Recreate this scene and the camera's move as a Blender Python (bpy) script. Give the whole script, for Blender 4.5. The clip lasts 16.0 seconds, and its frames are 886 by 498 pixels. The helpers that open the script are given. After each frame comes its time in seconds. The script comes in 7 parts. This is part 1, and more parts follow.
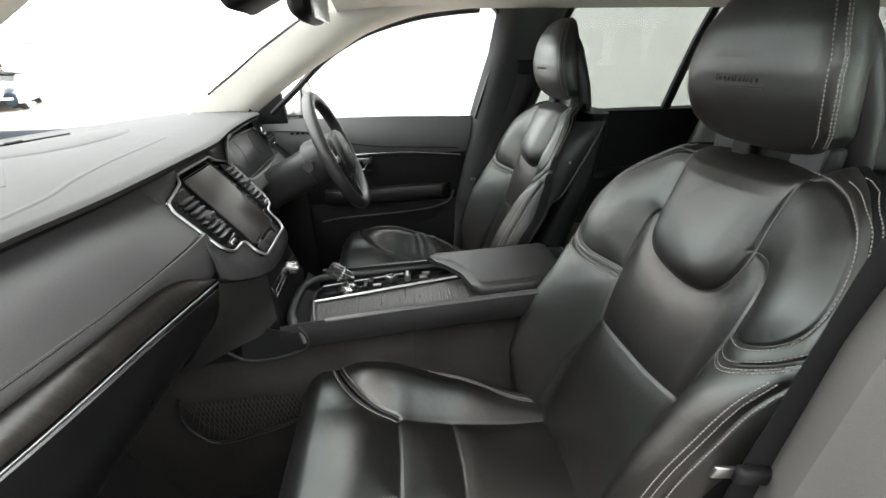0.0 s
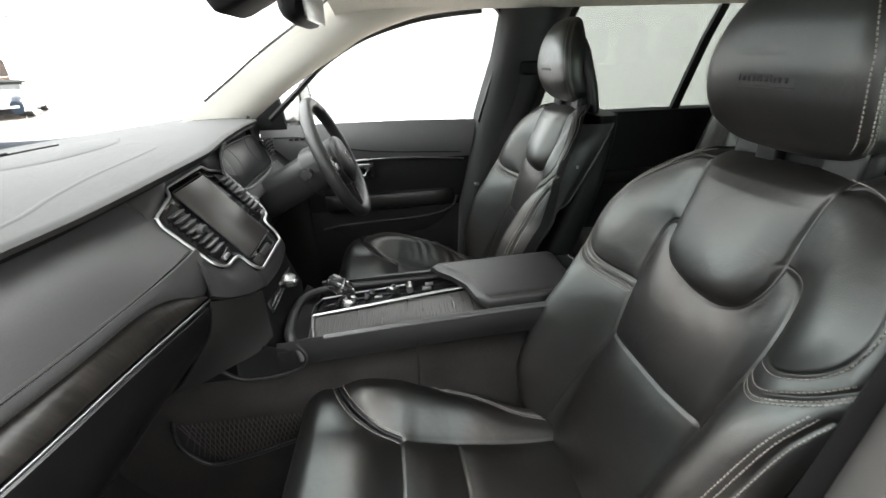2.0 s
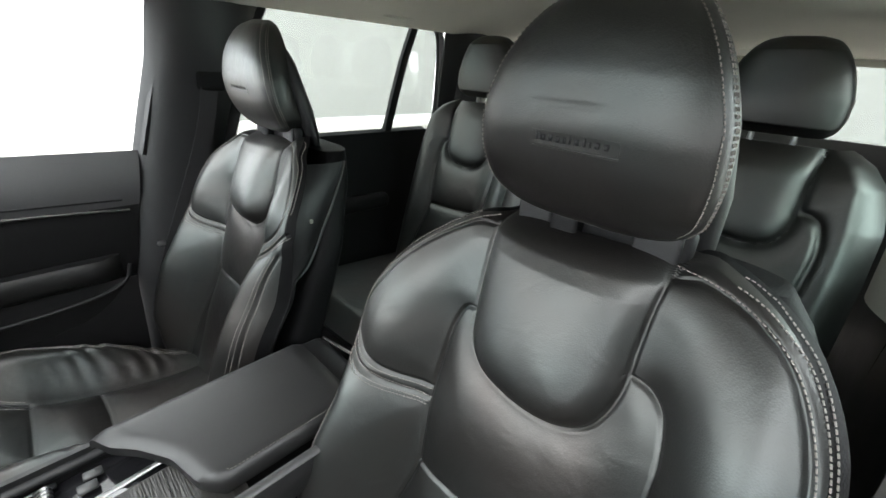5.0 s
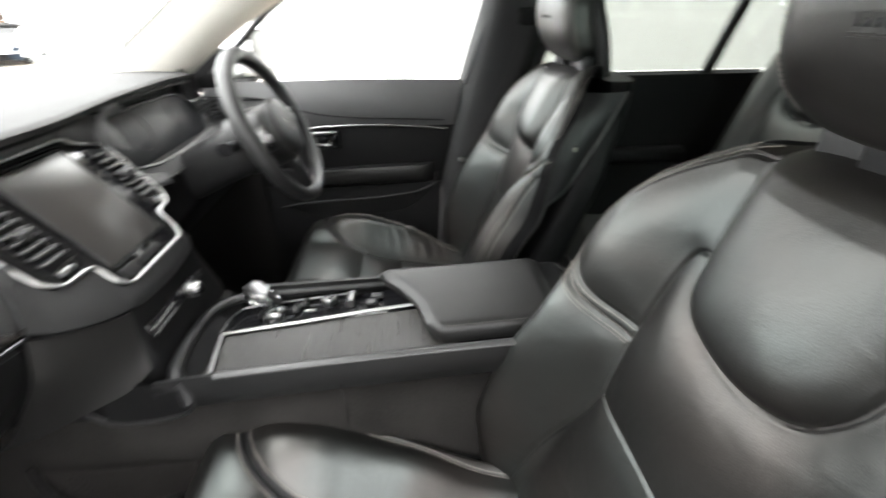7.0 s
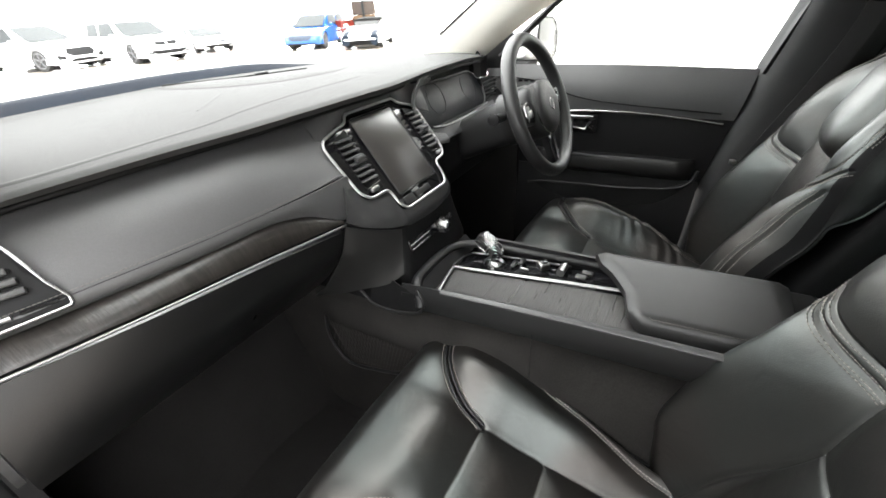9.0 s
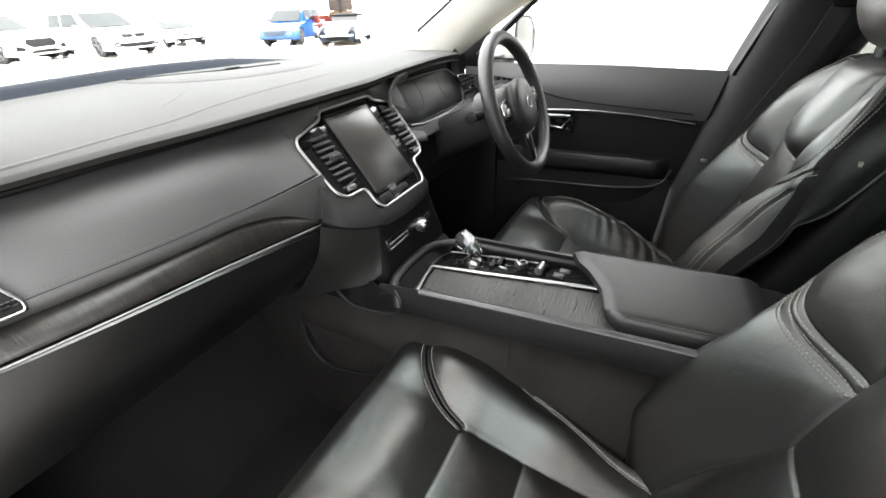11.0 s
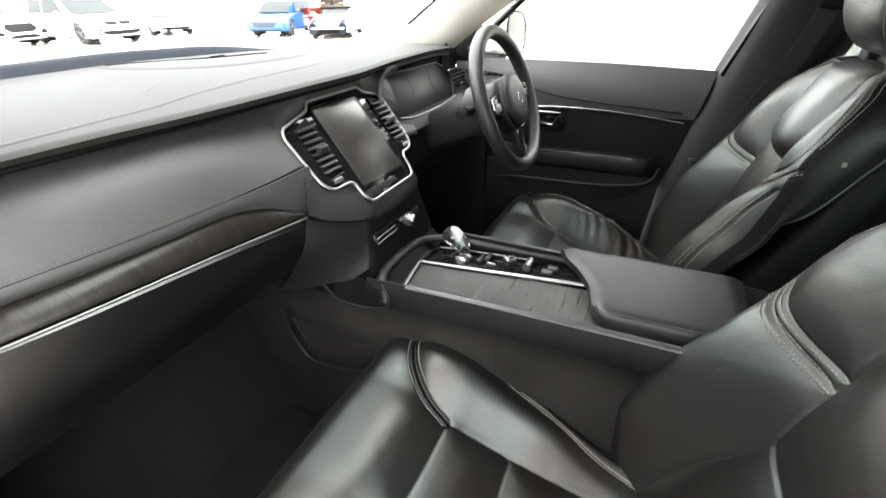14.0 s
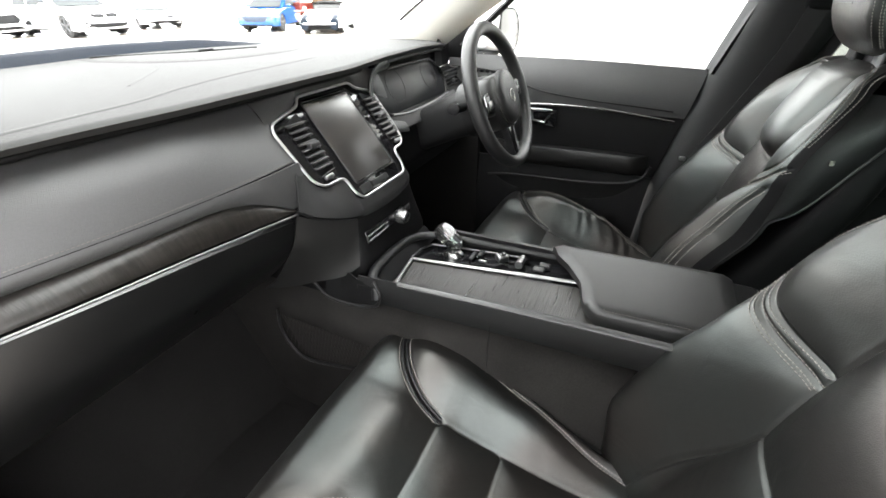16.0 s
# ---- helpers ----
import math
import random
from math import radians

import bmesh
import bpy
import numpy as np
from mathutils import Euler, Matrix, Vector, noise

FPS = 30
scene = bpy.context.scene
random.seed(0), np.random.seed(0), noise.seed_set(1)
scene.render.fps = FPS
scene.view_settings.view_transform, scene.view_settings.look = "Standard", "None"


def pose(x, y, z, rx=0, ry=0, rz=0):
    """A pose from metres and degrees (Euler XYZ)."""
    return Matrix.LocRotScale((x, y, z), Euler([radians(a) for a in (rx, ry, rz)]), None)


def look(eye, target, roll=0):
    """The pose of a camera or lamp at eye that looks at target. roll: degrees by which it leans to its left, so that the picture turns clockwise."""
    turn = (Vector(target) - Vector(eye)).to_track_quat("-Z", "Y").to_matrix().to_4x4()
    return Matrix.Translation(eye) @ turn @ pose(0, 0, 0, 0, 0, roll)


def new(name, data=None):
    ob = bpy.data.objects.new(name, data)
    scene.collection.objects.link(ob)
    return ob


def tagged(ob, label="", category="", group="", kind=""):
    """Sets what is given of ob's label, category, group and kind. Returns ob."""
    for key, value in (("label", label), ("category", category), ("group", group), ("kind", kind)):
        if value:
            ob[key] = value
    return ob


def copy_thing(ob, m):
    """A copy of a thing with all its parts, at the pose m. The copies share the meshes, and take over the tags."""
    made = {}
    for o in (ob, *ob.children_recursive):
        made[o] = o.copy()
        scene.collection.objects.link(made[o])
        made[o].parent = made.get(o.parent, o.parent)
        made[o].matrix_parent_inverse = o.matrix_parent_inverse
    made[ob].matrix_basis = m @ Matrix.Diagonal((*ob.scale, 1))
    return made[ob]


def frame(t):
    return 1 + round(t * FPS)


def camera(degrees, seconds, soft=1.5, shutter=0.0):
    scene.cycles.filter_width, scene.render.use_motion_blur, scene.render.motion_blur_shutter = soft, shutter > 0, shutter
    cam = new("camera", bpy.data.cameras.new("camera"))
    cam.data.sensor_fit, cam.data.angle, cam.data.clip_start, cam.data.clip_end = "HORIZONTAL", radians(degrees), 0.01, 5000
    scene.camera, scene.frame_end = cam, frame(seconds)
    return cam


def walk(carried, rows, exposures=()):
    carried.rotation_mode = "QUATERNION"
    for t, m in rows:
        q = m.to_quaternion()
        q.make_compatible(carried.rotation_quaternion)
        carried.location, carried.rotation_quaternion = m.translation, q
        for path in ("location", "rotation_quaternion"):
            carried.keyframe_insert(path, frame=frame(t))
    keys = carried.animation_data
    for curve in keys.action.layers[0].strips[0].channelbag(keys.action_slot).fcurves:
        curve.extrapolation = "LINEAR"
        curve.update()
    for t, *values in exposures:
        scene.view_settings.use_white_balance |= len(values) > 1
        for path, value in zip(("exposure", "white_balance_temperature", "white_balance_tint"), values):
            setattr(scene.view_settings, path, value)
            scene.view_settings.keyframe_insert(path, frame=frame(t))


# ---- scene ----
cam = camera(93.6, 16.0, soft=1.6, shutter=0.5)
PATH = [
    (0, (-0.924, 0.314, 1.063), (0.87, 0.11, 0.203), -0.9),
    (0.5, (-0.923, 0.315, 1.063), (0.872, 0.117, 0.204), -1.1),
    (1, (-0.92, 0.314, 1.066), (0.878, 0.125, 0.211), -1.5),
    (1.5, (-0.913, 0.315, 1.069), (0.886, 0.128, 0.215), -1.7),
    (2, (-0.878, 0.306, 1.064), (0.921, 0.122, 0.211), -1.8),
    (2.5, (-0.806, 0.277, 1.062), (0.987, 0.057, 0.203), -1.6),
    (3, (-0.727, 0.224, 1.07), (1.012, -0.233, 0.194), 0.6),
    (3.5, (-0.643, 0.206, 1.07), (0.921, -0.681, 0.194), 2.5),
    (4, (-0.579, 0.2, 1.081), (0.743, -1.051, 0.251), 3.4),
    (4.2, (-0.565, 0.198, 1.082), (0.695, -1.133, 0.283), 3.9),
    (6.3, (-0.586, 0.233, 1.055), (0.817, -0.865, 0.146), 1.0),
    (6.5, (-0.6, 0.231, 1.047), (0.91, -0.655, 0.079), 0.5),
    (6.8, (-0.62, 0.199, 1.035), (1.044, -0.265, 0.027), 0.9),
    (7, (-0.644, 0.165, 1.036), (1.076, 0.041, 0.024), -0.6),
    (7.3, (-0.673, 0.145, 1.049), (1.004, 0.425, -0.003), -0.3),
    (7.5, (-0.708, 0.139, 1.045), (0.917, 0.682, 0.012), -1.5),
    (8, (-0.725, 0.131, 1.04), (0.755, 1.001, 0.012), -4.0),
    (8.5, (-0.724, 0.13, 1.04), (0.709, 1.085, 0.023), -5.3),
    (9, (-0.721, 0.129, 1.037), (0.741, 1.035, 0.017), -3.8),
    (11.5, (-0.711, 0.13, 1.033), (0.796, 0.944, 0.0), -2.5),
    (12, (-0.71, 0.129, 1.031), (0.8, 0.937, -0.003), -2.3),
    (12.5, (-0.71, 0.129, 1.031), (0.802, 0.932, -0.004), -2.0),
    (13, (-0.709, 0.13, 1.029), (0.805, 0.923, -0.01), -1.6),
    (13.5, (-0.708, 0.13, 1.028), (0.81, 0.91, -0.014), -1.1),
    (14, (-0.707, 0.13, 1.028), (0.812, 0.901, -0.019), -1.0),
    (14.5, (-0.707, 0.13, 1.028), (0.814, 0.893, -0.024), -1.0),
    (15, (-0.706, 0.131, 1.027), (0.816, 0.884, -0.029), -0.8),
    (15.5, (-0.706, 0.13, 1.026), (0.819, 0.877, -0.031), -0.6),
    (16, (-0.704, 0.13, 1.026), (0.825, 0.866, -0.032), -0.3),
]
walk(cam, [(t, look(eye, target, roll)) for t, eye, target, roll in PATH], exposures=[(0.0, 0.08, 6450, 9), (2.5, 0.12, 6400, 9), (4.0, 0.46, 6200, 9), (6.3, 0.40, 6400, 10), (7.5, 0.70, 6520, 11), (8.5, 0.51, 6500, 10), (9.0, 0.38, 6500, 10), (12.0, 0.35, 6490, 10), (14.0, 0.47, 6480, 10), (16.0, 0.50, 6470, 10)])

# ---------------------------------------------------------------- light
# A bright white hall surrounds the car; its walls and lit ceiling are one even glow.
world = bpy.data.worlds.new("hall_light")
scene.world = world
world.use_nodes = True
wn, wl = world.node_tree.nodes, world.node_tree.links
wn["Background"].inputs["Strength"].default_value = 11.8
w_geo = wn.new("ShaderNodeTexCoord")
w_sep = wn.new("ShaderNodeSeparateXYZ")
w_ramp = wn.new("ShaderNodeValToRGB")
wl.new(w_geo.outputs["Generated"], w_sep.inputs[0])
wl.new(w_sep.outputs["Z"], w_ramp.inputs[0])
wl.new(w_ramp.outputs[0], wn["Background"].inputs["Color"])
w_ramp.color_ramp.elements[0].color = (0.80, 0.81, 0.82, 1)
w_ramp.color_ramp.elements[1].color = (1.0, 1.0, 1.0, 1)
w_ramp.color_ramp.elements[1].position = 0.6

# ---------------------------------------------------------------- materials


def mat(name, color, rough=0.5, metal=0.0, spec=0.5, grain=0.0, grain_scale=400.0, mottle=0.15, mottle_scale=6.0,
        bump=0.0, bump_scale=500.0, kind="noise", rough_var=0.08, coat=0.0, transmission=0.0, ior=1.45, stretch=None, crease=0.0, crease_scale=30.0):
    """A principled surface whose colour, gloss and relief vary at two scales."""
    m = bpy.data.materials.new(name)
    m.use_nodes = True
    n, l = m.node_tree.nodes, m.node_tree.links
    b = n["Principled BSDF"]
    b.inputs["Metallic"].default_value = metal
    b.inputs["Specular IOR Level"].default_value = spec
    b.inputs["Coat Weight"].default_value = coat
    b.inputs["Coat Roughness"].default_value = 0.08
    b.inputs["Transmission Weight"].default_value = transmission
    b.inputs["IOR"].default_value = ior
    tc = n.new("ShaderNodeTexCoord")
    mp = n.new("ShaderNodeMapping")
    l.new(tc.outputs["Object"], mp.inputs[0])
    if stretch:
        mp.inputs["Scale"].default_value = stretch
    big = n.new("ShaderNodeTexNoise")
    big.inputs["Scale"].default_value = mottle_scale
    big.inputs["Detail"].default_value = 4
    l.new(mp.outputs[0], big.inputs["Vector"])
    small = n.new("ShaderNodeTexNoise")
    small.inputs["Scale"].default_value = grain_scale
    small.inputs["Detail"].default_value = 3
    l.new(mp.outputs[0], small.inputs["Vector"])
    add = n.new("ShaderNodeMix")
    add.data_type = "FLOAT"
    add.inputs[0].default_value = grain
    l.new(big.outputs["Fac"], add.inputs[2])
    l.new(small.outputs["Fac"], add.inputs[3])
    ramp = n.new("ShaderNodeValToRGB")
    ramp.color_ramp.elements[0].position, ramp.color_ramp.elements[1].position = 0.25, 0.75
    ramp.color_ramp.elements[0].color = tuple(c * (1 - mottle) for c in color[:3]) + (1,)
    ramp.color_ramp.elements[1].color = tuple(min(1, c * (1 + mottle)) for c in color[:3]) + (1,)
    l.new(add.outputs[0], ramp.inputs[0])
    l.new(ramp.outputs[0], b.inputs["Base Color"])
    mr = n.new("ShaderNodeMapRange")
    mr.inputs["To Min"].default_value = max(0.0, rough - rough_var)
    mr.inputs["To Max"].default_value = min(1.0, rough + rough_var)
    l.new(big.outputs["Fac"], mr.inputs[0])
    l.new(mr.outputs[0], b.inputs["Roughness"])
    if bump:
        bp = n.new("ShaderNodeBump")
        bp.inputs["Distance"].default_value = bump
        bp.inputs["Strength"].default_value = 0.6
        if kind == "cells":
            tx = n.new("ShaderNodeTexVoronoi")
            tx.inputs["Scale"].default_value = bump_scale
            l.new(mp.outputs[0], tx.inputs["Vector"])
            l.new(tx.outputs["Distance"], bp.inputs["Height"])
        else:
            tx = n.new("ShaderNodeTexNoise")
            tx.inputs["Scale"].default_value = bump_scale
            tx.inputs["Detail"].default_value = 4
            l.new(mp.outputs[0], tx.inputs["Vector"])
            l.new(tx.outputs["Fac"], bp.inputs["Height"])
        l.new(bp.outputs[0], b.inputs["Normal"])
        if crease:
            soft = n.new("ShaderNodeBump")
            soft.inputs["Distance"].default_value = crease
            soft.inputs["Strength"].default_value = 0.6
            wave = n.new("ShaderNodeTexNoise")
            wave.inputs["Scale"].default_value = crease_scale
            wave.inputs["Detail"].default_value = 2
            wave.inputs["Distortion"].default_value = 0.6
            l.new(mp.outputs[0], wave.inputs["Vector"])
            l.new(wave.outputs["Fac"], soft.inputs["Height"])
            l.new(soft.outputs[0], bp.inputs["Normal"])
    return m


def painted_sheen(m, one, two, scale):
    """Paints tinted reflections into the gloss, drifting slowly between two faint tints."""
    n, l = m.node_tree.nodes, m.node_tree.links
    tc = n.new("ShaderNodeTexCoord")
    noise = n.new("ShaderNodeTexNoise")
    noise.inputs["Scale"].default_value = scale
    noise.inputs["Detail"].default_value = 2
    ramp = n.new("ShaderNodeValToRGB")
    ramp.color_ramp.elements[0].position, ramp.color_ramp.elements[1].position = 0.38, 0.62
    ramp.color_ramp.elements[0].color = one + (1,)
    ramp.color_ramp.elements[1].color = two + (1,)
    l.new(tc.outputs["Object"], noise.inputs["Vector"])
    l.new(noise.outputs["Fac"], ramp.inputs[0])
    l.new(ramp.outputs[0], n["Principled BSDF"].inputs["Specular Tint"])


def pane_mat(name, tint):
    """Thin window glass: clear, with a faint gloss."""
    m = bpy.data.materials.new(name)
    m.use_nodes = True
    n, l = m.node_tree.nodes, m.node_tree.links
    n.remove(n["Principled BSDF"])
    tr, gl, mx = (n.new("ShaderNodeBsdfTransparent"), n.new("ShaderNodeBsdfGlossy"), n.new("ShaderNodeMixShader"))
    tr.inputs[0].default_value = (*tint, 1)
    gl.inputs["Roughness"].default_value = 0.02
    mx.inputs[0].default_value = 0.03
    l.new(tr.outputs[0], mx.inputs[1])
    l.new(gl.outputs[0], mx.inputs[2])
    l.new(mx.outputs[0], n["Material Output"].inputs[0])
    return m


LEATHER = mat("black_leather", (0.0016, 0.0013, 0.0011), 0.43, spec=0.90, grain=0.5, grain_scale=300, mottle=0.25, mottle_scale=7, bump=0.00020, bump_scale=620, kind="cells", crease=0.0021, crease_scale=24, rough_var=0.11)
# Warm and greenish reflections on the seats, put into the gloss colour.
painted_sheen(LEATHER, (0.98, 0.91, 0.86), (0.88, 0.96, 0.93), 4.5)
LEATHER_SIDE = mat("black_vinyl", (0.0055, 0.0055, 0.0058), 0.46, spec=0.35, grain=0.5, mottle=0.2, bump=0.0004, bump_scale=500, kind="cells")
THREAD = mat("grey_thread", (0.160, 0.148, 0.134), 0.75, grain=0.8, grain_scale=900, mottle=0.2)
THREAD_DARK = mat("dark_thread", (0.080, 0.075, 0.068), 0.75, grain=0.8, grain_scale=900, mottle=0.2)
DASH = mat("soft_dash_skin", (0.027, 0.027, 0.0264), 0.75, spec=0.24, grain=0.6, grain_scale=500, mottle=0.12, mottle_scale=5, bump=0.0004, bump_scale=900, kind="cells")
DASH_FACE = mat("dash_leatherette", (0.047, 0.0472, 0.0474), 0.44, spec=0.50, grain=0.5, grain_scale=400, mottle=0.15, mottle_scale=5, bump=0.0004, bump_scale=800, kind="cells")
PLASTIC = mat("black_plastic", (0.0068, 0.0069, 0.0070), 0.48, spec=0.4, grain=0.5, mottle=0.2, bump=0.0003, bump_scale=1100)
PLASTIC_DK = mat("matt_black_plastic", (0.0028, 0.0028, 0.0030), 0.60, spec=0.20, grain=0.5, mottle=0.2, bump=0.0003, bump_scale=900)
GLOSS = mat("piano_black", (0.006, 0.006, 0.0065), 0.08, spec=0.6, mottle=0.2, rough_var=0.03)
SCREEN = mat("screen_glass", (0.018, 0.0165, 0.0155), 0.28, spec=1.0, mottle=0.2, mottle_scale=9, rough_var=0.015)
BRIGHT = mat("bright_trim", (0.38, 0.38, 0.375), 0.38, metal=1.0, mottle=0.06, grain=0.4, rough_var=0.08)
CHROME = mat("satin_chrome", (0.24, 0.24, 0.237), 0.26, metal=1.0, mottle=0.06, grain=0.4, rough_var=0.06)
ALU = mat("brushed_aluminium", (0.22, 0.22, 0.22), 0.34, metal=1.0, mottle=0.1, grain=0.6, rough_var=0.06)
WOOD = mat("dark_flame_wood", (0.0115, 0.0102, 0.0091), 0.34, spec=0.40, grain=0.6, grain_scale=40, mottle=0.75, mottle_scale=9, bump=0.0011, bump_scale=40, stretch=(6.0, 0.8, 0.8))
WOOD_TRAY = mat("dark_wood_tray", (0.013, 0.0122, 0.011), 0.30, spec=0.45, grain=0.75, grain_scale=40, mottle=0.85, mottle_scale=14, bump=0.0030, bump_scale=40, stretch=(0.5, 9.0, 1.0))
CARPET = mat("charcoal_carpet", (0.0100, 0.0096, 0.0093), 0.95, spec=0.06, grain=0.7, grain_scale=700, mottle=0.6, mottle_scale=9, bump=0.002, bump_scale=800)
FELT = mat("charcoal_felt", (0.0125, 0.0118, 0.0111), 0.92, spec=0.08, grain=0.45, grain_scale=300, mottle=0.65, mottle_scale=11, bump=0.001, bump_scale=700)
LINER = mat("beige_headliner", (0.62, 0.605, 0.555), 0.9, spec=0.15, grain=0.6, grain_scale=900, mottle=0.08, mottle_scale=4, bump=0.0006, bump_scale=900)
PILLAR = mat("beige_pillar_cloth", (0.62, 0.60, 0.545), 0.8, spec=0.2, grain=0.6, grain_scale=800, mottle=0.08, bump=0.0005, bump_scale=800)
PILLAR_DARK = mat("charcoal_pillar_plastic", (0.017, 0.0175, 0.018), 0.5, spec=0.4, grain=0.6, grain_scale=500, mottle=0.12, bump=0.0004, bump_scale=900)
SILL = mat("grey_pillar_plastic", (0.052, 0.050, 0.047), 0.62, spec=0.35, grain=0.6, grain_scale=500, mottle=0.1, bump=0.0004, bump_scale=900)
# Lit copy of the black webbing, with the light put into the colour.
BELT = mat("belt_webbing", (0.046, 0.046, 0.047), 0.75, spec=0.08, grain=0.8, grain_scale=900, mottle=0.25, bump=0.0006, bump_scale=1200)
GLASS = pane_mat("clear_glass", (0.97, 0.98, 0.97))
TINTED = pane_mat("privacy_glass", (0.50, 0.52, 0.50))
# Left rear pane made paler than its twin to brighten the seat behind it.
TINT_GREEN = pane_mat("lightened_green_glass", (0.84, 0.92, 0.88))
CRYSTAL = mat("crystal", (0.40, 0.40, 0.40), 0.03, spec=0.6, transmission=0.97, ior=1.5, mottle=0.02, rough_var=0.02)
FLOOR = mat("pale_hall_floor", (0.275, 0.245, 0.215), 0.25, spec=0.5, grain=0.4, grain_scale=8, mottle=0.05, mottle_scale=0.3)
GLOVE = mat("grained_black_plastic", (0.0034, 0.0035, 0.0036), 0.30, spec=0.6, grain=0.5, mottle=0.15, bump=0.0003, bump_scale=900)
ARMREST = mat("armrest_leather", (0.0072, 0.0072, 0.0070), 0.45, spec=0.5, grain=0.5, grain_scale=300, mottle=0.2, mottle_scale=7, bump=0.00014, bump_scale=620, kind="cells")
SLAT = mat("grey_vent_plastic", (0.030, 0.030, 0.030), 0.42, spec=0.45, mottle=0.12)
DIAL = mat("display_glass", (0.005, 0.0054, 0.006), 0.30, spec=0.25, mottle=0.3, mottle_scale=8, rough_var=0.06)
LAMP_WHITE = mat("white_fabric_tag", (0.16, 0.17, 0.14), 0.8, mottle=0.1)
# Shaded copy of the webbing: darkness beside the passenger seat is in the colour.
BELT_SHADED = mat("shaded_belt_webbing", (0.007, 0.007, 0.0073), 0.75, spec=0.08, grain=0.8, grain_scale=900, mottle=0.25, bump=0.0006, bump_scale=1200)
WHEEL = mat("wheel_leather", (0.013, 0.013, 0.0129), 0.45, spec=0.5, grain=0.5, grain_scale=400, mottle=0.15, bump=0.0003, bump_scale=900, kind="cells")
COWL = mat("black_cowl", (0.007, 0.009, 0.013), 0.7, spec=0.06, mottle=0.2)
FLANK = mat("matt_black_vinyl", (0.0027, 0.0027, 0.0029), 0.6, spec=0.12, grain=0.5, mottle=0.2, bump=0.0003, bump_scale=500, kind="cells")
NETTING = mat("net_thread", (0.016, 0.0145, 0.0135), 0.8, spec=0.2, mottle=0.3)
# Dash leatherette darkened: the shade below the screen is in its colour.
APRON = mat("shaded_leatherette", (0.016, 0.016, 0.0162), 0.46, spec=0.45, grain=0.5, grain_scale=400, mottle=0.15, bump=0.0004, bump_scale=800, kind="cells")
CHEEK = mat("smooth_dark_plastic", (0.0080, 0.0078, 0.0076), 0.42, spec=0.45, grain=0.5, mottle=0.12, bump=0.0002, bump_scale=1100)
RUBBER = mat("black_rubber", (0.012, 0.012, 0.012), 0.7, spec=0.3, mottle=0.2)

# ---------------------------------------------------------------- building helpers


def thing(name, label, category, at=(0, 0, 0), group="", kind=""):
    ob = new(name)
    ob.location = at
    ob.empty_display_size = 0.05
    return tagged(ob, label, category, group, kind)


def origin_of(ob):
    v = Vector((0, 0, 0))
    while ob is not None:
        v += Vector(ob.location)
        ob = ob.parent
    return v


def part(name, bm, material, parent=None, label="", smooth=True, local=False):
    """Links a bmesh, drawn in world metres, as one mesh object under a thing or a part."""
    if parent is not None and not local:
        bmesh.ops.translate(bm, vec=-origin_of(parent), verts=bm.verts)
    me = bpy.data.meshes.new(name)
    bm.to_mesh(me)
    bm.free()
    me.materials.append(material)
    if smooth:
        me.shade_smooth()
        me.set_sharp_from_angle(angle=radians(48))
    ob = new(name, me)
    ob.parent = parent
    if label:
        tagged(ob, label)
    return ob


def structure(name, bm, material, label, category, smooth=True):
    return tagged(part(name, bm, material, None, "", smooth), label, category, "", "structure")


def step(v, lo, hi):
    t = np.clip((v - lo) / (hi - lo), 0, 1)
    return t * t * (3 - 2 * t)


def glide(v, xs, ys):
    """Like np.interp, but with a smooth curve through the knots."""
    x, y, v = np.asarray(xs, float), np.asarray(ys, float), np.asarray(v, float)
    h, d = np.diff(x), np.diff(y) / np.diff(x)
    m = np.empty_like(y)
    m[0], m[-1] = d[0], d[-1]
    same = d[:-1] * d[1:] > 0
    m[1:-1] = np.where(same, 2 * d[:-1] * d[1:] / np.where(same, d[:-1] + d[1:], 1), 0.0)
    v = np.clip(v, x[0], x[-1])
    i = np.clip(np.searchsorted(x, v, side="right") - 1, 0, len(h) - 1)
    t = (v - x[i]) / h[i]
    return ((1 + 2 * t) * (1 - t) ** 2 * y[i] + t * (1 - t) ** 2 * h[i] * m[i] + t * t * (3 - 2 * t) * y[i + 1] + t * t * (t - 1) * h[i] * m[i + 1])


def lerp(xs, ys):
    return lambda v: float(glide(v, xs, ys))


def curve(pts, n):
    """n points on a smooth curve through pts."""
    p = [Vector(q) for q in pts]
    p = [2 * p[0] - p[1]] + p + [2 * p[-1] - p[-2]]
    out, spans = [], len(p) - 3
    for k in range(n):
        f = k / (n - 1) * spans
        i = min(int(f), spans - 1)
        t = f - i
        a, b, c, d = p[i:i + 4]
        out.append(0.5 * (2 * b + (c - a) * t + (2 * a - 5 * b + 4 * c - d) * t * t + (3 * b - a - 3 * c + d) * t ** 3))
    return out


def sheet(fn, nu, nv, wrap_u=False):
    """A surface fn(u, v), u and v from 0 to 1."""
    bm = bmesh.new()
    rows = [[bm.verts.new(fn(i / (nu if wrap_u else nu - 1), j / (nv - 1))) for i in range(nu)] for j in range(nv)]
    for j in range(nv - 1):
        for i in range(nu if wrap_u else nu - 1):
            k = (i + 1) % nu
            bm.faces.new((rows[j][i], rows[j][k], rows[j + 1][k], rows[j + 1][i]))
    return bm


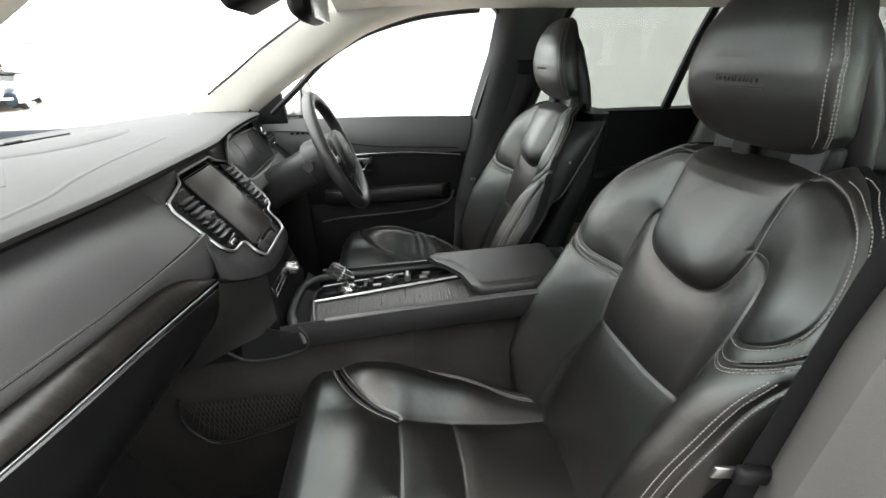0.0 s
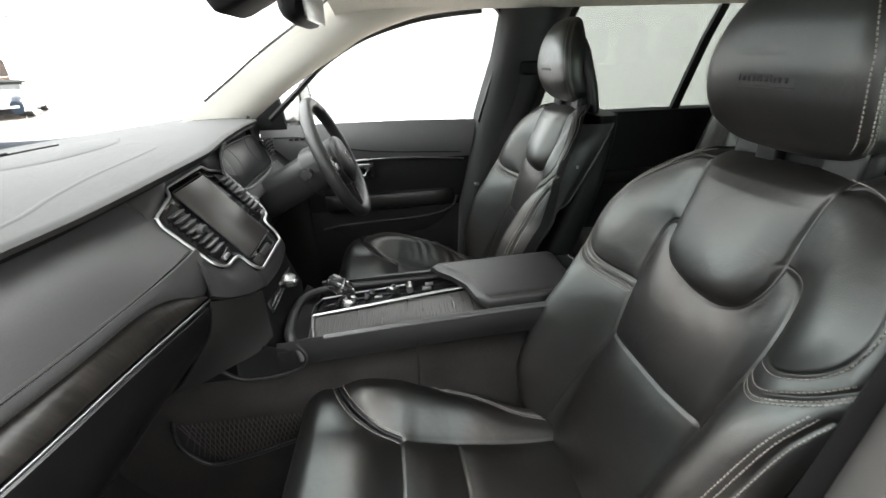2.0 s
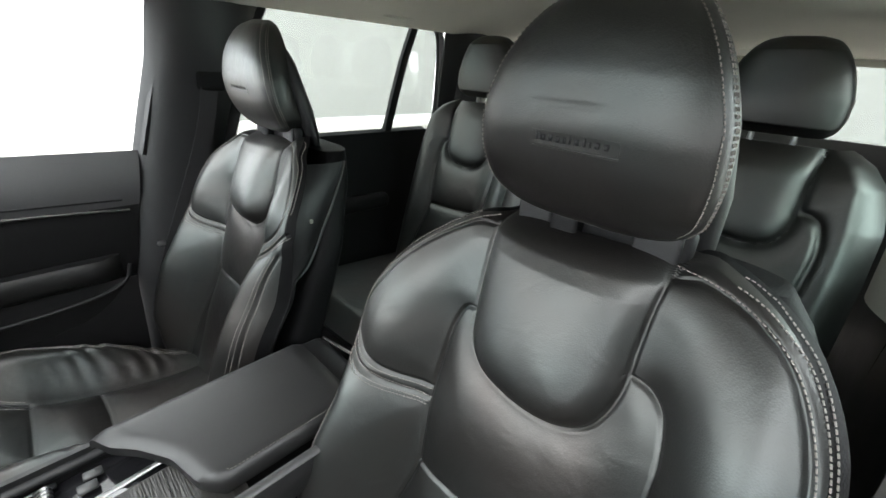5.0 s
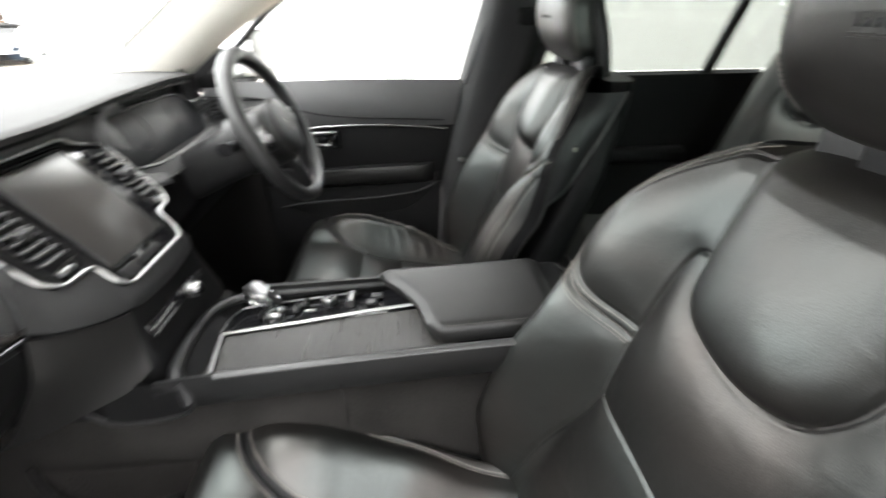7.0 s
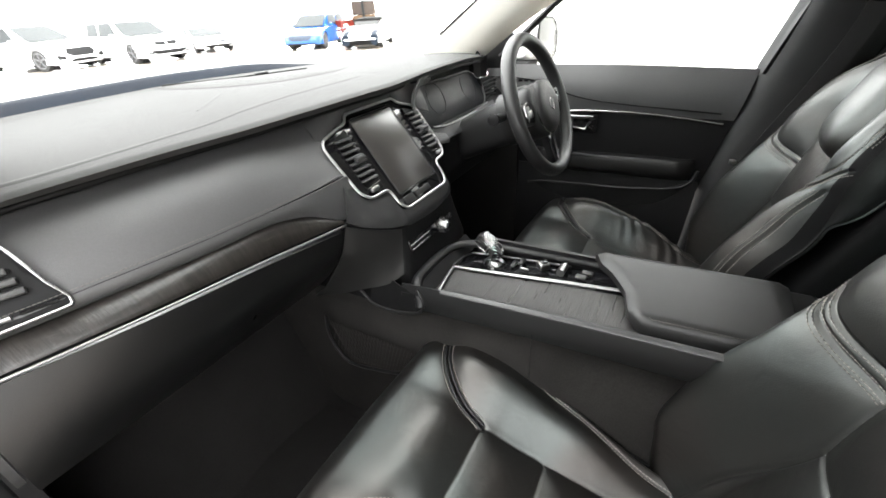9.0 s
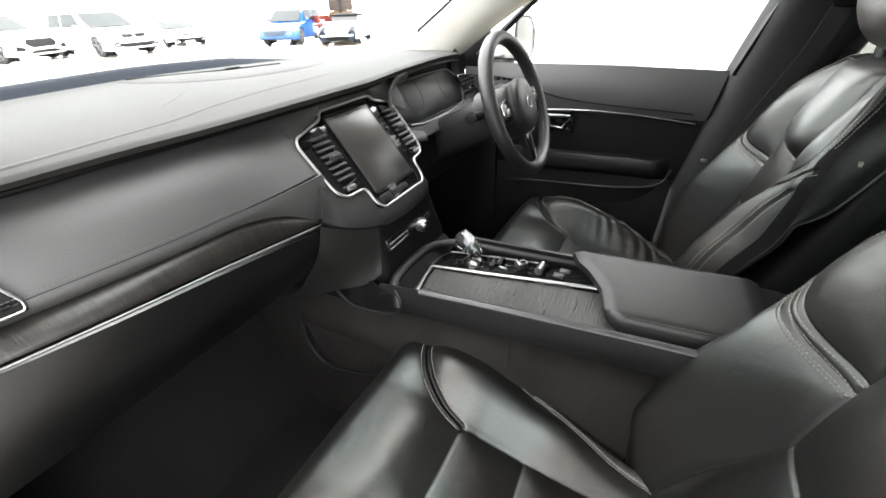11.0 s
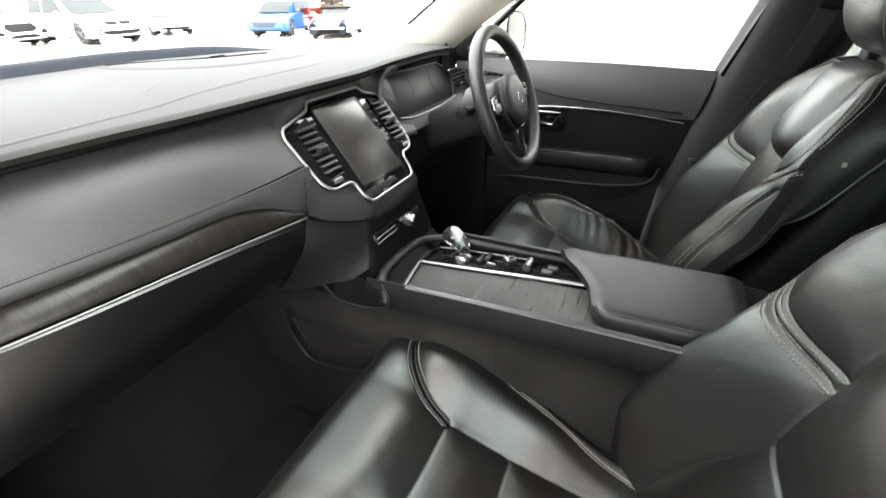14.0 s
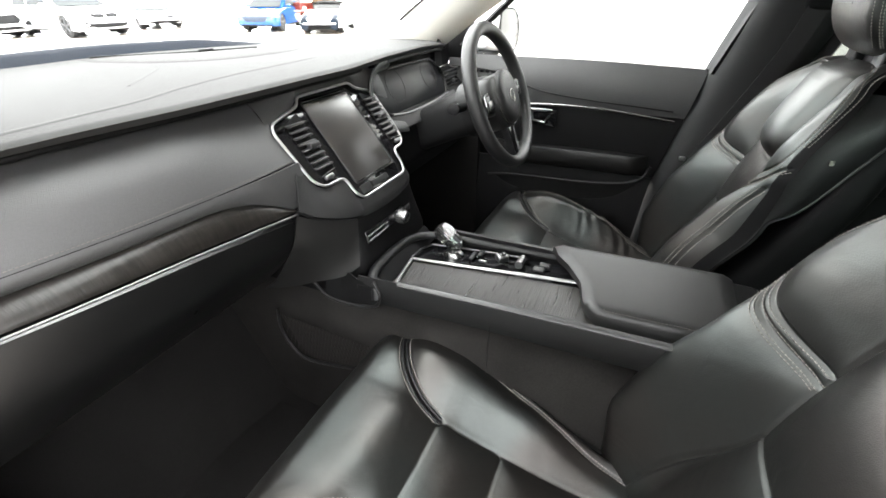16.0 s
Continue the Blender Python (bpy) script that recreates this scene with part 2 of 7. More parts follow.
def loft(rings, cap=True):
    """Closed rings of equal count joined into a skin."""
    bm = bmesh.new()
    made = [[bm.verts.new(p) for p in r] for r in rings]
    n = len(made[0])
    for a, b in zip(made, made[1:]):
        for i in range(n):
            k = (i + 1) % n
            bm.faces.new((a[i], a[k], b[k], b[i]))
    if cap:
        bm.faces.new(list(reversed(made[0])))
        bm.faces.new(made[-1])
    bmesh.ops.recalc_face_normals(bm, faces=bm.faces)
    return bm


def thicken(bm, d):
    bmesh.ops.recalc_face_normals(bm, faces=bm.faces)
    bmesh.ops.solidify(bm, geom=list(bm.faces), thickness=d)
    bmesh.ops.recalc_face_normals(bm, faces=bm.faces)
    return bm


def tube(pts, r, sides=8, closed=False, flat=1.0, up=(0, 0, 1), into=None):
    """A round or flattened bar along pts."""
    bm = into or bmesh.new()
    p = [Vector(q) for q in pts]
    n = len(p)
    rings = []
    for i in range(n):
        a, b = (p[i - 1], p[(i + 1) % n]) if closed else (p[max(i - 1, 0)], p[min(i + 1, n - 1)])
        d = (b - a).normalized()
        side = d.cross(Vector(up))
        side = side.normalized() if side.length > 1e-4 else Vector((1, 0, 0))
        top = side.cross(d)
        rr = r(i / (n - 1)) if callable(r) else r
        rings.append([bm.verts.new(p[i] + side * rr * math.cos(2 * math.pi * k / sides) + top * rr * flat * math.sin(2 * math.pi * k / sides)) for k in range(sides)])
    for i in range(n if closed else n - 1):
        a, b = rings[i], rings[(i + 1) % n]
        for k in range(sides):
            bm.faces.new((a[k], a[(k + 1) % sides], b[(k + 1) % sides], b[k]))
    if not closed:
        bm.faces.new(list(reversed(rings[0])))
        bm.faces.new(rings[-1])
    return bm


def block(center, size, bevel=0.004, segments=2, turn=None, into=None):
    """A bevelled block; turn: a rotation matrix."""
    bm = bmesh.new()
    bmesh.ops.create_cube(bm, size=1.0, matrix=Matrix.Diagonal((*size, 1)))
    if bevel:
        bmesh.ops.bevel(bm, geom=list(bm.edges), offset=min(bevel, 0.45 * min(size)), segments=segments, profile=0.5, affect="EDGES")
    if turn is not None:
        bmesh.ops.transform(bm, matrix=turn.to_4x4(), verts=bm.verts)
    bmesh.ops.translate(bm, vec=Vector(center), verts=bm.verts)
    if into is not None:
        me = bpy.data.meshes.new("tmp")
        bm.to_mesh(me)
        bm.free()
        into.from_mesh(me)
        bpy.data.meshes.remove(me)
        return into
    return bm


def prism(outline, depth, place, bevel=0.003, segments=2):
    """A flat outline of (a, b) pulled to a depth; place(a, b, c) gives the world point, c from 0 to depth."""
    bm = bmesh.new()
    low = [bm.verts.new(place(a, b, 0.0)) for a, b in outline]
    top = [bm.verts.new(place(a, b, depth)) for a, b in outline]
    n = len(low)
    bm.faces.new(list(reversed(low)))
    cap = bm.faces.new(top)
    for i in range(n):
        k = (i + 1) % n
        bm.faces.new((low[i], low[k], top[k], top[i]))
    bmesh.ops.recalc_face_normals(bm, faces=bm.faces)
    if bevel:
        bmesh.ops.bevel(bm, geom=[e for e in cap.edges], offset=bevel, segments=segments, profile=0.5, affect="EDGES")
    return bm


def rounded(outline, r, n=4):
    """An outline with its corners rounded."""
    out, m = [], len(outline)
    for i in range(m):
        a, b, c = Vector(outline[i - 1]), Vector(outline[i]), Vector(outline[(i + 1) % m])
        da, dc = (a - b), (c - b)
        k = min(r, 0.45 * da.length, 0.45 * dc.length)
        p, q = b + da.normalized() * k, b + dc.normalized() * k
        for j in range(n + 1):
            t = j / n
            out.append(tuple((1 - t) ** 2 * p + 2 * t * (1 - t) * b + t * t * q))
    return out


def stitch_row(pts, lift, r=0.0009, length=0.0034, gap=0.0018, into=None):
    """Short thread stitches laid along a 3D line; lift: the way out of the surface."""
    bm = into or bmesh.new()
    p = [Vector(q) for q in pts]
    cum = [0.0]
    for a, b in zip(p, p[1:]):
        cum.append(cum[-1] + (b - a).length)

    def at(d):
        i = int(np.searchsorted(cum, d, side="right")) - 1
        i = min(max(i, 0), len(p) - 2)
        t = (d - cum[i]) / max(1e-9, cum[i + 1] - cum[i])
        return p[i].lerp(p[i + 1], t)

    up = Vector(lift).normalized()
    d = 0.0
    while d + length < cum[-1]:
        a, b = at(d), at(d + length)
        f = (b - a).normalized()
        s = f.cross(up).normalized() * r
        u = up * r * 1.1
        mid = (a + b) / 2 + u * 0.9
        ring = []
        for q, h in ((a, 0.1), (mid, 0.0), (b, 0.1)):
            base = q
            ring.append([bm.verts.new(base + s), bm.verts.new(base + u), bm.verts.new(base - s), bm.verts.new(base - u)])
        for m, n2 in zip(ring, ring[1:]):
            for k in range(4):
                bm.faces.new((m[k], m[(k + 1) % 4], n2[(k + 1) % 4], n2[k]))
        bm.faces.new(list(reversed(ring[0])))
        bm.faces.new(ring[-1])
        d += length + gap
    return bm

# ---------------------------------------------------------------- the hall and the car's shell
GROUND = -0.45
bm = sheet(lambda u, v: (-60 + 120 * u, -60 + 120 * v, GROUND), 13, 13)
structure("ground", bm, FLOOR, "pale polished showroom floor under the cars", "floor")

WALL = mat("white_hall_wall", (0.38, 0.38, 0.372), 0.7, spec=0.3, grain=0.3, grain_scale=3, mottle=0.03, mottle_scale=0.4)
structure("wall_hall_side", block((9.0, -9.0, 2.6), (0.2, 24.0, 5.7), 0.0), WALL, "white painted showroom wall beside the car", "wall", False)
# Added wall, never in view: it dims the light from the doorway side.
structure("wall_light_block", block((-2.7, 1.4, 0.72), (0.2, 4.2, 2.34), 0.0), mat("light_block_grey", (0.22, 0.22, 0.215), 0.8, spec=0.2, grain=0.3, grain_scale=3, mottle=0.06, mottle_scale=0.5), "unseen grey wall added to hold back light from the open door side", "wall", False)
structure("wall_hall_rear", block((-1.0, -12.0, 2.6), (20.0, 0.2, 5.7), 0.0), WALL, "white painted showroom wall behind the car", "wall", False)

# cabin floor: carpeted pan with a raised front footwell
bm = bmesh.new()
pan = sheet(lambda u, v: (-0.755 + 1.51 * u, -2.2 + 3.3 * v, 0.05 + (0.0 if v < 0.93 else 6.0 * (v - 0.93) * 1.0) + 0.004 * math.sin(9 * u) * math.sin(31 * v)), 30, 90)
structure("floor", thicken(pan, 0.02), CARPET, "charcoal carpet on the cabin floor", "carpet")

# bulkhead ahead of the feet
structure("wall_front", thicken(sheet(lambda u, v: (-0.72 + 1.44 * u, 1.10 + 0.06 * math.sin(math.pi * v), 0.02 + 0.78 * v), 12, 12), 0.02), CARPET, "dark carpeted bulkhead under the dashboard", "bulkhead")

# roof lining, gently domed
def roof_point(u, v):
    y = -2.25 + 2.72 * v
    x = (-0.70 + 1.40 * u)
    z = 1.280 - 0.058 * (abs(x) / 0.70) ** 3.2 - 0.03 * max(0.0, (-y - 1.4) / 0.85) ** 2 - 0.035 * max(0.0, (y - 0.1) / 0.37) ** 2
    return (x, y, z)


structure("ceiling", thicken(sheet(roof_point, 40, 50), 0.03), LINER, "pale beige cloth roof lining", "ceiling")
roof_skin = sheet(lambda u, v: ((-0.76 + 1.52 * u), -2.32 + 2.82 * v, roof_point(0.5, v)[2] + 0.055 - 0.11 * abs(2 * u - 1) ** 4), 24, 30)
structure("roof", thicken(roof_skin, 0.01), mat("white_car_paint", (0.72, 0.72, 0.72), 0.2, coat=0.6, mottle=0.03), "white painted steel roof above the cabin", "roof")

WIN_LINE = [(0.760, 0.868), (0.66, 0.952), (0.556, 1.040), (0.46, 1.098), (0.366, 1.139), (0.22, 1.178), (0.088, 1.196), (-0.02, 1.204)]
PILLAR_LINE = [(0.815, 0.866), (0.705, 0.943), (0.600, 1.008), (0.485, 1.071), (0.38, 1.128), (0.22, 1.178), (0.088, 1.196), (-0.02, 1.204)]
SCREEN_EDGE = [(0.985, 0.885), (0.90, 0.945), (0.80, 1.012), (0.72, 1.068), (0.62, 1.130), (0.54, 1.178), (0.47, 1.222)]


def pillar_band(side):
    """A-pillar trim: from the screen's edge round to the side window's edge, running back into the roof rail."""
    outer = curve([(0.732 * side, y, z) for y, z in PILLAR_LINE], 40)
    inner = curve([(0.60 * side, y, z) for y, z in SCREEN_EDGE] + [(0.565 * side, 0.44, 1.238)], 40)

    def pt(u, v):
        i = min(39, int(round(u * 39)))
        a, b = inner[i], outer[i]
        p = a.lerp(b, v)
        bulge = math.sin(math.pi * v ** 1.35) ** 0.8 * 0.026
        return (p.x - side * bulge * 0.7, p.y - bulge * 0.9, p.z - bulge * 0.2)
    return thicken(sheet(pt, 40, 14), 0.006)


for side, nm in ((1, "trim_a_pillar_right"), (-1, "trim_a_pillar_left")):
    structure(nm, pillar_band(side), PILLAR, "pale beige cloth windscreen pillar trim", "pillar trim")
    seal = tube(curve([(0.598 * side, y + 0.004, z) for y, z in SCREEN_EDGE[1:]], 40), 0.0042, 6)
    structure("trim_screen_seal", seal, RUBBER, "thin black windscreen seal", "seal")

# roof rail above the side windows
for side in (1, -1):
    def rail(u, v, side=side):
        y = 0.12 - 2.30 * u
        top = roof_point(0.5 + 0.5 * 0.9, (y + 2.25) / 2.72)
        lo = 1.210 + 0.014 * float(step(-y, 0.0, 0.3)) - 0.02 * max(0.0, (-y - 1.1))
        a = Vector((0.60 * side, y, top[2] + 0.02))
        b = Vector((0.745 * side, y, lo))
        p = a.lerp(b, v)
        return (p.x, p.y, p.z - 0.004 * math.sin(math.pi * v))
    structure("trim_roof_rail", thicken(sheet(rail, 50, 8), 0.01), LINER, "pale beige roof rail trim above the windows", "trim")


def side_panel(points, x, thick, side, bevel=0.006):
    return prism(points, thick, lambda a, b, c: (side * (x - c), a, b), bevel)


# B pillars: dark upper trim on the driver's side, grey lower trim on the open side
def b_pillar(side):
    def pt(u, v):
        z = 0.10 + 1.12 * v
        y0 = float(np.interp(z, [0.1, 0.48, 0.83, 1.05, 1.17, 1.22], [0.10, 0.075, -0.002, -0.066, -0.086, -0.10]))
        y1 = float(np.interp(z, [0.1, 0.48, 0.83, 1.05, 1.20, 1.22], [-0.10, -0.14, -0.215, -0.275, -0.335, -0.35]))
        y = y0 + (y1 - y0) * u
        bow = 0.045 * (1 - (2 * u - 1) ** 4)
        return (side * (0.775 - bow - 0.03 * max(0.0, (z - 0.9)) / 0.3), y, z)
    return thicken(sheet(pt, 16, 40), 0.012)


structure("trim_b_pillar_right", b_pillar(1), PILLAR_DARK, "black trim of the pillar behind the driver door", "pillar trim")

# ---------------------------------------------------------------- dashboard
dash = thing("dashboard", "black soft-touch dashboard with dark wood trim and chrome strip", "dashboard", (0, 0.9, 0.05))
EDGE_Y = lerp([-0.76, -0.6, -0.45, -0.3, -0.1, 0.02, 0.12, 0.22, 0.36, 0.50, 0.66, 0.76], [0.835, 0.785, 0.742, 0.712, 0.697, 0.692, 0.704, 0.718, 0.727, 0.733, 0.775, 0.83])
EDGE_Z = lerp([-0.76, -0.4, 0.0, 0.4, 0.52, 0.66, 0.76], [0.862, 0.888, 0.895, 0.896, 0.892, 0.876, 0.862])
FAR_Z = lerp([-0.76, -0.35, -0.2, 0.0, 0.15, 0.31, 0.76], [0.915, 0.917, 0.917, 0.911, 0.905, 0.897, 0.880])
ST_Y = lerp([-0.76, -0.6, -0.4, -0.2, 0.2], [0.790, 0.740, 0.692, 0.668, 0.665])
ST_Z = lerp([-0.76, -0.4, -0.2], [0.751, 0.763, 0.769])
CH_Y = lerp([-0.76, -0.55, -0.4, -0.22], [0.735, 0.695, 0.675, 0.648])
CH_Z = lerp([-0.76, -0.4, -0.22], [0.716, 0.701, 0.692])


def pad_point(u, v):
    x = -0.745 + 1.49 * u
    ye, ze = EDGE_Y(x), EDGE_Z(x)
    far = 1.13 - 0.10 * (abs(x) / 0.75) ** 2.5
    y = ye + (far - ye) * v
    z = ze + (FAR_Z(x) - ze) * v + 0.010 * math.sin(math.pi * v) * (1 - v)
    if v < 0.02:
        t = 1 - v / 0.02
        z -= 0.004 * t * t
    return (x, y, z)


part("dash_pad", thicken(sheet(pad_point, 90, 60), 0.012), DASH, dash, "matt dark grey soft dash top")


def cowl(u, v):
    x, y, z = pad_point(0.75 * u, 1.0)
    return (x, y - 0.005 + 0.055 * v, z - 0.004 + 0.021 * min(1.0, 2 * v) * (1 - float(step(np.array(x), 0.02, 0.36))))


part("cowl_strip", thicken(sheet(cowl, 60, 6), 0.004), COWL, dash, "black strip at the windscreen's foot")


def face_point(u, v):
    x = -0.745 + 0.569 * u
    k = float(step(np.array(x), -0.36, -0.19))
    top = Vector((x, EDGE_Y(x) + 0.056 + 0.004 * k, EDGE_Z(x) - 0.018 - 0.006 * k))
    low = Vector((x, ST_Y(x) + 0.006 * k, ST_Z(x)))
    p = top.lerp(low, v)
    b = math.sin(math.pi * v) * (0.019 - 0.016 * k)
    return (p.x, p.y - b * 0.8, p.z + b * 0.4)


part("dash_face", thicken(sheet(face_point, 60, 24), 0.006), DASH_FACE, dash, "black leatherette dash front")
# A matt black bar deepens the shade below the pad's overhang.
part("edge_shade", tube([(x, EDGE_Y(x) + 0.026, EDGE_Z(x) - 0.020) for x in np.linspace(-0.74, 0.12, 60)], 0.0050, 8), PLASTIC_DK, dash, "dark bar for the shade under the dash top edge")
st = bmesh.new()
stitch_row([(x, ST_Y(x) - 0.0060, ST_Z(x) + 0.0075) for x in np.linspace(-0.74, -0.185, 60)], (0, -0.8, 0.5), r=0.0006, length=0.0036, gap=0.0016, into=st)
part("stitching", st, THREAD_DARK, dash, "row of grey stitches")["kind"] = "stuff"


def wood_taper(x):
    """The wood strip narrows in a round sweep towards its tip."""
    return 1.0 - 0.97 * max(0.0, min(1.0, ((x + 0.745) / 0.523 - 0.70) / 0.30)) ** 2.3


def lip_point(u, v):
    x = -0.745 + 0.565 * u
    a = Vector((x, ST_Y(x), ST_Z(x) - 0.001))
    k = wood_taper(x)
    b = Vector((x, ST_Y(x) + 0.004 - 0.008 * (1 - k), CH_Z(x) + (ST_Z(x) - 0.018 - CH_Z(x)) * k))
    p = a.lerp(b, v)
    return (p.x, p.y - 0.004 * math.sin(math.pi * v), p.z)


part("dash_lip", thicken(sheet(lip_point, 70, 6), 0.005), DASH_FACE, dash, "dark lip under the stitched edge")


def wood_point(u, v):
    x = -0.745 + 0.522 * u
    a = Vector((x, ST_Y(x) + 0.006, CH_Z(x) + (ST_Z(x) - 0.020 - CH_Z(x)) * wood_taper(x)))
    b = Vector((x, CH_Y(x), CH_Z(x) + 0.002))
    p = a.lerp(b, v)
    k = math.sin(math.pi * v) ** 0.7 * 0.008
    return (p.x, p.y - k, p.z + 0.4 * k)


part("wood_trim", thicken(sheet(wood_point, 80, 14), 0.006), WOOD, dash, "dark grained flame wood strip")
part("chrome_strip", tube([(x, CH_Y(x) - 0.004, CH_Z(x) - 0.002) for x in np.linspace(-0.745, -0.224, 60)], 0.0020, 8), ALU, dash, "thin metal strip")


def glove_point(u, v):
    x = -0.732 + 0.497 * u
    a = Vector((x, CH_Y(x) + 0.004, CH_Z(x) - 0.007))
    b = Vector((x, 0.742, 0.555))
    p = a.lerp(b, v)
    k = math.sin(math.pi * min(1.0, v * 0.9)) * 0.020
    return (p.x - 0.02 * v * v * step(np.array(u), 0.8, 1.0), p.y - k, p.z)


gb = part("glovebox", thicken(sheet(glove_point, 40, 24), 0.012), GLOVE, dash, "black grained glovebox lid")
under = sheet(lambda u, v: (-0.732 + 0.492 * u, 0.752 + 0.33 * v, 0.556 - 0.02 * v), 10, 8)
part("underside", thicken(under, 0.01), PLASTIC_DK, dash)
end = [[(x, y, z) for y, z in ((0.736, 0.700), (0.717, 0.660), (0.716, 0.615), (0.726, 0.572), (0.742, 0.562), (0.80, 0.562), (0.80, 0.70))] for x in (-0.735, -0.739, -0.744)]
part("glovebox_end", loft(end), SLAT, dash, "brownish end cap of the glovebox")


# centre stack: a tilted panel; its own plane runs down and towards the seats
STACK_O = Vector((-0.012, 0.733, 0.854))
STACK_D = Vector((0, -0.603, -0.798))
STACK_N = Vector((0, -0.798, 0.603))


def on_stack(a, l, h=0.0):
    """A point of the stack: a across, l down from its top edge, h out of it."""
    bow = -0.9 * max(0.0, abs(a) - 0.085) ** 1.0 * 0.06
    return STACK_O + Vector((a, 0, 0)) + STACK_D * l + STACK_N * (h + bow)


FRAME = [(-0.078, 0.0), (0.082, 0.0), (0.092, 0.014), (0.138, 0.030), (0.146, 0.043), (0.147, 0.145), (0.132, 0.166), (0.088, 0.170), (0.086, 0.205), (0.074, 0.224),
         (-0.080, 0.224), (-0.093, 0.205), (-0.094, 0.170), (-0.146, 0.169), (-0.163, 0.149), (-0.172, 0.048), (-0.163, 0.032), (-0.090, 0.016)]


def plate(outline, h0, h1, bevel=0.002):
    return prism(outline, h1 - h0, lambda a, l, c: on_stack(a, l, h0 + c), bevel)


part("stack_housing", plate(rounded(FRAME, 0.02), -0.10, -0.006, 0.008), PLASTIC_DK, dash, "black housing behind the centre screen")
apron_top = curve([(-0.190, ST_Y(-0.19) + 0.004, ST_Z(-0.19) - 0.001)] + [tuple(on_stack(a, l, -0.005)) for a, l in ((-0.168, 0.110), (-0.163, 0.150), (-0.146, 0.168), (-0.095, 0.169), (-0.093, 0.205), (-0.080, 0.223), (0.0, 0.223), (0.074, 0.223), (0.087, 0.200))], 80)
apron_low = curve([(-0.226, 0.641, 0.698), (-0.205, 0.629, 0.681), (-0.178, 0.616, 0.668), (-0.155, 0.607, 0.659), (-0.128, 0.601, 0.650), (-0.106, 0.598, 0.645), (-0.088, 0.596, 0.641), (-0.010, 0.592, 0.637), (0.070, 0.597, 0.643), (0.095, 0.606, 0.655)], 80)


def apron(u, v):
    """The skin that wraps under the screen and runs on into the dash lip."""
    i = int(round(u * 79))
    p = apron_top[i].lerp(apron_low[i], v)
    k = math.sin(math.pi * v) * 0.005
    return (p.x - 0.3 * k, p.y - k, p.z - 0.3 * k)


part("stack_apron", thicken(sheet(apron, 80, 14), 0.004), APRON, dash, "black leatherette below the screen")
part("apron_joint", tube([(p.x, p.y + 0.002, p.z - 0.002) for p in apron_low], 0.0028, 8), PLASTIC_DK, dash, "dark joint under the apron")
cheek_top = curve([(-0.229, 0.643, 0.691), (-0.205, 0.631, 0.677), (-0.155, 0.609, 0.655), (-0.124, 0.597, 0.645)], 30)
cheek_low = curve([(-0.235, 0.765, 0.500), (-0.222, 0.705, 0.514), (-0.200, 0.657, 0.527), (-0.168, 0.615, 0.531), (-0.142, 0.589, 0.548)], 30)
cheek_side = curve([(-0.229, 0.643, 0.691), (-0.239, 0.655, 0.635), (-0.238, 0.686, 0.588), (-0.236, 0.728, 0.532), (-0.235, 0.765, 0.500)], 20)


def cheek(u, v):
    """The smooth flank that runs from the screen's foot forward to the glovebox."""
    i, j = int(round(u * 29)), int(round(v * 19))
    p = cheek_top[i].lerp(cheek_low[i], v)
    return p + (1 - u) ** 1.5 * (cheek_side[j] - cheek_top[0].lerp(cheek_low[0], v))


part("stack_cheek", thicken(sheet(cheek, 30, 20), 0.004), CHEEK, dash, "smooth dark flank of the lower centre stack")


def surround(u, v):
    """The skin between the dash top's edge and the upper edge of the screen frame."""
    a = -0.172 + 0.372 * u
    x = a - 0.012
    k = float(step(np.array(-x), 0.11, 0.18))
    top = Vector((x, EDGE_Y(x) + 0.034 + 0.026 * k, EDGE_Z(x) - 0.018 - 0.006 * k))
    l = float(np.interp(a, [-0.20, -0.165, -0.092, -0.078, 0.082, 0.092, 0.150, 0.20], [0.060, 0.034, 0.016, 0.0, 0.0, 0.014, 0.032, 0.060]))
    low = on_stack(a, l - 0.003, -0.004)
    p = top.lerp(low, v)
    return (p.x, p.y - 0.006 * math.sin(math.pi * v), p.z + 0.002 * math.sin(math.pi * v))


part("stack_surround", thicken(sheet(surround, 60, 10), 0.004), DASH_FACE, dash, "black leatherette above the screen")
part("stack_panel", plate(rounded(FRAME, 0.012), -0.006, -0.001, 0.001), GLOSS, dash, "gloss black panel round the screen")
frame_line = [on_stack(a, l, 0.003) for a, l in rounded(FRAME, 0.014, 5)]
part("chrome_frame", tube(frame_line, 0.0029, 8, closed=True, up=STACK_N, flat=0.8), BRIGHT, dash, "bright chrome outline of screen and vents")
part("screen", plate(rounded([(-0.074, 0.016), (0.060, 0.016), (0.060, 0.190), (-0.074, 0.190)], 0.006), -0.001, 0.0025, 0.0008), SCREEN, dash, "dark portrait touchscreen, switched off")
part("screen_edge", tube([on_stack(a, l, 0.002) for a, l in rounded([(-0.076, 0.013), (0.063, 0.013), (0.063, 0.193), (-0.076, 0.193)], 0.007)], 0.0012, 6, closed=True, up=STACK_N), PLASTIC, dash)
part("home_key", plate(rounded([(-0.034, 0.203), (0.020, 0.203), (0.020, 0.215), (-0.034, 0.215)], 0.003), -0.001, 0.003, 0.001), PLASTIC, dash, "wide black key below the screen")
part("card_slot", plate(rounded([(-0.074, 0.200), (-0.040, 0.200), (-0.040, 0.218), (-0.074, 0.218)], 0.003), -0.001, 0.0022, 0.0008), PLASTIC, dash, "small black key")
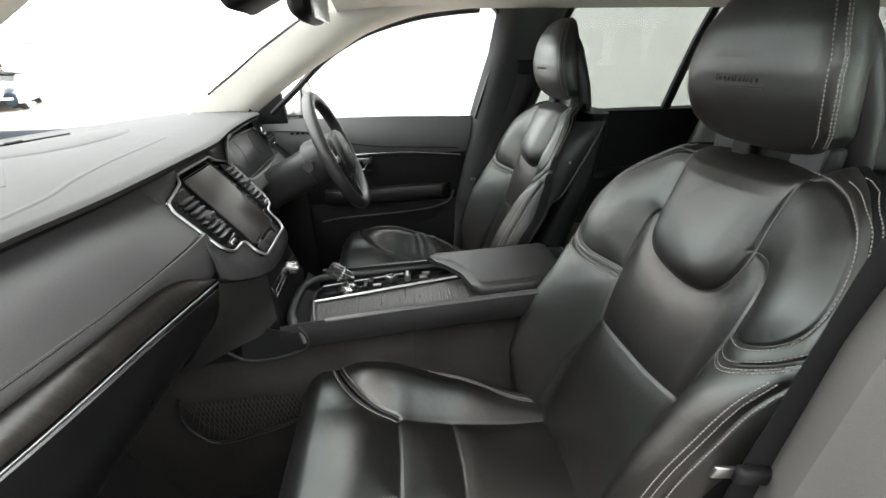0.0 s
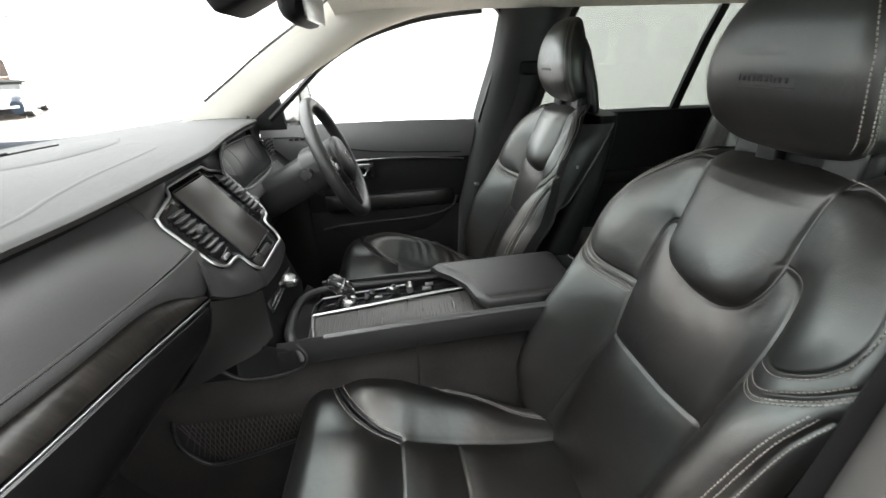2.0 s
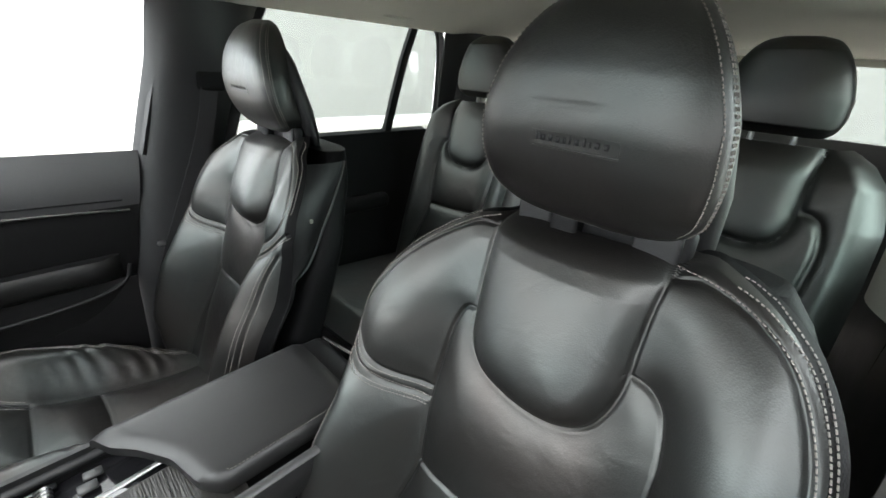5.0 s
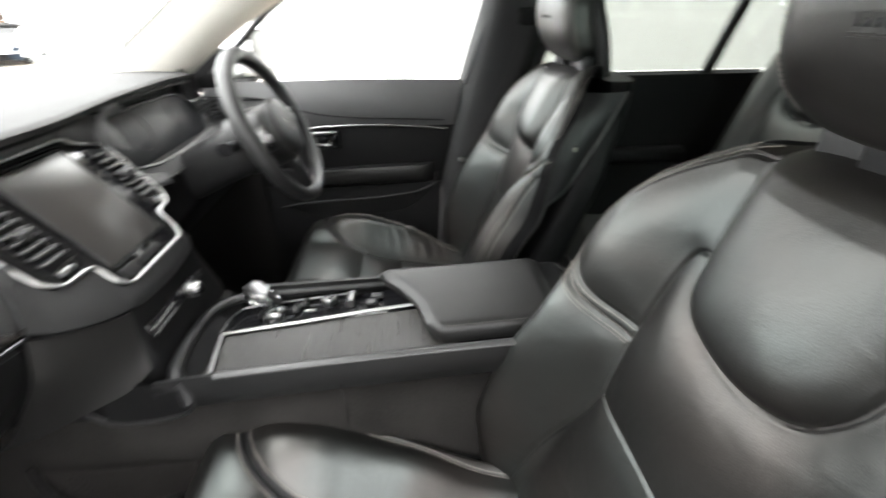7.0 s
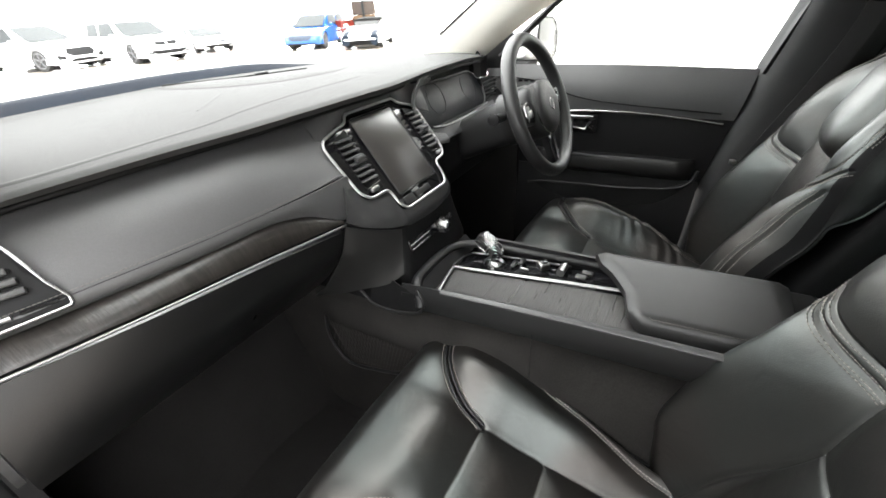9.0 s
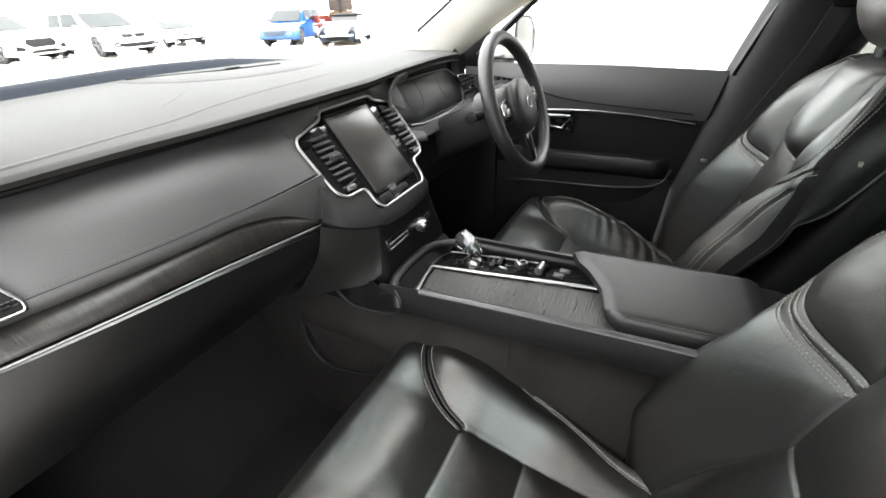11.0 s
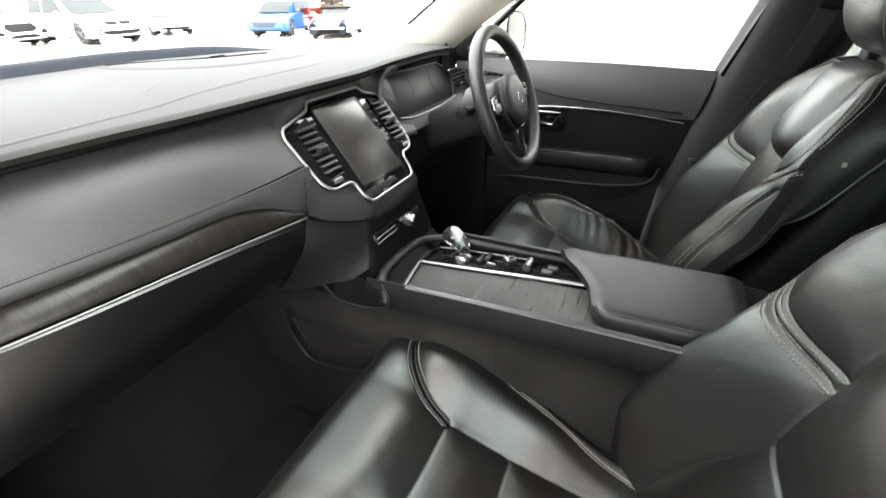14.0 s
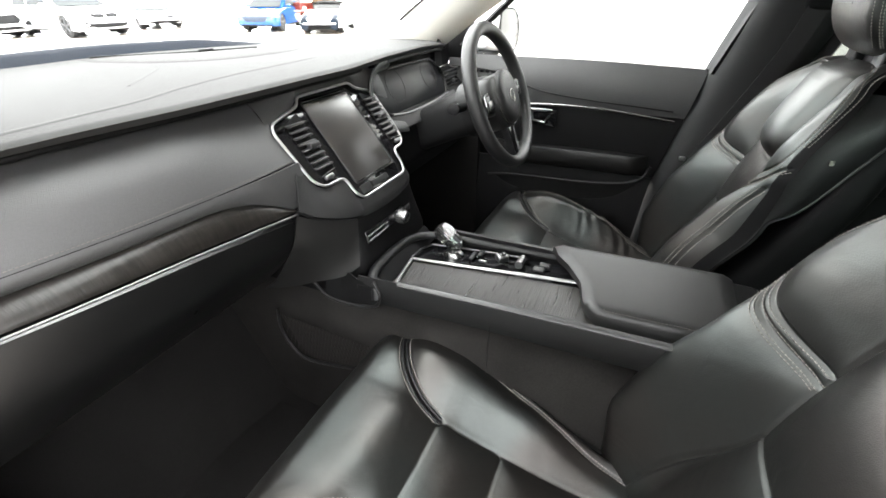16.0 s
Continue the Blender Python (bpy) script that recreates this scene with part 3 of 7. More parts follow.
for sx in (-1, 1):
    vent = part("air_vent", plate(rounded([(sx * 0.098, 0.026), (sx * 0.138, 0.040), (sx * 0.141, 0.142), (sx * 0.130, 0.158), (sx * 0.098, 0.160)], 0.006), -0.001, 0.0006, 0.0004), PLASTIC_DK, dash, "slatted centre air vent")
    for k in range(8):
        l = 0.046 + 0.0125 * k
        c = (on_stack(sx * 0.1195, l, 0.003))
        turn = Matrix.Rotation(radians(-37 + 32), 3, "X")
        part("slat", block(c, (0.042, 0.012, 0.0032), 0.0010, 1, turn), SLAT, vent)
    part("vent_tab", block(on_stack(sx * 0.117, 0.092, 0.010), (0.024, 0.012, 0.009), 0.002, 2, Matrix.Rotation(radians(-5), 3, "X")), SLAT, vent, "grey vent tab")
    part("vent_bar", tube([on_stack(sx * 0.100, 0.146, 0.004), on_stack(sx * 0.140, 0.150, 0.004)], 0.0018, 6), CHROME, vent)
    part("vent_wheel", plate(rounded([(sx * 0.112, 0.1515), (sx * 0.134, 0.1515), (sx * 0.134, 0.160), (sx * 0.112, 0.160)], 0.003), 0.0, 0.006, 0.002), ALU, vent, "knurled silver vent wheel")

# lower stack running down into the console
low_rings = []
for z, yf, hw in ((0.705, 0.650, 0.112), (0.680, 0.628, 0.118), (0.645, 0.602, 0.120), (0.600, 0.594, 0.128), (0.560, 0.584, 0.136), (0.530, 0.576, 0.142), (0.450, 0.58, 0.145)):
    ring = []
    for k in range(36):
        t = 2 * math.pi * k / 36
        c, q = math.cos(t), math.sin(t)
        y = (yf + 1.0) / 2 + (1.0 - yf) / 2 * math.copysign(abs(q) ** 0.22, q)
        ring.append((-0.004 + (hw + 0.05 * max(0.0, y - 0.68)) * math.copysign(abs(c) ** 0.22, c), y, z))
    low_rings.append(ring)
part("stack_base", loft(low_rings), PLASTIC_DK, dash, "smooth black lower centre stack")
klima = part("climate_panel", block((-0.030, 0.597, 0.590), (0.150, 0.012, 0.030), 0.004, 2, Matrix.Rotation(radians(-15), 3, "X")), GLOSS, dash, "gloss black strip with buttons")
part("slot_frame", tube([(-0.104, 0.5885, 0.583), (-0.104, 0.590, 0.594), (-0.030, 0.590, 0.594), (-0.030, 0.5885, 0.583)], 0.0022, 6, closed=True, up=(0, 1, 0)), CHROME, klima, "chrome slot outline")
knob_bm = loft([[(0.010 + r * math.cos(a), y, 0.592 + r * math.sin(a)) for a in np.linspace(0, 2 * math.pi, 24, endpoint=False)] for y, r in ((0.592, 0.016), (0.585, 0.016), (0.580, 0.015), (0.566, 0.0135), (0.563, 0.012))])
knob = part("volume_knob", knob_bm, CHROME, klima, "bright knurled volume knob")
part("knob_cap", loft([[(0.010 + r * math.cos(a), y, 0.592 + r * math.sin(a)) for a in np.linspace(0, 2 * math.pi, 24, endpoint=False)] for y, r in ((0.5635, 0.0095), (0.5610, 0.0085))]), GLOSS, knob)
for k in range(18):
    a = 2 * math.pi * k / 18
    part("ridge", tube([(0.010 + 0.0155 * math.cos(a), 0.583, 0.592 + 0.0155 * math.sin(a)), (0.010 + 0.0142 * math.cos(a), 0.568, 0.592 + 0.0142 * math.sin(a))], 0.0011, 5), SLAT, knob)
for k in range(4):
    part("button", block((0.030 + 0.012 * k, 0.5905, 0.590), (0.009, 0.005, 0.014), 0.0015, 1), PLASTIC, klima)

# end vent on the passenger side, with its chrome outline
PV = [(-0.742, 0.866), (-0.664, 0.861), (-0.648, 0.855), (-0.636, 0.845), (-0.6285, 0.834), (-0.6235, 0.820), (-0.619, 0.801), (-0.614, 0.780), (-0.604, 0.757), (-0.606, 0.748), (-0.698, 0.744), (-0.742, 0.742)]


def on_vent(x, z, h=0.0):
    t = (z - ST_Z(x)) / max(0.02, EDGE_Z(x) - 0.014 - ST_Z(x))
    y = ST_Y(x) + (EDGE_Y(x) + 0.02 - ST_Y(x)) * t - 0.014 * math.sin(math.pi * min(1, max(0, t))) * 0.8
    return Vector((x, y - 0.003 - h, z + 0.4 * h))


pv = part("air_vent", prism(rounded(PV, 0.003), 0.002, lambda a, b, c: on_vent(a, b, c), 0.0005), PLASTIC_DK, dash, "slatted end air vent")
part("chrome_frame", tube([on_vent(a, b, 0.003) for a, b in rounded(PV, 0.003, 4)], 0.0026, 8, closed=True, up=(0, -0.8, 0.5)), CHROME, pv, "curved chrome vent outline")
for k in range(6):
    z = 0.7795 + 0.0117 * k
    x1 = -0.6165 - 0.0008 * k - 0.0007 * k * k * 0.5
    part("slat", block((on_vent(-0.74, z, 0.005) + on_vent(x1 - 0.012, z, 0.005)) / 2, ((x1 - 0.012 + 0.74), 0.008, 0.0082), 0.0018, 2,
                       Matrix.Rotation(math.atan2(on_vent(x1, z)[1] - on_vent(-0.74, z)[1], x1 + 0.74), 3, "Z") @ Matrix.Rotation(radians(-24), 3, "X")), SLAT, pv)
part("vent_wheel", tube([on_vent(-0.680, 0.756, 0.004), on_vent(-0.656, 0.756, 0.004)], 0.0036, 10), ALU, pv, "silver vent wheel")
part("vent_bar", tube([on_vent(-0.648, 0.757, 0.004), on_vent(-0.614, 0.757, 0.004)], 0.0040, 6, flat=0.6), GLOSS, pv)
part("vent_tab", block(on_vent(-0.667, 0.806, 0.012), (0.016, 0.010, 0.007), 0.002), ALU, pv, "silver vent tab")

# pad details: seam lines and the raised speaker lid
def pad_at(x, y, lift=0.001):
    u = (x + 0.745) / 1.49
    ye, far = EDGE_Y(x), 1.13 - 0.10 * (abs(x) / 0.75) ** 2.5
    p = pad_point(u, min(1.0, max(0.0, (y - ye) / (far - ye))))
    return (p[0], p[1], p[2] + lift)


seam = curve([(-0.74, 0.875, 0), (-0.55, 0.800, 0), (-0.37, 0.772, 0), (-0.27, 0.783, 0), (-0.17, 0.791, 0), (-0.05, 0.794, 0), (0.05, 0.800, 0)], 60)
part("pad_seam", tube([pad_at(p.x, p.y, -0.0112) for p in seam], 0.0121, 28), DASH, dash, "sewn seam across the dash top")
crease_line = curve([(-0.31, 0.845, 0), (-0.246, 0.893, 0), (-0.200, 0.935, 0), (-0.178, 0.985, 0)], 24)
part("pad_crease", tube([pad_at(p.x, p.y, -0.0115) for p in crease_line], 0.0121, 28), DASH, dash, "faint joint line in the dash top")
lid_far = curve([(-0.232, 1.116, 0), (-0.13, 1.068, 0), (-0.02, 1.043, 0), (0.10, 1.026, 0), (0.20, 1.000, 0)], 24)
lid_near = curve([(0.215, 0.960, 0), (0.120, 0.912, 0), (0.0, 0.904, 0), (-0.100, 0.925, 0), (-0.175, 0.985, 0), (-0.228, 1.075, 0)], 30)
lid = [(p.x, p.y) for p in lid_far] + [(p.x, p.y) for p in lid_near]
mid = Vector((0.0, 1.0))
lid_rows = [[Vector(pad_at(mid.x + (a - mid.x) * k, mid.y + (b - mid.y) * k, h)) for a, b in lid] for k, h in ((1.04, -0.003), (1.0, 0.0006), (0.93, 0.0016), (0.80, 0.0030), (0.5, 0.0044), (0.15, 0.0046))]
part("speaker_lid", loft(lid_rows), DASH, dash, "softly raised speaker cover")
part("speaker_slot", tube([pad_at(p.x, p.y + 0.004, 0.003) for p in lid_far[1:19]], 0.0022, 6), PLASTIC_DK, dash, "dark slot behind the speaker cover")
part("sensor", block(pad_at(-0.012, 1.046, 0.005), (0.034, 0.012, 0.006), 0.0025), PLASTIC_DK, dash, "small light sensor")

# driver's side front of the dash, below the pad
def driver_face(u, v):
    x = 0.10 + 0.64 * u
    pts = [(EDGE_Y(x) + 0.012, EDGE_Z(x) - 0.010), (0.80, 0.868), (0.800, 0.80), (0.738, 0.742), (0.700, 0.700), (0.690, 0.62), (0.745, 0.545), (0.80, 0.52)]
    f = v * (len(pts) - 1)
    i = min(int(f), len(pts) - 2)
    a, b = Vector(pts[i]), Vector(pts[i + 1])
    p = a.lerp(b, f - i)
    return (x, p.x, p.y)


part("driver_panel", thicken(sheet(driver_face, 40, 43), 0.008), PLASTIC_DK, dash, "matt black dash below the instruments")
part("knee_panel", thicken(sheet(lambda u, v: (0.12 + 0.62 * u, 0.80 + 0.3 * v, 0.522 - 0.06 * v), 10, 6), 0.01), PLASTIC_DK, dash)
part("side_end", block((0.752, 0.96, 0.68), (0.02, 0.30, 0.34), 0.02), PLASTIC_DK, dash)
# instrument display in its hooded recess
hood = sheet(lambda u, v: (0.165 + 0.50 * u, EDGE_Y(0.165 + 0.50 * u) + 0.012 + 0.07 * v, EDGE_Z(0.165 + 0.50 * u) - 0.016 - 0.016 * v), 40, 8)
part("instrument_hood", thicken(hood, 0.006), PLASTIC_DK, dash, "black instrument hood")


def on_dial(a, b, h=0.0):
    """a across, b up the display, h towards the driver."""
    return Vector((0.385 + a, 0.722 + 0.44 * b - 0.91 * h, 0.747 + b + 0.40 * h))


dial_line = rounded([(-0.158, 0.0), (0.160, 0.0), (0.176, 0.030), (0.168, 0.075), (0.130, 0.100), (-0.130, 0.104), (-0.188, 0.095), (-0.212, 0.060), (-0.196, 0.022)], 0.03)
dial = part("instrument_display", prism(dial_line, 0.004, lambda a, b, c: on_dial(a, b, c), 0.001), DIAL, dash, "dark instrument display, switched off")
part("display_trim", tube([on_dial(a, b, 0.006) for a, b in dial_line], 0.003, 6, closed=True, up=(0, -1, 0.3)), PLASTIC, dial)
part("display_strip", tube(curve([on_dial(-0.165, 0.004, 0.010), on_dial(-0.10, -0.006, 0.014), on_dial(0.03, -0.007, 0.016), on_dial(0.165, 0.001, 0.010)], 20), 0.0026, 6), ALU, dial, "satin metal strip under the display")
for a, b, r in ((-0.095, 0.062, 0.040), (0.095, 0.062, 0.040)):
    ring = [on_dial(a + r * math.cos(t), b + r * math.sin(t), 0.0045) for t in np.linspace(0, 2 * math.pi, 32, endpoint=False)]
    part("dial_ring", tube(ring, 0.0005, 5, closed=True, up=(0, -1, 0.4)), PLASTIC, dial, "faint round dial edge")
# rounded rim that sweeps from the hood down beside the display
rim_out = curve([(0.240, 0.738, 0.886), (0.165, 0.720, 0.876), (0.120, 0.710, 0.847), (0.113, 0.702, 0.805), (0.130, 0.695, 0.760), (0.175, 0.690, 0.726), (0.250, 0.690, 0.709)], 40)
rim_in = curve([(0.285, 0.768, 0.850), (0.220, 0.766, 0.848), (0.180, 0.757, 0.825), (0.173, 0.747, 0.800), (0.187, 0.735, 0.770), (0.215, 0.725, 0.748), (0.255, 0.722, 0.742)], 40)


def funnel(u, v):
    i = int(round(u * 39))
    p = rim_out[i].lerp(rim_in[i], v)
    k = math.sin(math.pi * min(1.0, 1.25 * v)) * 0.010
    return (p.x - 0.3 * k, p.y - k, p.z)


part("instrument_cheek", thicken(sheet(funnel, 40, 12), 0.004), DASH_FACE, dash, "rounded funnel beside the instruments")
shelf = sheet(lambda u, v: (0.20 + 0.40 * u, 0.722 - 0.024 * v - 0.010 * math.sin(math.pi * u), 0.746 - 0.030 * v), 24, 6)
part("display_shelf", thicken(shelf, 0.006), PLASTIC, dash, "black ledge under the display")
part("pillar_filler", loft([[(x, y0, z0), (x, y1, z0 + 0.01), (x, y1, z1), (x, y0 + 0.01, z1)] for x, y0, y1, z0, z1 in ((0.60, 0.775, 0.95, 0.70, 0.868), (0.68, 0.790, 0.95, 0.70, 0.862), (0.748, 0.815, 0.95, 0.70, 0.850))]), PLASTIC_DK, dash, "black end of the dash at the pillar")
# end vent on the driver's side
DV = [(0.535, 0.826), (0.600, 0.822), (0.690, 0.800), (0.700, 0.740), (0.684, 0.722), (0.620, 0.726)]
on_dv = lambda a, b, c: Vector((a, 0.752 + 0.10 * (a - 0.62) - c, b))
dv = part("air_vent", prism(rounded(DV, 0.008), 0.006, on_dv, 0.001), PLASTIC_DK, dash, "slatted driver air vent")
for k in range(6):
    z = 0.742 + 0.0125 * k
    x0 = 0.612 - 0.85 * (z - 0.730) + 0.014
    part("slat", block((on_dv(x0, z, 0.009) + on_dv(0.688, z, 0.009)) / 2, (0.688 - x0, 0.010, 0.0024), 0.0006, 1), PLASTIC, dv)
part("chrome_frame", tube([on_dv(a, b, 0.010) for a, b in rounded(DV, 0.010)], 0.0032, 8, closed=True, up=(0, -1, 0)), CHROME, dv, "chrome vent edge")
part("vent_tab", block(on_dv(0.648, 0.770, 0.016), (0.016, 0.008, 0.010), 0.002), ALU, dv, "silver vent tab")

# ---------------------------------------------------------------- tunnel and centre console
def tunnel_ring(y):
    w0 = 0.205
    top = float(np.interp(y, [-1.2, -0.3, 0.0, 0.55, 0.75, 1.1], [0.16, 0.30, 0.48, 0.47, 0.46, 0.44]))
    half = 0.168
    return [(-half - 0.012, y, 0.04), (-half - 0.006, y, 0.25 * top / 0.47), (-half, y, top - 0.03), (-half + 0.03, y, top), (half - 0.06, y, top), (half - 0.02, y, top - 0.03), (half - 0.012, y, 0.25 * top / 0.47), (half - 0.006, y, 0.04)]


structure("tunnel", loft([tunnel_ring(y) for y in np.linspace(-1.2, 1.1, 40)]), FELT, "charcoal felt covered tunnel between the seats", "tunnel")
console = thing("centre_console", "black centre console with dark wood tray and leather armrest lid", "console", (-0.01, 0.25, 0.47))
RIM_Z = lerp([-0.12, 0.0, 0.2, 0.5, 0.57], [0.590, 0.584, 0.574, 0.553, 0.545])


def console_side(u, v):
    y = 0.575 - 0.70 * u
    z = RIM_Z(y) - 0.062 * v
    return (-0.171 + 0.004 * u - 0.006 * math.sin(math.pi * v), y, z)


part("side_wall", thicken(sheet(console_side, 50, 8), 0.006), PLASTIC, console, "smooth black console flank")
rim = curve([(-0.168, -0.12, RIM_Z(-0.12)), (-0.168, 0.1, RIM_Z(0.1)), (-0.170, 0.3, RIM_Z(0.3)), (-0.172, 0.48, RIM_Z(0.48))], 30)
part("near_rim", tube(rim, 0.0075, 8, flat=0.6), SLAT, console)
part("inner_wall", thicken(sheet(lambda u, v: (-0.165 + 0.003 * v, 0.545 - 0.62 * u, RIM_Z(0.545 - 0.62 * u) - 0.005 - 0.045 * v), 30, 4), 0.004), PLASTIC_DK, console)
tray = sheet(lambda u, v: (-0.163 + 0.135 * u, 0.545 - 0.44 * v, 0.511 + 0.042 * v - 0.004 * math.sin(math.pi * u)), 20, 30)
part("tray", thicken(tray, 0.006), WOOD_TRAY, console, "dark wood sliding cup holder cover")
panel = sheet(lambda u, v: (-0.026 + 0.092 * u, 0.545 - 0.42 * v, 0.507 + 0.040 * v - 0.012 * u), 12, 24)
part("control_panel", thicken(panel, 0.006), GLOSS, console, "gloss black control panel")
lid_rings = []
for k in range(24):
    t = k / 23
    x = -0.126 + 0.196 * t
    y_front = float(np.interp(x, [-0.126, -0.116, -0.102, -0.046, 0.0, 0.03, 0.070], [0.128, 0.146, 0.155, 0.169, 0.198, 0.226, 0.244]))
    zc = float(np.interp(t, [0, 0.02, 0.06, 0.5, 0.94, 0.98, 1], [0.571, 0.577, 0.580, 0.581, 0.580, 0.577, 0.571]))
    y_back = -0.075
    n = 20
    ring = []
    for j in range(n):
        f = j / (n - 1)
        y = y_front + (y_back - y_front) * f
        e = min(1.0, 26 * f, 26 * (1 - f))
        ring.append((x, y, zc - 0.008 * (1 - e) ** 2 + 0.012 * f))
    for j in range(n):
        f = 1 - j / (n - 1)
        y = y_front + (y_back - y_front) * f
        ring.append((x, y, zc - 0.022 + 0.012 * f))
    lid_rings.append(ring)
part("storage_bin", block((-0.030, 0.030, 0.535), (0.178, 0.205, 0.062), 0.006), PLASTIC_DK, console, "black storage box under the lid")
part("armrest_lid", loft(lid_rings), ARMREST, console, "black leather armrest lid")
far_rim = curve([(0.075, -0.10, 0.556), (0.075, 0.1, 0.546), (0.076, 0.24, 0.536), (0.072, 0.42, 0.530), (0.058, 0.515, 0.532), (0.02, 0.556, 0.534), (-0.04, 0.566, 0.536), (-0.11, 0.563, 0.538), (-0.150, 0.552, 0.540), (-0.168, 0.535, 0.525), (-0.178, 0.528, 0.505)], 60)
part("far_rim", tube(far_rim, 0.011, 10, flat=0.8), LEATHER_SIDE, console, "padded leather rim")
far_wall = sheet(lambda u, v: (0.080 + 0.01 * v, 0.52 - 0.64 * u, 0.545 + 0.02 * u - 0.14 * v), 30, 6)
part("far_wall", thicken(far_wall, 0.008), PLASTIC, console)

# leather knee pad with piping where the console meets the tunnel side
pad_line = curve([(-0.176, 0.535, 0.545), (-0.180, 0.520, 0.520), (-0.182, 0.528, 0.494), (-0.183, 0.560, 0.481), (-0.182, 0.610, 0.472), (-0.180, 0.655, 0.474), (-0.177, 0.690, 0.497)], 40)
part("knee_piping", tube(pad_line, 0.0036, 8), PLASTIC, console, "black piping")


def knee(u, v):
    """The padded skin between the lower stack and the piping."""
    y = 0.523 + 0.137 * u
    zb = float(np.interp(y, [0.521, 0.529, 0.545, 0.56, 0.61, 0.655, 0.69, 0.705], [0.516, 0.496, 0.486, 0.481, 0.472, 0.474, 0.497, 0.512]))
    zt = float(np.interp(y, [0.523, 0.56, 0.60, 0.64, 0.705], [0.535, 0.536, 0.540, 0.535, 0.525]))
    xt = float(np.interp(y, [0.523, 0.575, 0.62, 0.705], [-0.1745, -0.1735, -0.160, -0.160]))
    return (xt + (-0.181 - xt) * v ** 0.7, y, zt + (zb - zt) * v)


part("knee_pad", thicken(sheet(knee, 40, 10), 0.003), PLASTIC_DK, console, "black leather knee pad")
part("tray_strip", tube([(-0.032, 0.530, 0.516), (-0.028, 0.40, 0.529), (-0.022, 0.28, 0.541), (-0.016, 0.15, 0.553)], 0.0040, 8, flat=0.8), ALU, console, "bright metal strip beside the tray")
part("tray_edge", tube([(-0.034, 0.530, 0.516), (-0.080, 0.524, 0.516), (-0.130, 0.514, 0.518)], 0.0040, 8, flat=0.6), ALU, console, "short metal strip across the tray")
part("panel_edge", tube([(-0.026, 0.535, 0.515), (0.02, 0.535, 0.511), (0.050, 0.52, 0.510), (0.060, 0.46, 0.512), (0.062, 0.30, 0.526)], 0.0020, 6), ALU, console)
well = sheet(lambda u, v: (-0.165 + 0.25 * u, 0.560 - 0.03 * v, 0.508 + 0.028 * (1 - v)), 20, 4)
part("front_well", thicken(well, 0.004), PLASTIC_DK, console)
# selector
sel = part("gear_selector", loft([[(0.028 + 0.020 * k * math.cos(t), 0.455 + 0.024 * k * math.sin(t), z) for t in np.linspace(0, 2 * math.pi, 20, endpoint=False)] for z, k in ((0.506, 1.1), (0.515, 1.0), (0.522, 0.72))]), CHROME, console, "gear selector with chrome collar")


def crystal_ring(t):
    """A faceted grip that leans forward and widens towards its rounded top."""
    c = Vector((0.030, 0.438, 0.533)).lerp(Vector((0.030, 0.496, 0.574)), t)
    wx = 0.5 * float(np.interp(t, [0, 0.1, 0.3, 0.7, 0.92, 1], [0.018, 0.030, 0.036, 0.040, 0.036, 0.024]))
    wy = 0.5 * float(np.interp(t, [0, 0.1, 0.3, 0.7, 0.92, 1], [0.014, 0.024, 0.032, 0.036, 0.032, 0.016]))
    ax, ay = Vector((1, 0, 0)), Vector((0, -0.58, 0.82))
    return [c + ax * wx * a + ay * wy * b for a, b in ((1, 0.5), (0.6, 1), (-0.6, 1), (-1, 0.5), (-1, -0.5), (-0.6, -1), (0.6, -1), (1, -0.5))]


part("crystal_grip", loft([crystal_ring(t) for t in (0, 0.2, 0.45, 0.7, 0.9, 1.0)]), CRYSTAL, sel, "clear cut crystal grip", False)
part("grip_core", tube([crystal_ring(0.05)[0].lerp(crystal_ring(0.05)[4], 0.5), crystal_ring(0.9)[0].lerp(crystal_ring(0.9)[4], 0.5)], 0.004, 8), SLAT, sel, "chrome core")
part("grip_stem", tube([(0.029, 0.456, 0.516), (0.030, 0.462, 0.546)], 0.0075, 10), CHROME, sel, "short chrome stem")
part("grip_band", tube([crystal_ring(0.5)[k].lerp(crystal_ring(0.5)[(k + 4) % 8], -0.02) for k in range(8)], 0.0016, 6, closed=True, up=(0, 0.82, 0.58)), CHROME, sel)
start = part("start_knob", block((0.030, 0.342, 0.534), (0.024, 0.024, 0.016), 0.004, 2, Matrix.Rotation(radians(45), 3, "Z")), ALU, console, "square knurled start knob")
part("knob_cap", block((0.030, 0.342, 0.543), (0.014, 0.014, 0.004), 0.001, 1, Matrix.Rotation(radians(45), 3, "Z")), GLOSS, start)
drive = part("drive_roller", tube([(0.012, 0.300, 0.536), (0.046, 0.300, 0.534)], 0.0085, 14), ALU, console, "ribbed metal drive mode roller")
for x in (0.016, 0.024, 0.032, 0.040):
    part("rib", tube([(x - 0.001, 0.300, 0.5355), (x + 0.001, 0.300, 0.5355)], 0.0092, 14), CHROME, drive)
for x, y, w, l, m in ((0.012, 0.378, 0.006, 0.020, ALU), (0.046, 0.395, 0.024, 0.012, PLASTIC), (0.030, 0.408, 0.030, 0.010, PLASTIC), (0.054, 0.345, 0.009, 0.022, PLASTIC), (0.016, 0.258, 0.016, 0.022, SLAT), (0.038, 0.250, 0.014, 0.022, SLAT), (0.056, 0.300, 0.008, 0.024, PLASTIC)):
    part("button", block((x, y, 0.507 + 0.040 * (0.545 - y) / 0.42 - 0.0115 * (x + 0.026) / 0.112 + 0.006), (w, l, 0.006), 0.0015, 1), m, console)
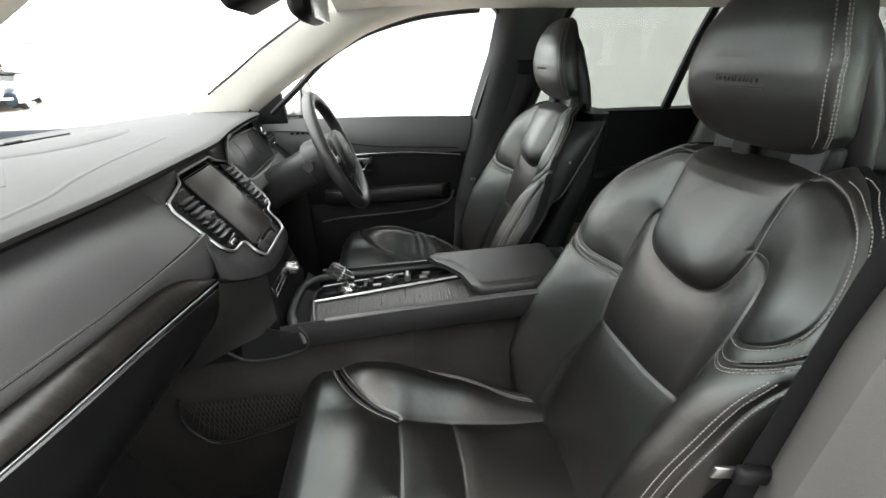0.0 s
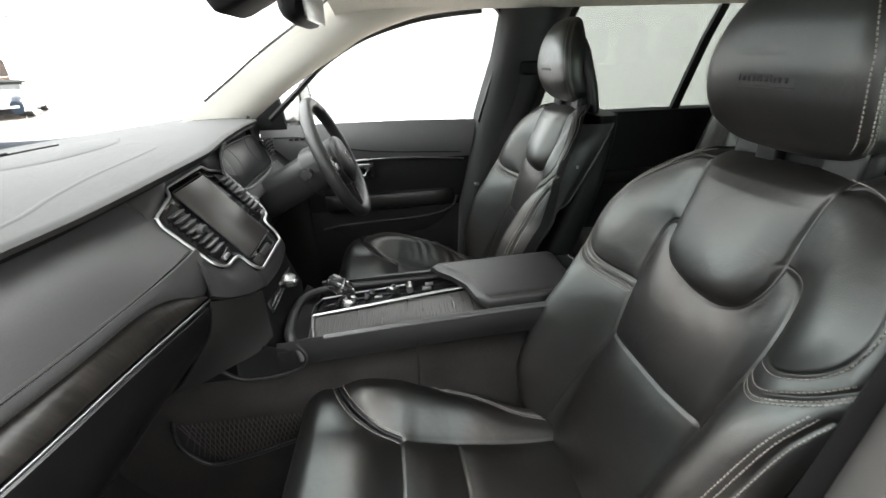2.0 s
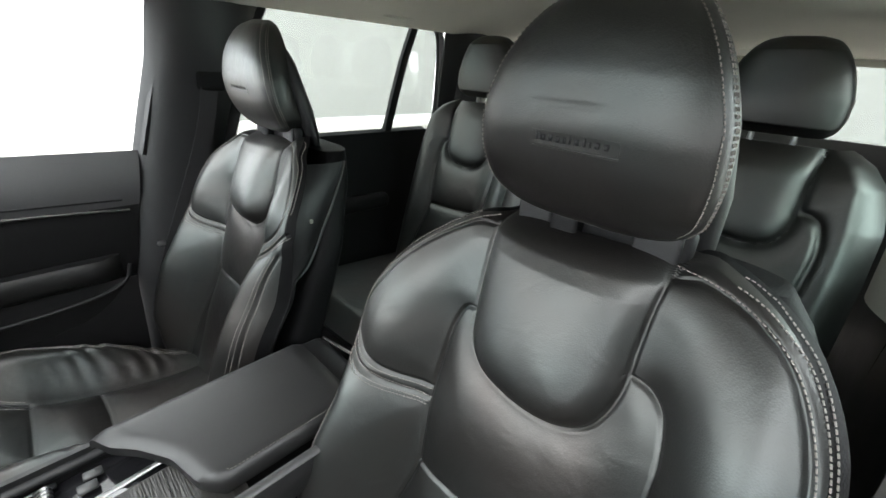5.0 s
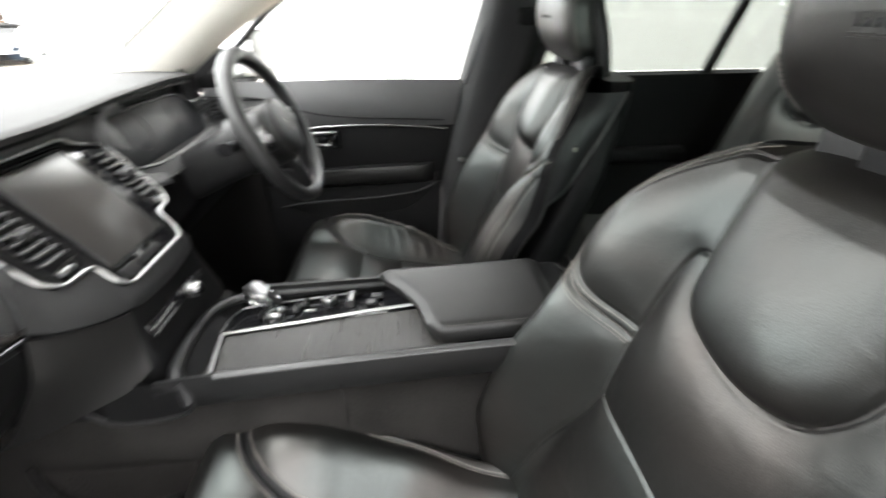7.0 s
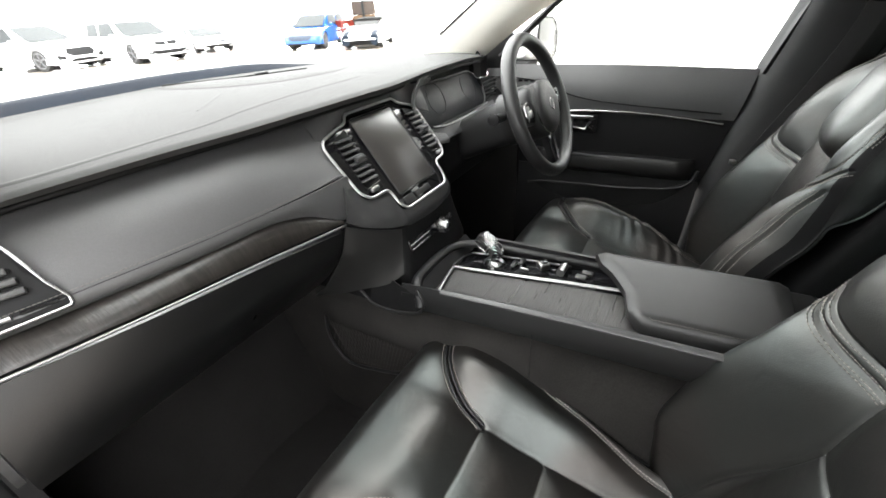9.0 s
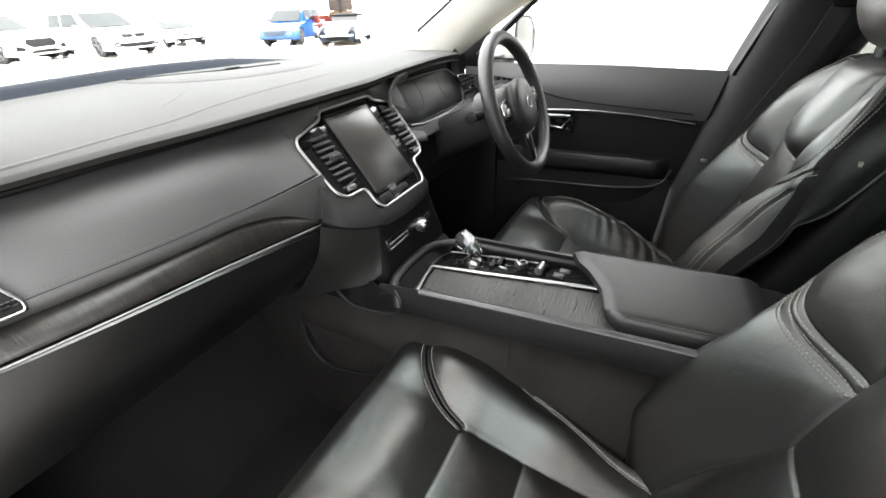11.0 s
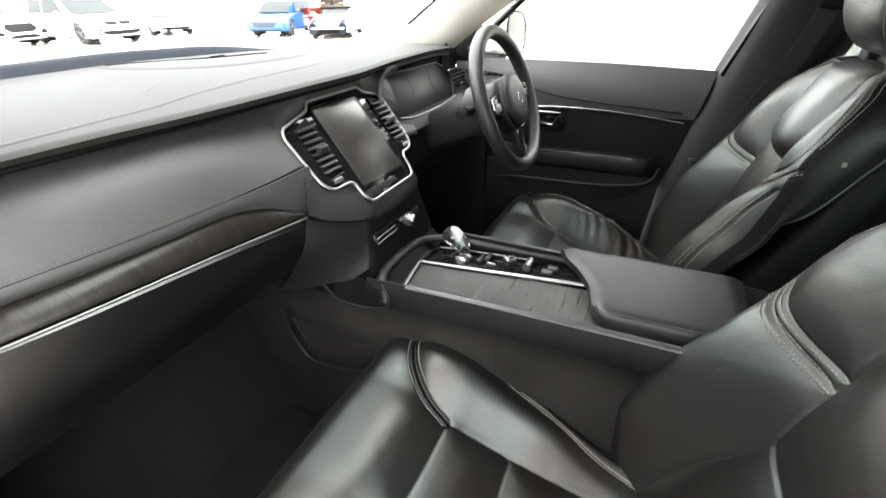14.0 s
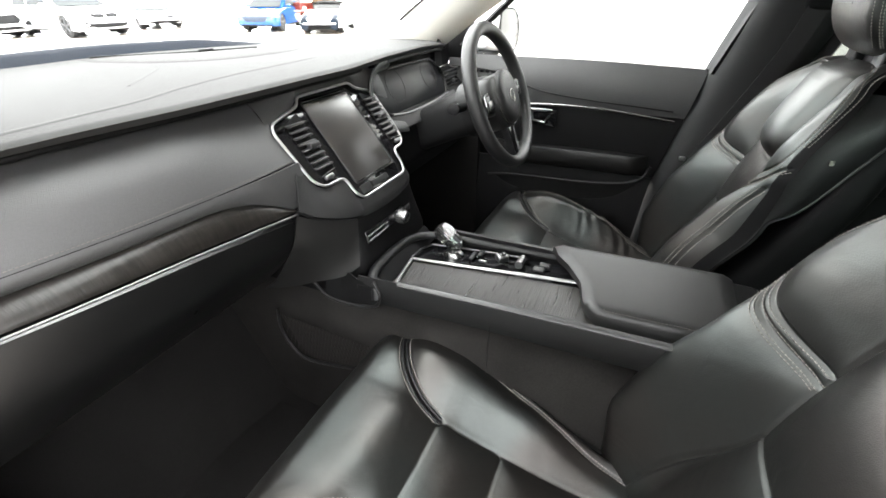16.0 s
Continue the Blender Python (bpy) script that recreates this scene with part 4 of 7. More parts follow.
part("lid_catch", block((-0.104, 0.140, 0.563), (0.010, 0.006, 0.006), 0.0015), ALU, console, "small metal catch")
st = bmesh.new()
stitch_row([(x, float(np.interp(x, [-0.124, -0.09, -0.05, -0.01, 0.03, 0.096], [0.118, 0.132, 0.150, 0.175, 0.205, 0.228])), 0.580) for x in np.linspace(-0.115, 0.09, 30)][:1] + [(-0.1195, y, 0.5792 + 0.012 * (0.13 - y) / 0.2) for y in np.linspace(0.118, -0.06, 30)], (-0.7, 0, 0.7), r=0.0007, into=st)
part("stitching", st, THREAD_DARK, console, "grey stitches along the lid")["kind"] = "stuff"
rear_box = block((-0.014, -0.10, 0.50), (0.22, 0.07, 0.13), 0.02, 3)
part("rear_end", rear_box, PLASTIC, console, "rounded rear end of the console")
part("rear_trim", tube([(-0.10, -0.128, 0.566), (-0.014, -0.14, 0.570), (0.075, -0.128, 0.566)], 0.003, 6), CHROME, console, "curved chrome trim")

structure("trim_tunnel_seam", tube([(-0.1735, 0.295, 0.522), (-0.1775, 0.295, 0.36), (-0.1800, 0.295, 0.20)], 0.0007, 6), PLASTIC_DK, "thin dark seam in the tunnel felt", "seam")
# stowage net on the tunnel side
net = thing("stowage_net", "black stowage net with piped edge on the tunnel side", "stowage net", (-0.19, 0.72, 0.25))
net_line = curve([(-0.190, 0.810, 0.390), (-0.191, 0.815, 0.335), (-0.193, 0.797, 0.290), (-0.194, 0.755, 0.257), (-0.194, 0.665, 0.273), (-0.193, 0.58, 0.299), (-0.192, 0.52, 0.318)], 50)
part("net_piping", tube(net_line, 0.0040, 8), PLASTIC, net, "black piped edge")
mesh_bm = bmesh.new()
for k in range(30):
    y = 0.53 + 0.275 * k / 29
    zb = float(np.interp(y, [0.52, 0.58, 0.665, 0.755, 0.797, 0.815], [0.318, 0.299, 0.273, 0.257, 0.290, 0.335]))
    tube([(-0.1885, y, zb), (-0.1885, y - 0.03, 0.375)], 0.0011, 4, into=mesh_bm)
    tube([(-0.1885, y - 0.03, zb), (-0.1885, y, 0.375)], 0.0011, 4, into=mesh_bm)
part("mesh", mesh_bm, NETTING, net, "fine black netting")["kind"] = "stuff"

# ---------------------------------------------------------------- seats


def seam_distance(a, b, line):
    """Distance of points (a, b) to a polyline."""
    best = np.full(a.shape, 9.0)
    for (x0, y0), (x1, y1) in zip(line, line[1:]):
        dx, dy = x1 - x0, y1 - y0
        t = np.clip(((a - x0) * dx + (b - y0) * dy) / (dx * dx + dy * dy + 1e-12), 0, 1)
        best = np.minimum(best, np.hypot(a - x0 - t * dx, b - y0 - t * dy))
    return best


def inside(a, b, poly):
    hit = np.zeros(a.shape, bool)
    n = len(poly)
    for i in range(n):
        (x0, y0), (x1, y1) = poly[i], poly[(i + 1) % n]
        if y0 == y1:
            continue
        hit ^= ((y0 > b) != (y1 > b)) & (a < (x1 - x0) * (b - y0) / (y1 - y0) + x0)
    return hit


def line2(pts, n=24):
    return [(v.x, v.y) for v in curve([(x, y, 0) for x, y in pts], n)]


def mirror(line):
    return [(-x, y) for x, y in line]


# Seam lines of the backrest as (across, height); outboard is minus, and sits a little higher.
BIB = line2([(0.099, 0.945), (0.097, 0.90), (0.095, 0.86), (0.089, 0.80), (0.079, 0.765), (0.050, 0.738), (0.0, 0.7275), (-0.045, 0.729), (-0.077, 0.743), (-0.093, 0.766), (-0.101, 0.80), (-0.100, 0.85), (-0.101, 0.89), (-0.104, 0.945)], 60)
NOTCH_IN = line2([(0.086, 0.799), (0.103, 0.798), (0.113, 0.780), (0.117, 0.75), (0.119, 0.71), (0.119, 0.663), (0.113, 0.618), (0.107, 0.571)], 30)
NOTCH_OUT = line2([(-0.099, 0.815), (-0.122, 0.812), (-0.138, 0.803), (-0.147, 0.785), (-0.153, 0.76), (-0.155, 0.72), (-0.150, 0.66), (-0.138, 0.588)], 30)
CROSS = line2([(-0.138, 0.588), (-0.06, 0.581), (0.02, 0.576), (0.107, 0.571)], 12)
LOWER_IN = line2([(0.107, 0.571), (0.113, 0.538), (0.136, 0.448), (0.149, 0.356), (0.156, 0.27)])
LOWER_OUT = line2([(-0.138, 0.588), (-0.149, 0.53), (-0.160, 0.42), (-0.165, 0.27)])
SHOULDER_OUT = line2([(-0.103, 0.919), (-0.133, 0.917), (-0.166, 0.911), (-0.188, 0.902), (-0.205, 0.890), (-0.218, 0.874), (-0.229, 0.855), (-0.238, 0.834), (-0.243, 0.813), (-0.242, 0.793), (-0.234, 0.774), (-0.218, 0.756), (-0.192, 0.740), (-0.155, 0.728)], 60)
SHOULDER_IN = line2([(0.098, 0.913), (0.120, 0.905), (0.146, 0.890), (0.172, 0.871), (0.196, 0.848), (0.218, 0.820), (0.236, 0.786), (0.244, 0.755), (0.236, 0.728), (0.200, 0.702), (0.160, 0.684), (0.119, 0.674)], 60)
BAND_OUT = line2([(-0.155, 0.705), (-0.190, 0.713), (-0.218, 0.730), (-0.242, 0.751), (-0.262, 0.776)], 30)
BAND_IN = line2([(0.119, 0.657), (0.155, 0.667), (0.200, 0.687), (0.236, 0.707), (0.262, 0.728)], 30)
EDGE_OUT = line2([(-0.238, 0.38), (-0.243, 0.50), (-0.243, 0.60), (-0.244, 0.65), (-0.248, 0.695), (-0.258, 0.735)], 30)
EDGE_IN = line2([(0.234, 0.38), (0.240, 0.50), (0.240, 0.58), (0.242, 0.63), (0.247, 0.67), (0.256, 0.705)], 30)
BACK_SEAMS = [BIB, NOTCH_IN, NOTCH_OUT, LOWER_IN, LOWER_OUT, SHOULDER_IN, SHOULDER_OUT, BAND_IN, BAND_OUT, EDGE_IN, EDGE_OUT]
W_OUT = ([0.28, 0.36, 0.45, 0.55, 0.65, 0.74, 0.80, 0.838, 0.862, 0.89, 0.905, 0.916, 0.925, 0.933, 0.940],
         [0.235, 0.252, 0.266, 0.273, 0.275, 0.274, 0.266, 0.257, 0.246, 0.227, 0.213, 0.195, 0.170, 0.138, 0.108])
W_IN = ([0.28, 0.36, 0.45, 0.55, 0.65, 0.715, 0.745, 0.78, 0.825, 0.853, 0.888, 0.903, 0.917, 0.930, 0.940],
        [0.230, 0.248, 0.264, 0.270, 0.266, 0.262, 0.260, 0.254, 0.232, 0.210, 0.171, 0.149, 0.124, 0.108, 0.100])


def blurred(field, k):
    """Gaussian blur of a 2D field, k in cells."""
    n = int(3 * k) + 1
    g = np.exp(-0.5 * (np.arange(-n, n + 1) / k) ** 2)
    g /= g.sum()
    for axis in (0, 1):
        pad = [(n, n) if a == axis else (0, 0) for a in (0, 1)]
        field = np.apply_along_axis(lambda v: np.convolve(v, g, mode="valid"), axis, np.pad(field, pad, mode="edge"))
    return field


def sample(field, a, b, a0, b0, cell):
    """Bilinear reading of a field laid out as field[b, a]."""
    fa = np.clip((np.asarray(a, float) - a0) / cell, 0, field.shape[1] - 1.001)
    fb = np.clip((np.asarray(b, float) - b0) / cell, 0, field.shape[0] - 1.001)
    i, j = fa.astype(int), fb.astype(int)
    u, v = fa - i, fb - j
    return (field[j, i] * (1 - u) + field[j, i + 1] * u) * (1 - v) + (field[j + 1, i] * (1 - u) + field[j + 1, i + 1] * u) * v


def nearest(a, b, lines):
    near = np.full(np.shape(a), 9.0)
    for line in lines:
        near = np.minimum(near, seam_distance(a, b, line))
    return near


CELL = 0.0025
GA, GB = np.meshgrid(np.arange(-0.30, 0.3001, CELL), np.arange(0.24, 0.9801, CELL))
in_bib = inside(GA, GB, BIB + [(-0.11, 1.1), (0.11, 1.1)])
PUFF_BACK = blurred(0.017 * (1 - np.exp(-nearest(GA, GB, BACK_SEAMS) / 0.026)) * (1 - 0.55 * np.exp(-seam_distance(GA, GB, CROSS) / 0.016) * (np.abs(GA) < 0.15)), 3.0)
PUFF_BACK += blurred(np.where(in_bib, (0.009 + 0.026 * np.clip((0.93 - GB) / 0.19, 0, 1)) * (1 - np.exp(-seam_distance(GA, GB, BIB) / 0.020)), 0.0), 2.0)
PUFF_BACK += 0.0012 * np.sin(31 * GA + 17 * GB) * np.sin(23 * GB - 11 * GA + 1.0)


def back_w(s, z):
    """Half width of the backrest on the side of s."""
    return np.where(np.asarray(s) < 0, glide(z, *W_OUT), glide(z, *W_IN))


def back_y(s, z):
    """The front of the backrest: forward place of a point of width s and height z."""
    d = back_w(s, z) - np.abs(s)
    y = -0.02 - 0.31 * (z - 0.37)
    bolster = glide(z, [0.28, 0.36, 0.45, 0.55, 0.65, 0.74, 0.82, 0.862, 0.90, 0.94], [0.06, 0.085, 0.108, 0.104, 0.080, 0.054, 0.042, 0.033, 0.024, 0.006])
    y = y + bolster * step(np.abs(s), 0.115, 0.215)
    tight = step(z, 0.62, 0.78)
    y = y - (0.085 - 0.060 * tight) * np.clip(1 - d / (0.070 - 0.050 * tight), 0, 1) ** (2.4 - 0.6 * tight)
    y = y - 0.034 * np.clip((z - 0.906) / 0.034, 0, 1) ** 2
    y = y + sample(PUFF_BACK, s, z, -0.30, 0.24, CELL)
    near = nearest(s, z, BACK_SEAMS)
    y = y - 0.0045 * np.exp(-(near / 0.0026) ** 2) - 0.0034 * np.exp(-(nearest(s, z, [CROSS]) / 0.0028) ** 2)
    return y


def grid_normals(verts, nu, nv, flip):
    g = verts.reshape(nv, nu, 3)
    n = np.cross(np.gradient(g, axis=1), np.gradient(g, axis=0)) * (-1 if flip else 1)
    return (n / (np.linalg.norm(n, axis=2)[..., None] + 1e-12)).reshape(-1, 3)


def numpy_mesh(name, verts, faces, material, parent, label="", normals=None):
    me = bpy.data.meshes.new(name)
    used, idx = np.unique(faces, return_inverse=True)
    me.from_pydata(verts[used].tolist(), [], idx.reshape(faces.shape).tolist())
    me.materials.append(material)
    me.shade_smooth()
    if normals is not None:
        me.normals_split_custom_set_from_vertices(normals[used].tolist())
    ob = new(name, me)
    ob.parent = parent
    if label:
        tagged(ob, label)
    return ob


def quads(nu, nv):
    i, j = np.meshgrid(np.arange(nu - 1), np.arange(nv - 1))
    a = (j * nu + i).ravel()
    return np.stack([a, a + 1, a + 1 + nu, a + nu], 1)


def back_points(line, out=0.0012, base=0.05):
    a = np.array(line)
    y = back_y(a[:, 0], a[:, 1]) + out
    return [(s, yy, z - base) for (s, z), yy in zip(a, y)]


def beside(line, d):
    """A line shifted sideways by d."""
    p = np.array(line)
    t = np.gradient(p, axis=0)
    t /= np.linalg.norm(t, axis=1)[:, None] + 1e-9
    return [(x - d * ty, y + d * tx) for (x, y), (tx, ty) in zip(p, t)]


CUSH_Y = ([-0.12, 0.05, 0.14, 0.22, 0.30, 0.345, 0.42, 0.50, 0.535, 0.555, 0.562],
          [0.292, 0.298, 0.310, 0.326, 0.352, 0.370, 0.385, 0.383, 0.366, 0.33, 0.27])
PIPE = line2([(0.243, 0.474), (0.205, 0.470), (0.165, 0.452), (0.132, 0.425), (0.104, 0.385), (0.090, 0.342)], 30)
INNER = line2([(0.090, 0.342), (0.098, 0.24), (0.102, 0.12), (0.108, -0.10)])
CROSS_A = [(-0.090, 0.342), (0.0, 0.340), (0.090, 0.342)]
CROSS_B = [(-0.098, 0.226), (0.0, 0.222), (0.098, 0.226)]
OUTER = line2([(0.248, 0.44), (0.238, 0.39), (0.226, 0.33), (0.208, 0.264), (0.194, 0.205), (0.180, 0.15), (0.163, 0.081), (0.150, 0.0)], 40)
CUSH_SEAMS = [PIPE, mirror(PIPE), INNER, mirror(INNER), CROSS_A, CROSS_B, OUTER, mirror(OUTER)]


CA, CB = np.meshgrid(np.arange(-0.31, 0.3101, CELL), np.arange(-0.14, 0.5801, CELL))
PUFF_CUSHION = blurred(0.017 * (1 - np.exp(-nearest(CA, CB, CUSH_SEAMS) / 0.028)), 3.0) + 0.0012 * np.sin(27 * CA + 19 * CB) * np.sin(21 * CB - 13 * CA)


def cushion_w(y):
    return glide(y, [-0.12, 0.1, 0.3, 0.45, 0.51, 0.545, 0.562], [0.168, 0.200, 0.247, 0.283, 0.283, 0.264, 0.24])


def cushion_z(s, y, folds=0.0):
    z = glide(y, *CUSH_Y)
    a = np.abs(s)
    rise = glide(y, [-0.12, 0.05, 0.2, 0.34, 0.44, 0.50, 0.545], [0.0, 0.020, 0.046, 0.042, 0.028, 0.016, 0.0])
    z = z + rise * step(a, 0.092, 0.185)
    u = a / cushion_w(y)
    z = z - 0.075 * np.clip((u - 0.895) / 0.105, 0, 1) ** 1.8
    z = z + sample(PUFF_CUSHION, s, y, -0.31, -0.14, CELL)
    z = z - 0.0030 * np.exp(-(nearest(s, y, CUSH_SEAMS) / 0.0030) ** 2)
    d_pipe = np.minimum(seam_distance(s, y, PIPE), seam_distance(s, y, mirror(PIPE)))
    z = z - 0.010 * np.exp(-(d_pipe / 0.006) ** 2)
    z = z + 0.010 * step(y, 0.34, 0.44) * np.clip(1 - (s / 0.26) ** 2, 0, 1)
    if folds:
        wave = np.sin(185 * y - 60 * s + 2.2 * np.sin(19 * y) + 1.2 * np.sin(55 * s)) * (0.6 + 0.4 * np.sin(41 * y + 26 * s)) * np.exp(-((y - 0.155) / 0.095) ** 2)
        z = z + 0.034 * step(a, 0.10, 0.17) * np.exp(-((y - 0.24) / 0.16) ** 2)
        z = z + folds * wave * step(a, 0.10, 0.15) * (1 - step(a, 0.22, 0.26))
    return z


HEAD_Z = [0.934, 0.939, 0.949, 0.970, 1.007, 1.041, 1.079, 1.106, 1.130, 1.146, 1.156]
HEAD_W = [0.060, 0.077, 0.094, 0.109, 0.1145, 0.1125, 0.101, 0.088, 0.071, 0.052, 0.024]
HEAD_FRONT = [-0.200, -0.189, -0.178, -0.163, -0.1485, -0.1435, -0.1455, -0.152, -0.163, -0.176, -0.194]


def head_front(x, z):
    """The nearly flat, softly crowned front of a headrest."""
    w = glide(z, HEAD_Z, HEAD_W)
    u = min(1.0, abs(x) / w)
    press = 0.0012 * math.exp(-((z - 1.0545) / 0.0022) ** 2) * max(0.0, 1 - ((x - 0.012) / 0.040) ** 4)
    return float(glide(z, HEAD_Z, HEAD_FRONT)) - 0.010 * u ** 4 - press


def front_headrest(parent, cx):
    """A headrest of flat front pad, stitched side band, and shell behind."""
    def ring(t):
        z = float(glide(t, [0, 0.10, 0.25, 0.5, 0.75, 0.92, 1.0], [0.934, 0.941, 0.967, 1.030, 1.095, 1.141, 1.156]))
        w = float(glide(z, HEAD_Z, HEAD_W))
        xs = np.linspace(-1, 1, 61)
        out = [(cx + w * u, head_front(w * u, z) - 0.0022 * math.exp(-((abs(u) - 0.985) * w / 0.0022) ** 2), z) for u in xs]
        edge = head_front(w, z)
        grow = min(1.0, w / 0.09)
        side = [(0.0018, 0.003), (0.0042, 0.006), (0.0060, 0.010), (0.0068, 0.014), (0.0062, 0.018), (0.0042, 0.022), (0.0046, 0.034), (0.002, 0.046)]
        back = [(w + a, edge - b * grow) for a, b in side]
        rear = edge - 0.056 * grow
        loop = out + [(cx + x, y, z) for x, y in back] + [(cx + w * u, rear - 0.004 * (1 - u * u), z) for u in np.linspace(0.97, -0.97, 24)] + [(cx - x, y, z) for x, y in reversed(back)]
        return [(x, y, z - 0.05) for x, y, z in loop]

    pad = part("headrest", loft([ring(t) for t in np.linspace(0, 1, 90)]), LEATHER, parent, "", True, local=True)
    st = bmesh.new()
    for sx in (1, -1):
        for out, back in ((0.0006, 0.0008), (0.0062, 0.0098), (0.0070, 0.0136)):
            row = []
            for z in np.linspace(0.950, 1.146, 70):
                w = float(glide(z, HEAD_Z, HEAD_W))
                row.append((cx + sx * (w + out), head_front(w, z) - back, z - 0.05))
            stitch_row(row, (sx, 0.6, 0), r=0.0007, into=st)
    part("stitching", st, THREAD, pad, "rows of pale grey stitches", True, local=True)["kind"] = "stuff"
    part("bottom_seam", tube([(cx + w * u, head_front(w * u, 0.940) - 0.004, 0.9385 - 0.05 + 0.004 * u * u) for w in (0.080,) for u in np.linspace(-1, 1, 24)], 0.0013, 6), THREAD_DARK, pad, "pale seam along the lower edge", True, local=True)
    for sx in (-0.074, 0.066):
        part("headrest_post", block((cx + sx, -0.216, 0.872), (0.046, 0.016, 0.100), 0.004), PLASTIC, pad, "dark headrest post", True, local=True)
    part("post_housing", block((cx + 0.022, -0.213, 0.868), (0.034, 0.030, 0.090), 0.005), PLASTIC_DK, pad, "black height catch", True, local=True)
    part("post_bridge", block((cx - 0.03, -0.224, 0.880), (0.15, 0.020, 0.040), 0.006), PLASTIC_DK, pad, "", True, local=True)
    cover = loft([[(cx + w * math.copysign(abs(math.cos(t)) ** 0.6, math.cos(t)), y + d * math.sin(t), z - 0.05) for t in np.linspace(0, 2 * math.pi, 28, endpoint=False)]
                  for z, y, w, d in ((0.900, -0.262, 0.112, 0.020), (0.930, -0.256, 0.116, 0.026), (0.985, -0.240, 0.118, 0.032), (1.03, -0.226, 0.112, 0.032), (1.075, -0.220, 0.098, 0.026), (1.10, -0.218, 0.080, 0.018), (1.115, -0.216, 0.05, 0.008))])
    part("headrest_cover", cover, PLASTIC, pad, "black plastic headrest back", True, local=True)
    panel = loft([[(cx + a * w, head_front(a * w, 1.0235 + b * h) + d, 1.0235 - 0.05 + b * h) for a, b in ((-1, -0.6), (-0.97, -1), (-0.5, -1), (0, -1), (0.5, -1), (0.97, -1), (1, -0.6), (1, 0.6), (0.97, 1), (0.5, 1), (0, 1), (-0.5, 1), (-0.97, 1), (-1, 0.6))]
                  for w, h, d in ((0.0450, 0.0066, -0.0006), (0.0445, 0.0062, 0.0003), (0.0435, 0.0054, 0.0002))])
    part("embossed_panel", panel, LEATHER, pad, "dark strip pressed into the leather", True, local=True)
    em = bmesh.new()
    x = 0.040
    for k, wd in enumerate((0.004, 0.007, 0.006, 0.006, 0.005, 0.003, 0.007, 0.005, 0.003, 0.007, 0.007)):
        x -= wd / 2
        block((cx + x, head_front(x, 1.0235) + 0.0004, 1.0235 - 0.05 + 0.0012 * (k in (0, 5, 7))), (wd * 0.72, 0.0018, 0.0058 + 0.0024 * (k in (0, 5, 7))), 0.0006, 1, into=em)
        x -= wd / 2 + 0.0016
    part("embossed_mark", em, LEATHER_SIDE, pad, "row of small raised bars", True, local=True)["kind"] = "stuff"
    part("embossed_edge", tube([(cx + v, head_front(v, 1.0150) - 0.0002, 1.0150 - 0.05) for v in np.linspace(-0.044, 0.044, 16)], 0.0011, 8), LEATHER, pad, "raised lower rim of the pressed strip", True, local=True)
    return pad


RH_T = [0.0, 0.05, 0.12, 0.22, 0.36, 0.50, 0.66, 0.82, 0.92, 0.97, 1.0]


def headrest(parent, cx, z0, z1, half, y_mid, deep, lean, tuck, widths):
    """A softly rounded rear headrest in one skin."""
    def section(t, k):
        z = z0 + (z1 - z0) * t
        w = half * float(glide(t, RH_T, widths))
        ang = 2 * math.pi * k
        c, s = math.cos(ang), math.sin(ang)
        x = w * math.copysign(abs(c) ** 0.68, c)
        grow = min(1.0, 6 * t + 0.35, 5 * (1 - t) + 0.30)
        front = deep[0] * grow * math.copysign(abs(s) ** 0.75, s) if s > 0 else deep[1] * grow * -abs(s) ** 0.6
        y = y_mid - lean * (z - z0) + front - tuck * (1 - min(1.0, t / 0.45)) ** 1.6
        return (cx + x, y, z)

    bm = sheet(lambda u, v: section(v, u), 96, 72, wrap_u=True)
    rim = [[v for v in bm.verts][:96], [v for v in bm.verts][-96:]]
    bm.faces.new(list(reversed(rim[0])))
    bm.faces.new(rim[1])
    return part("headrest", bm, LEATHER, parent, "", True, local=True)


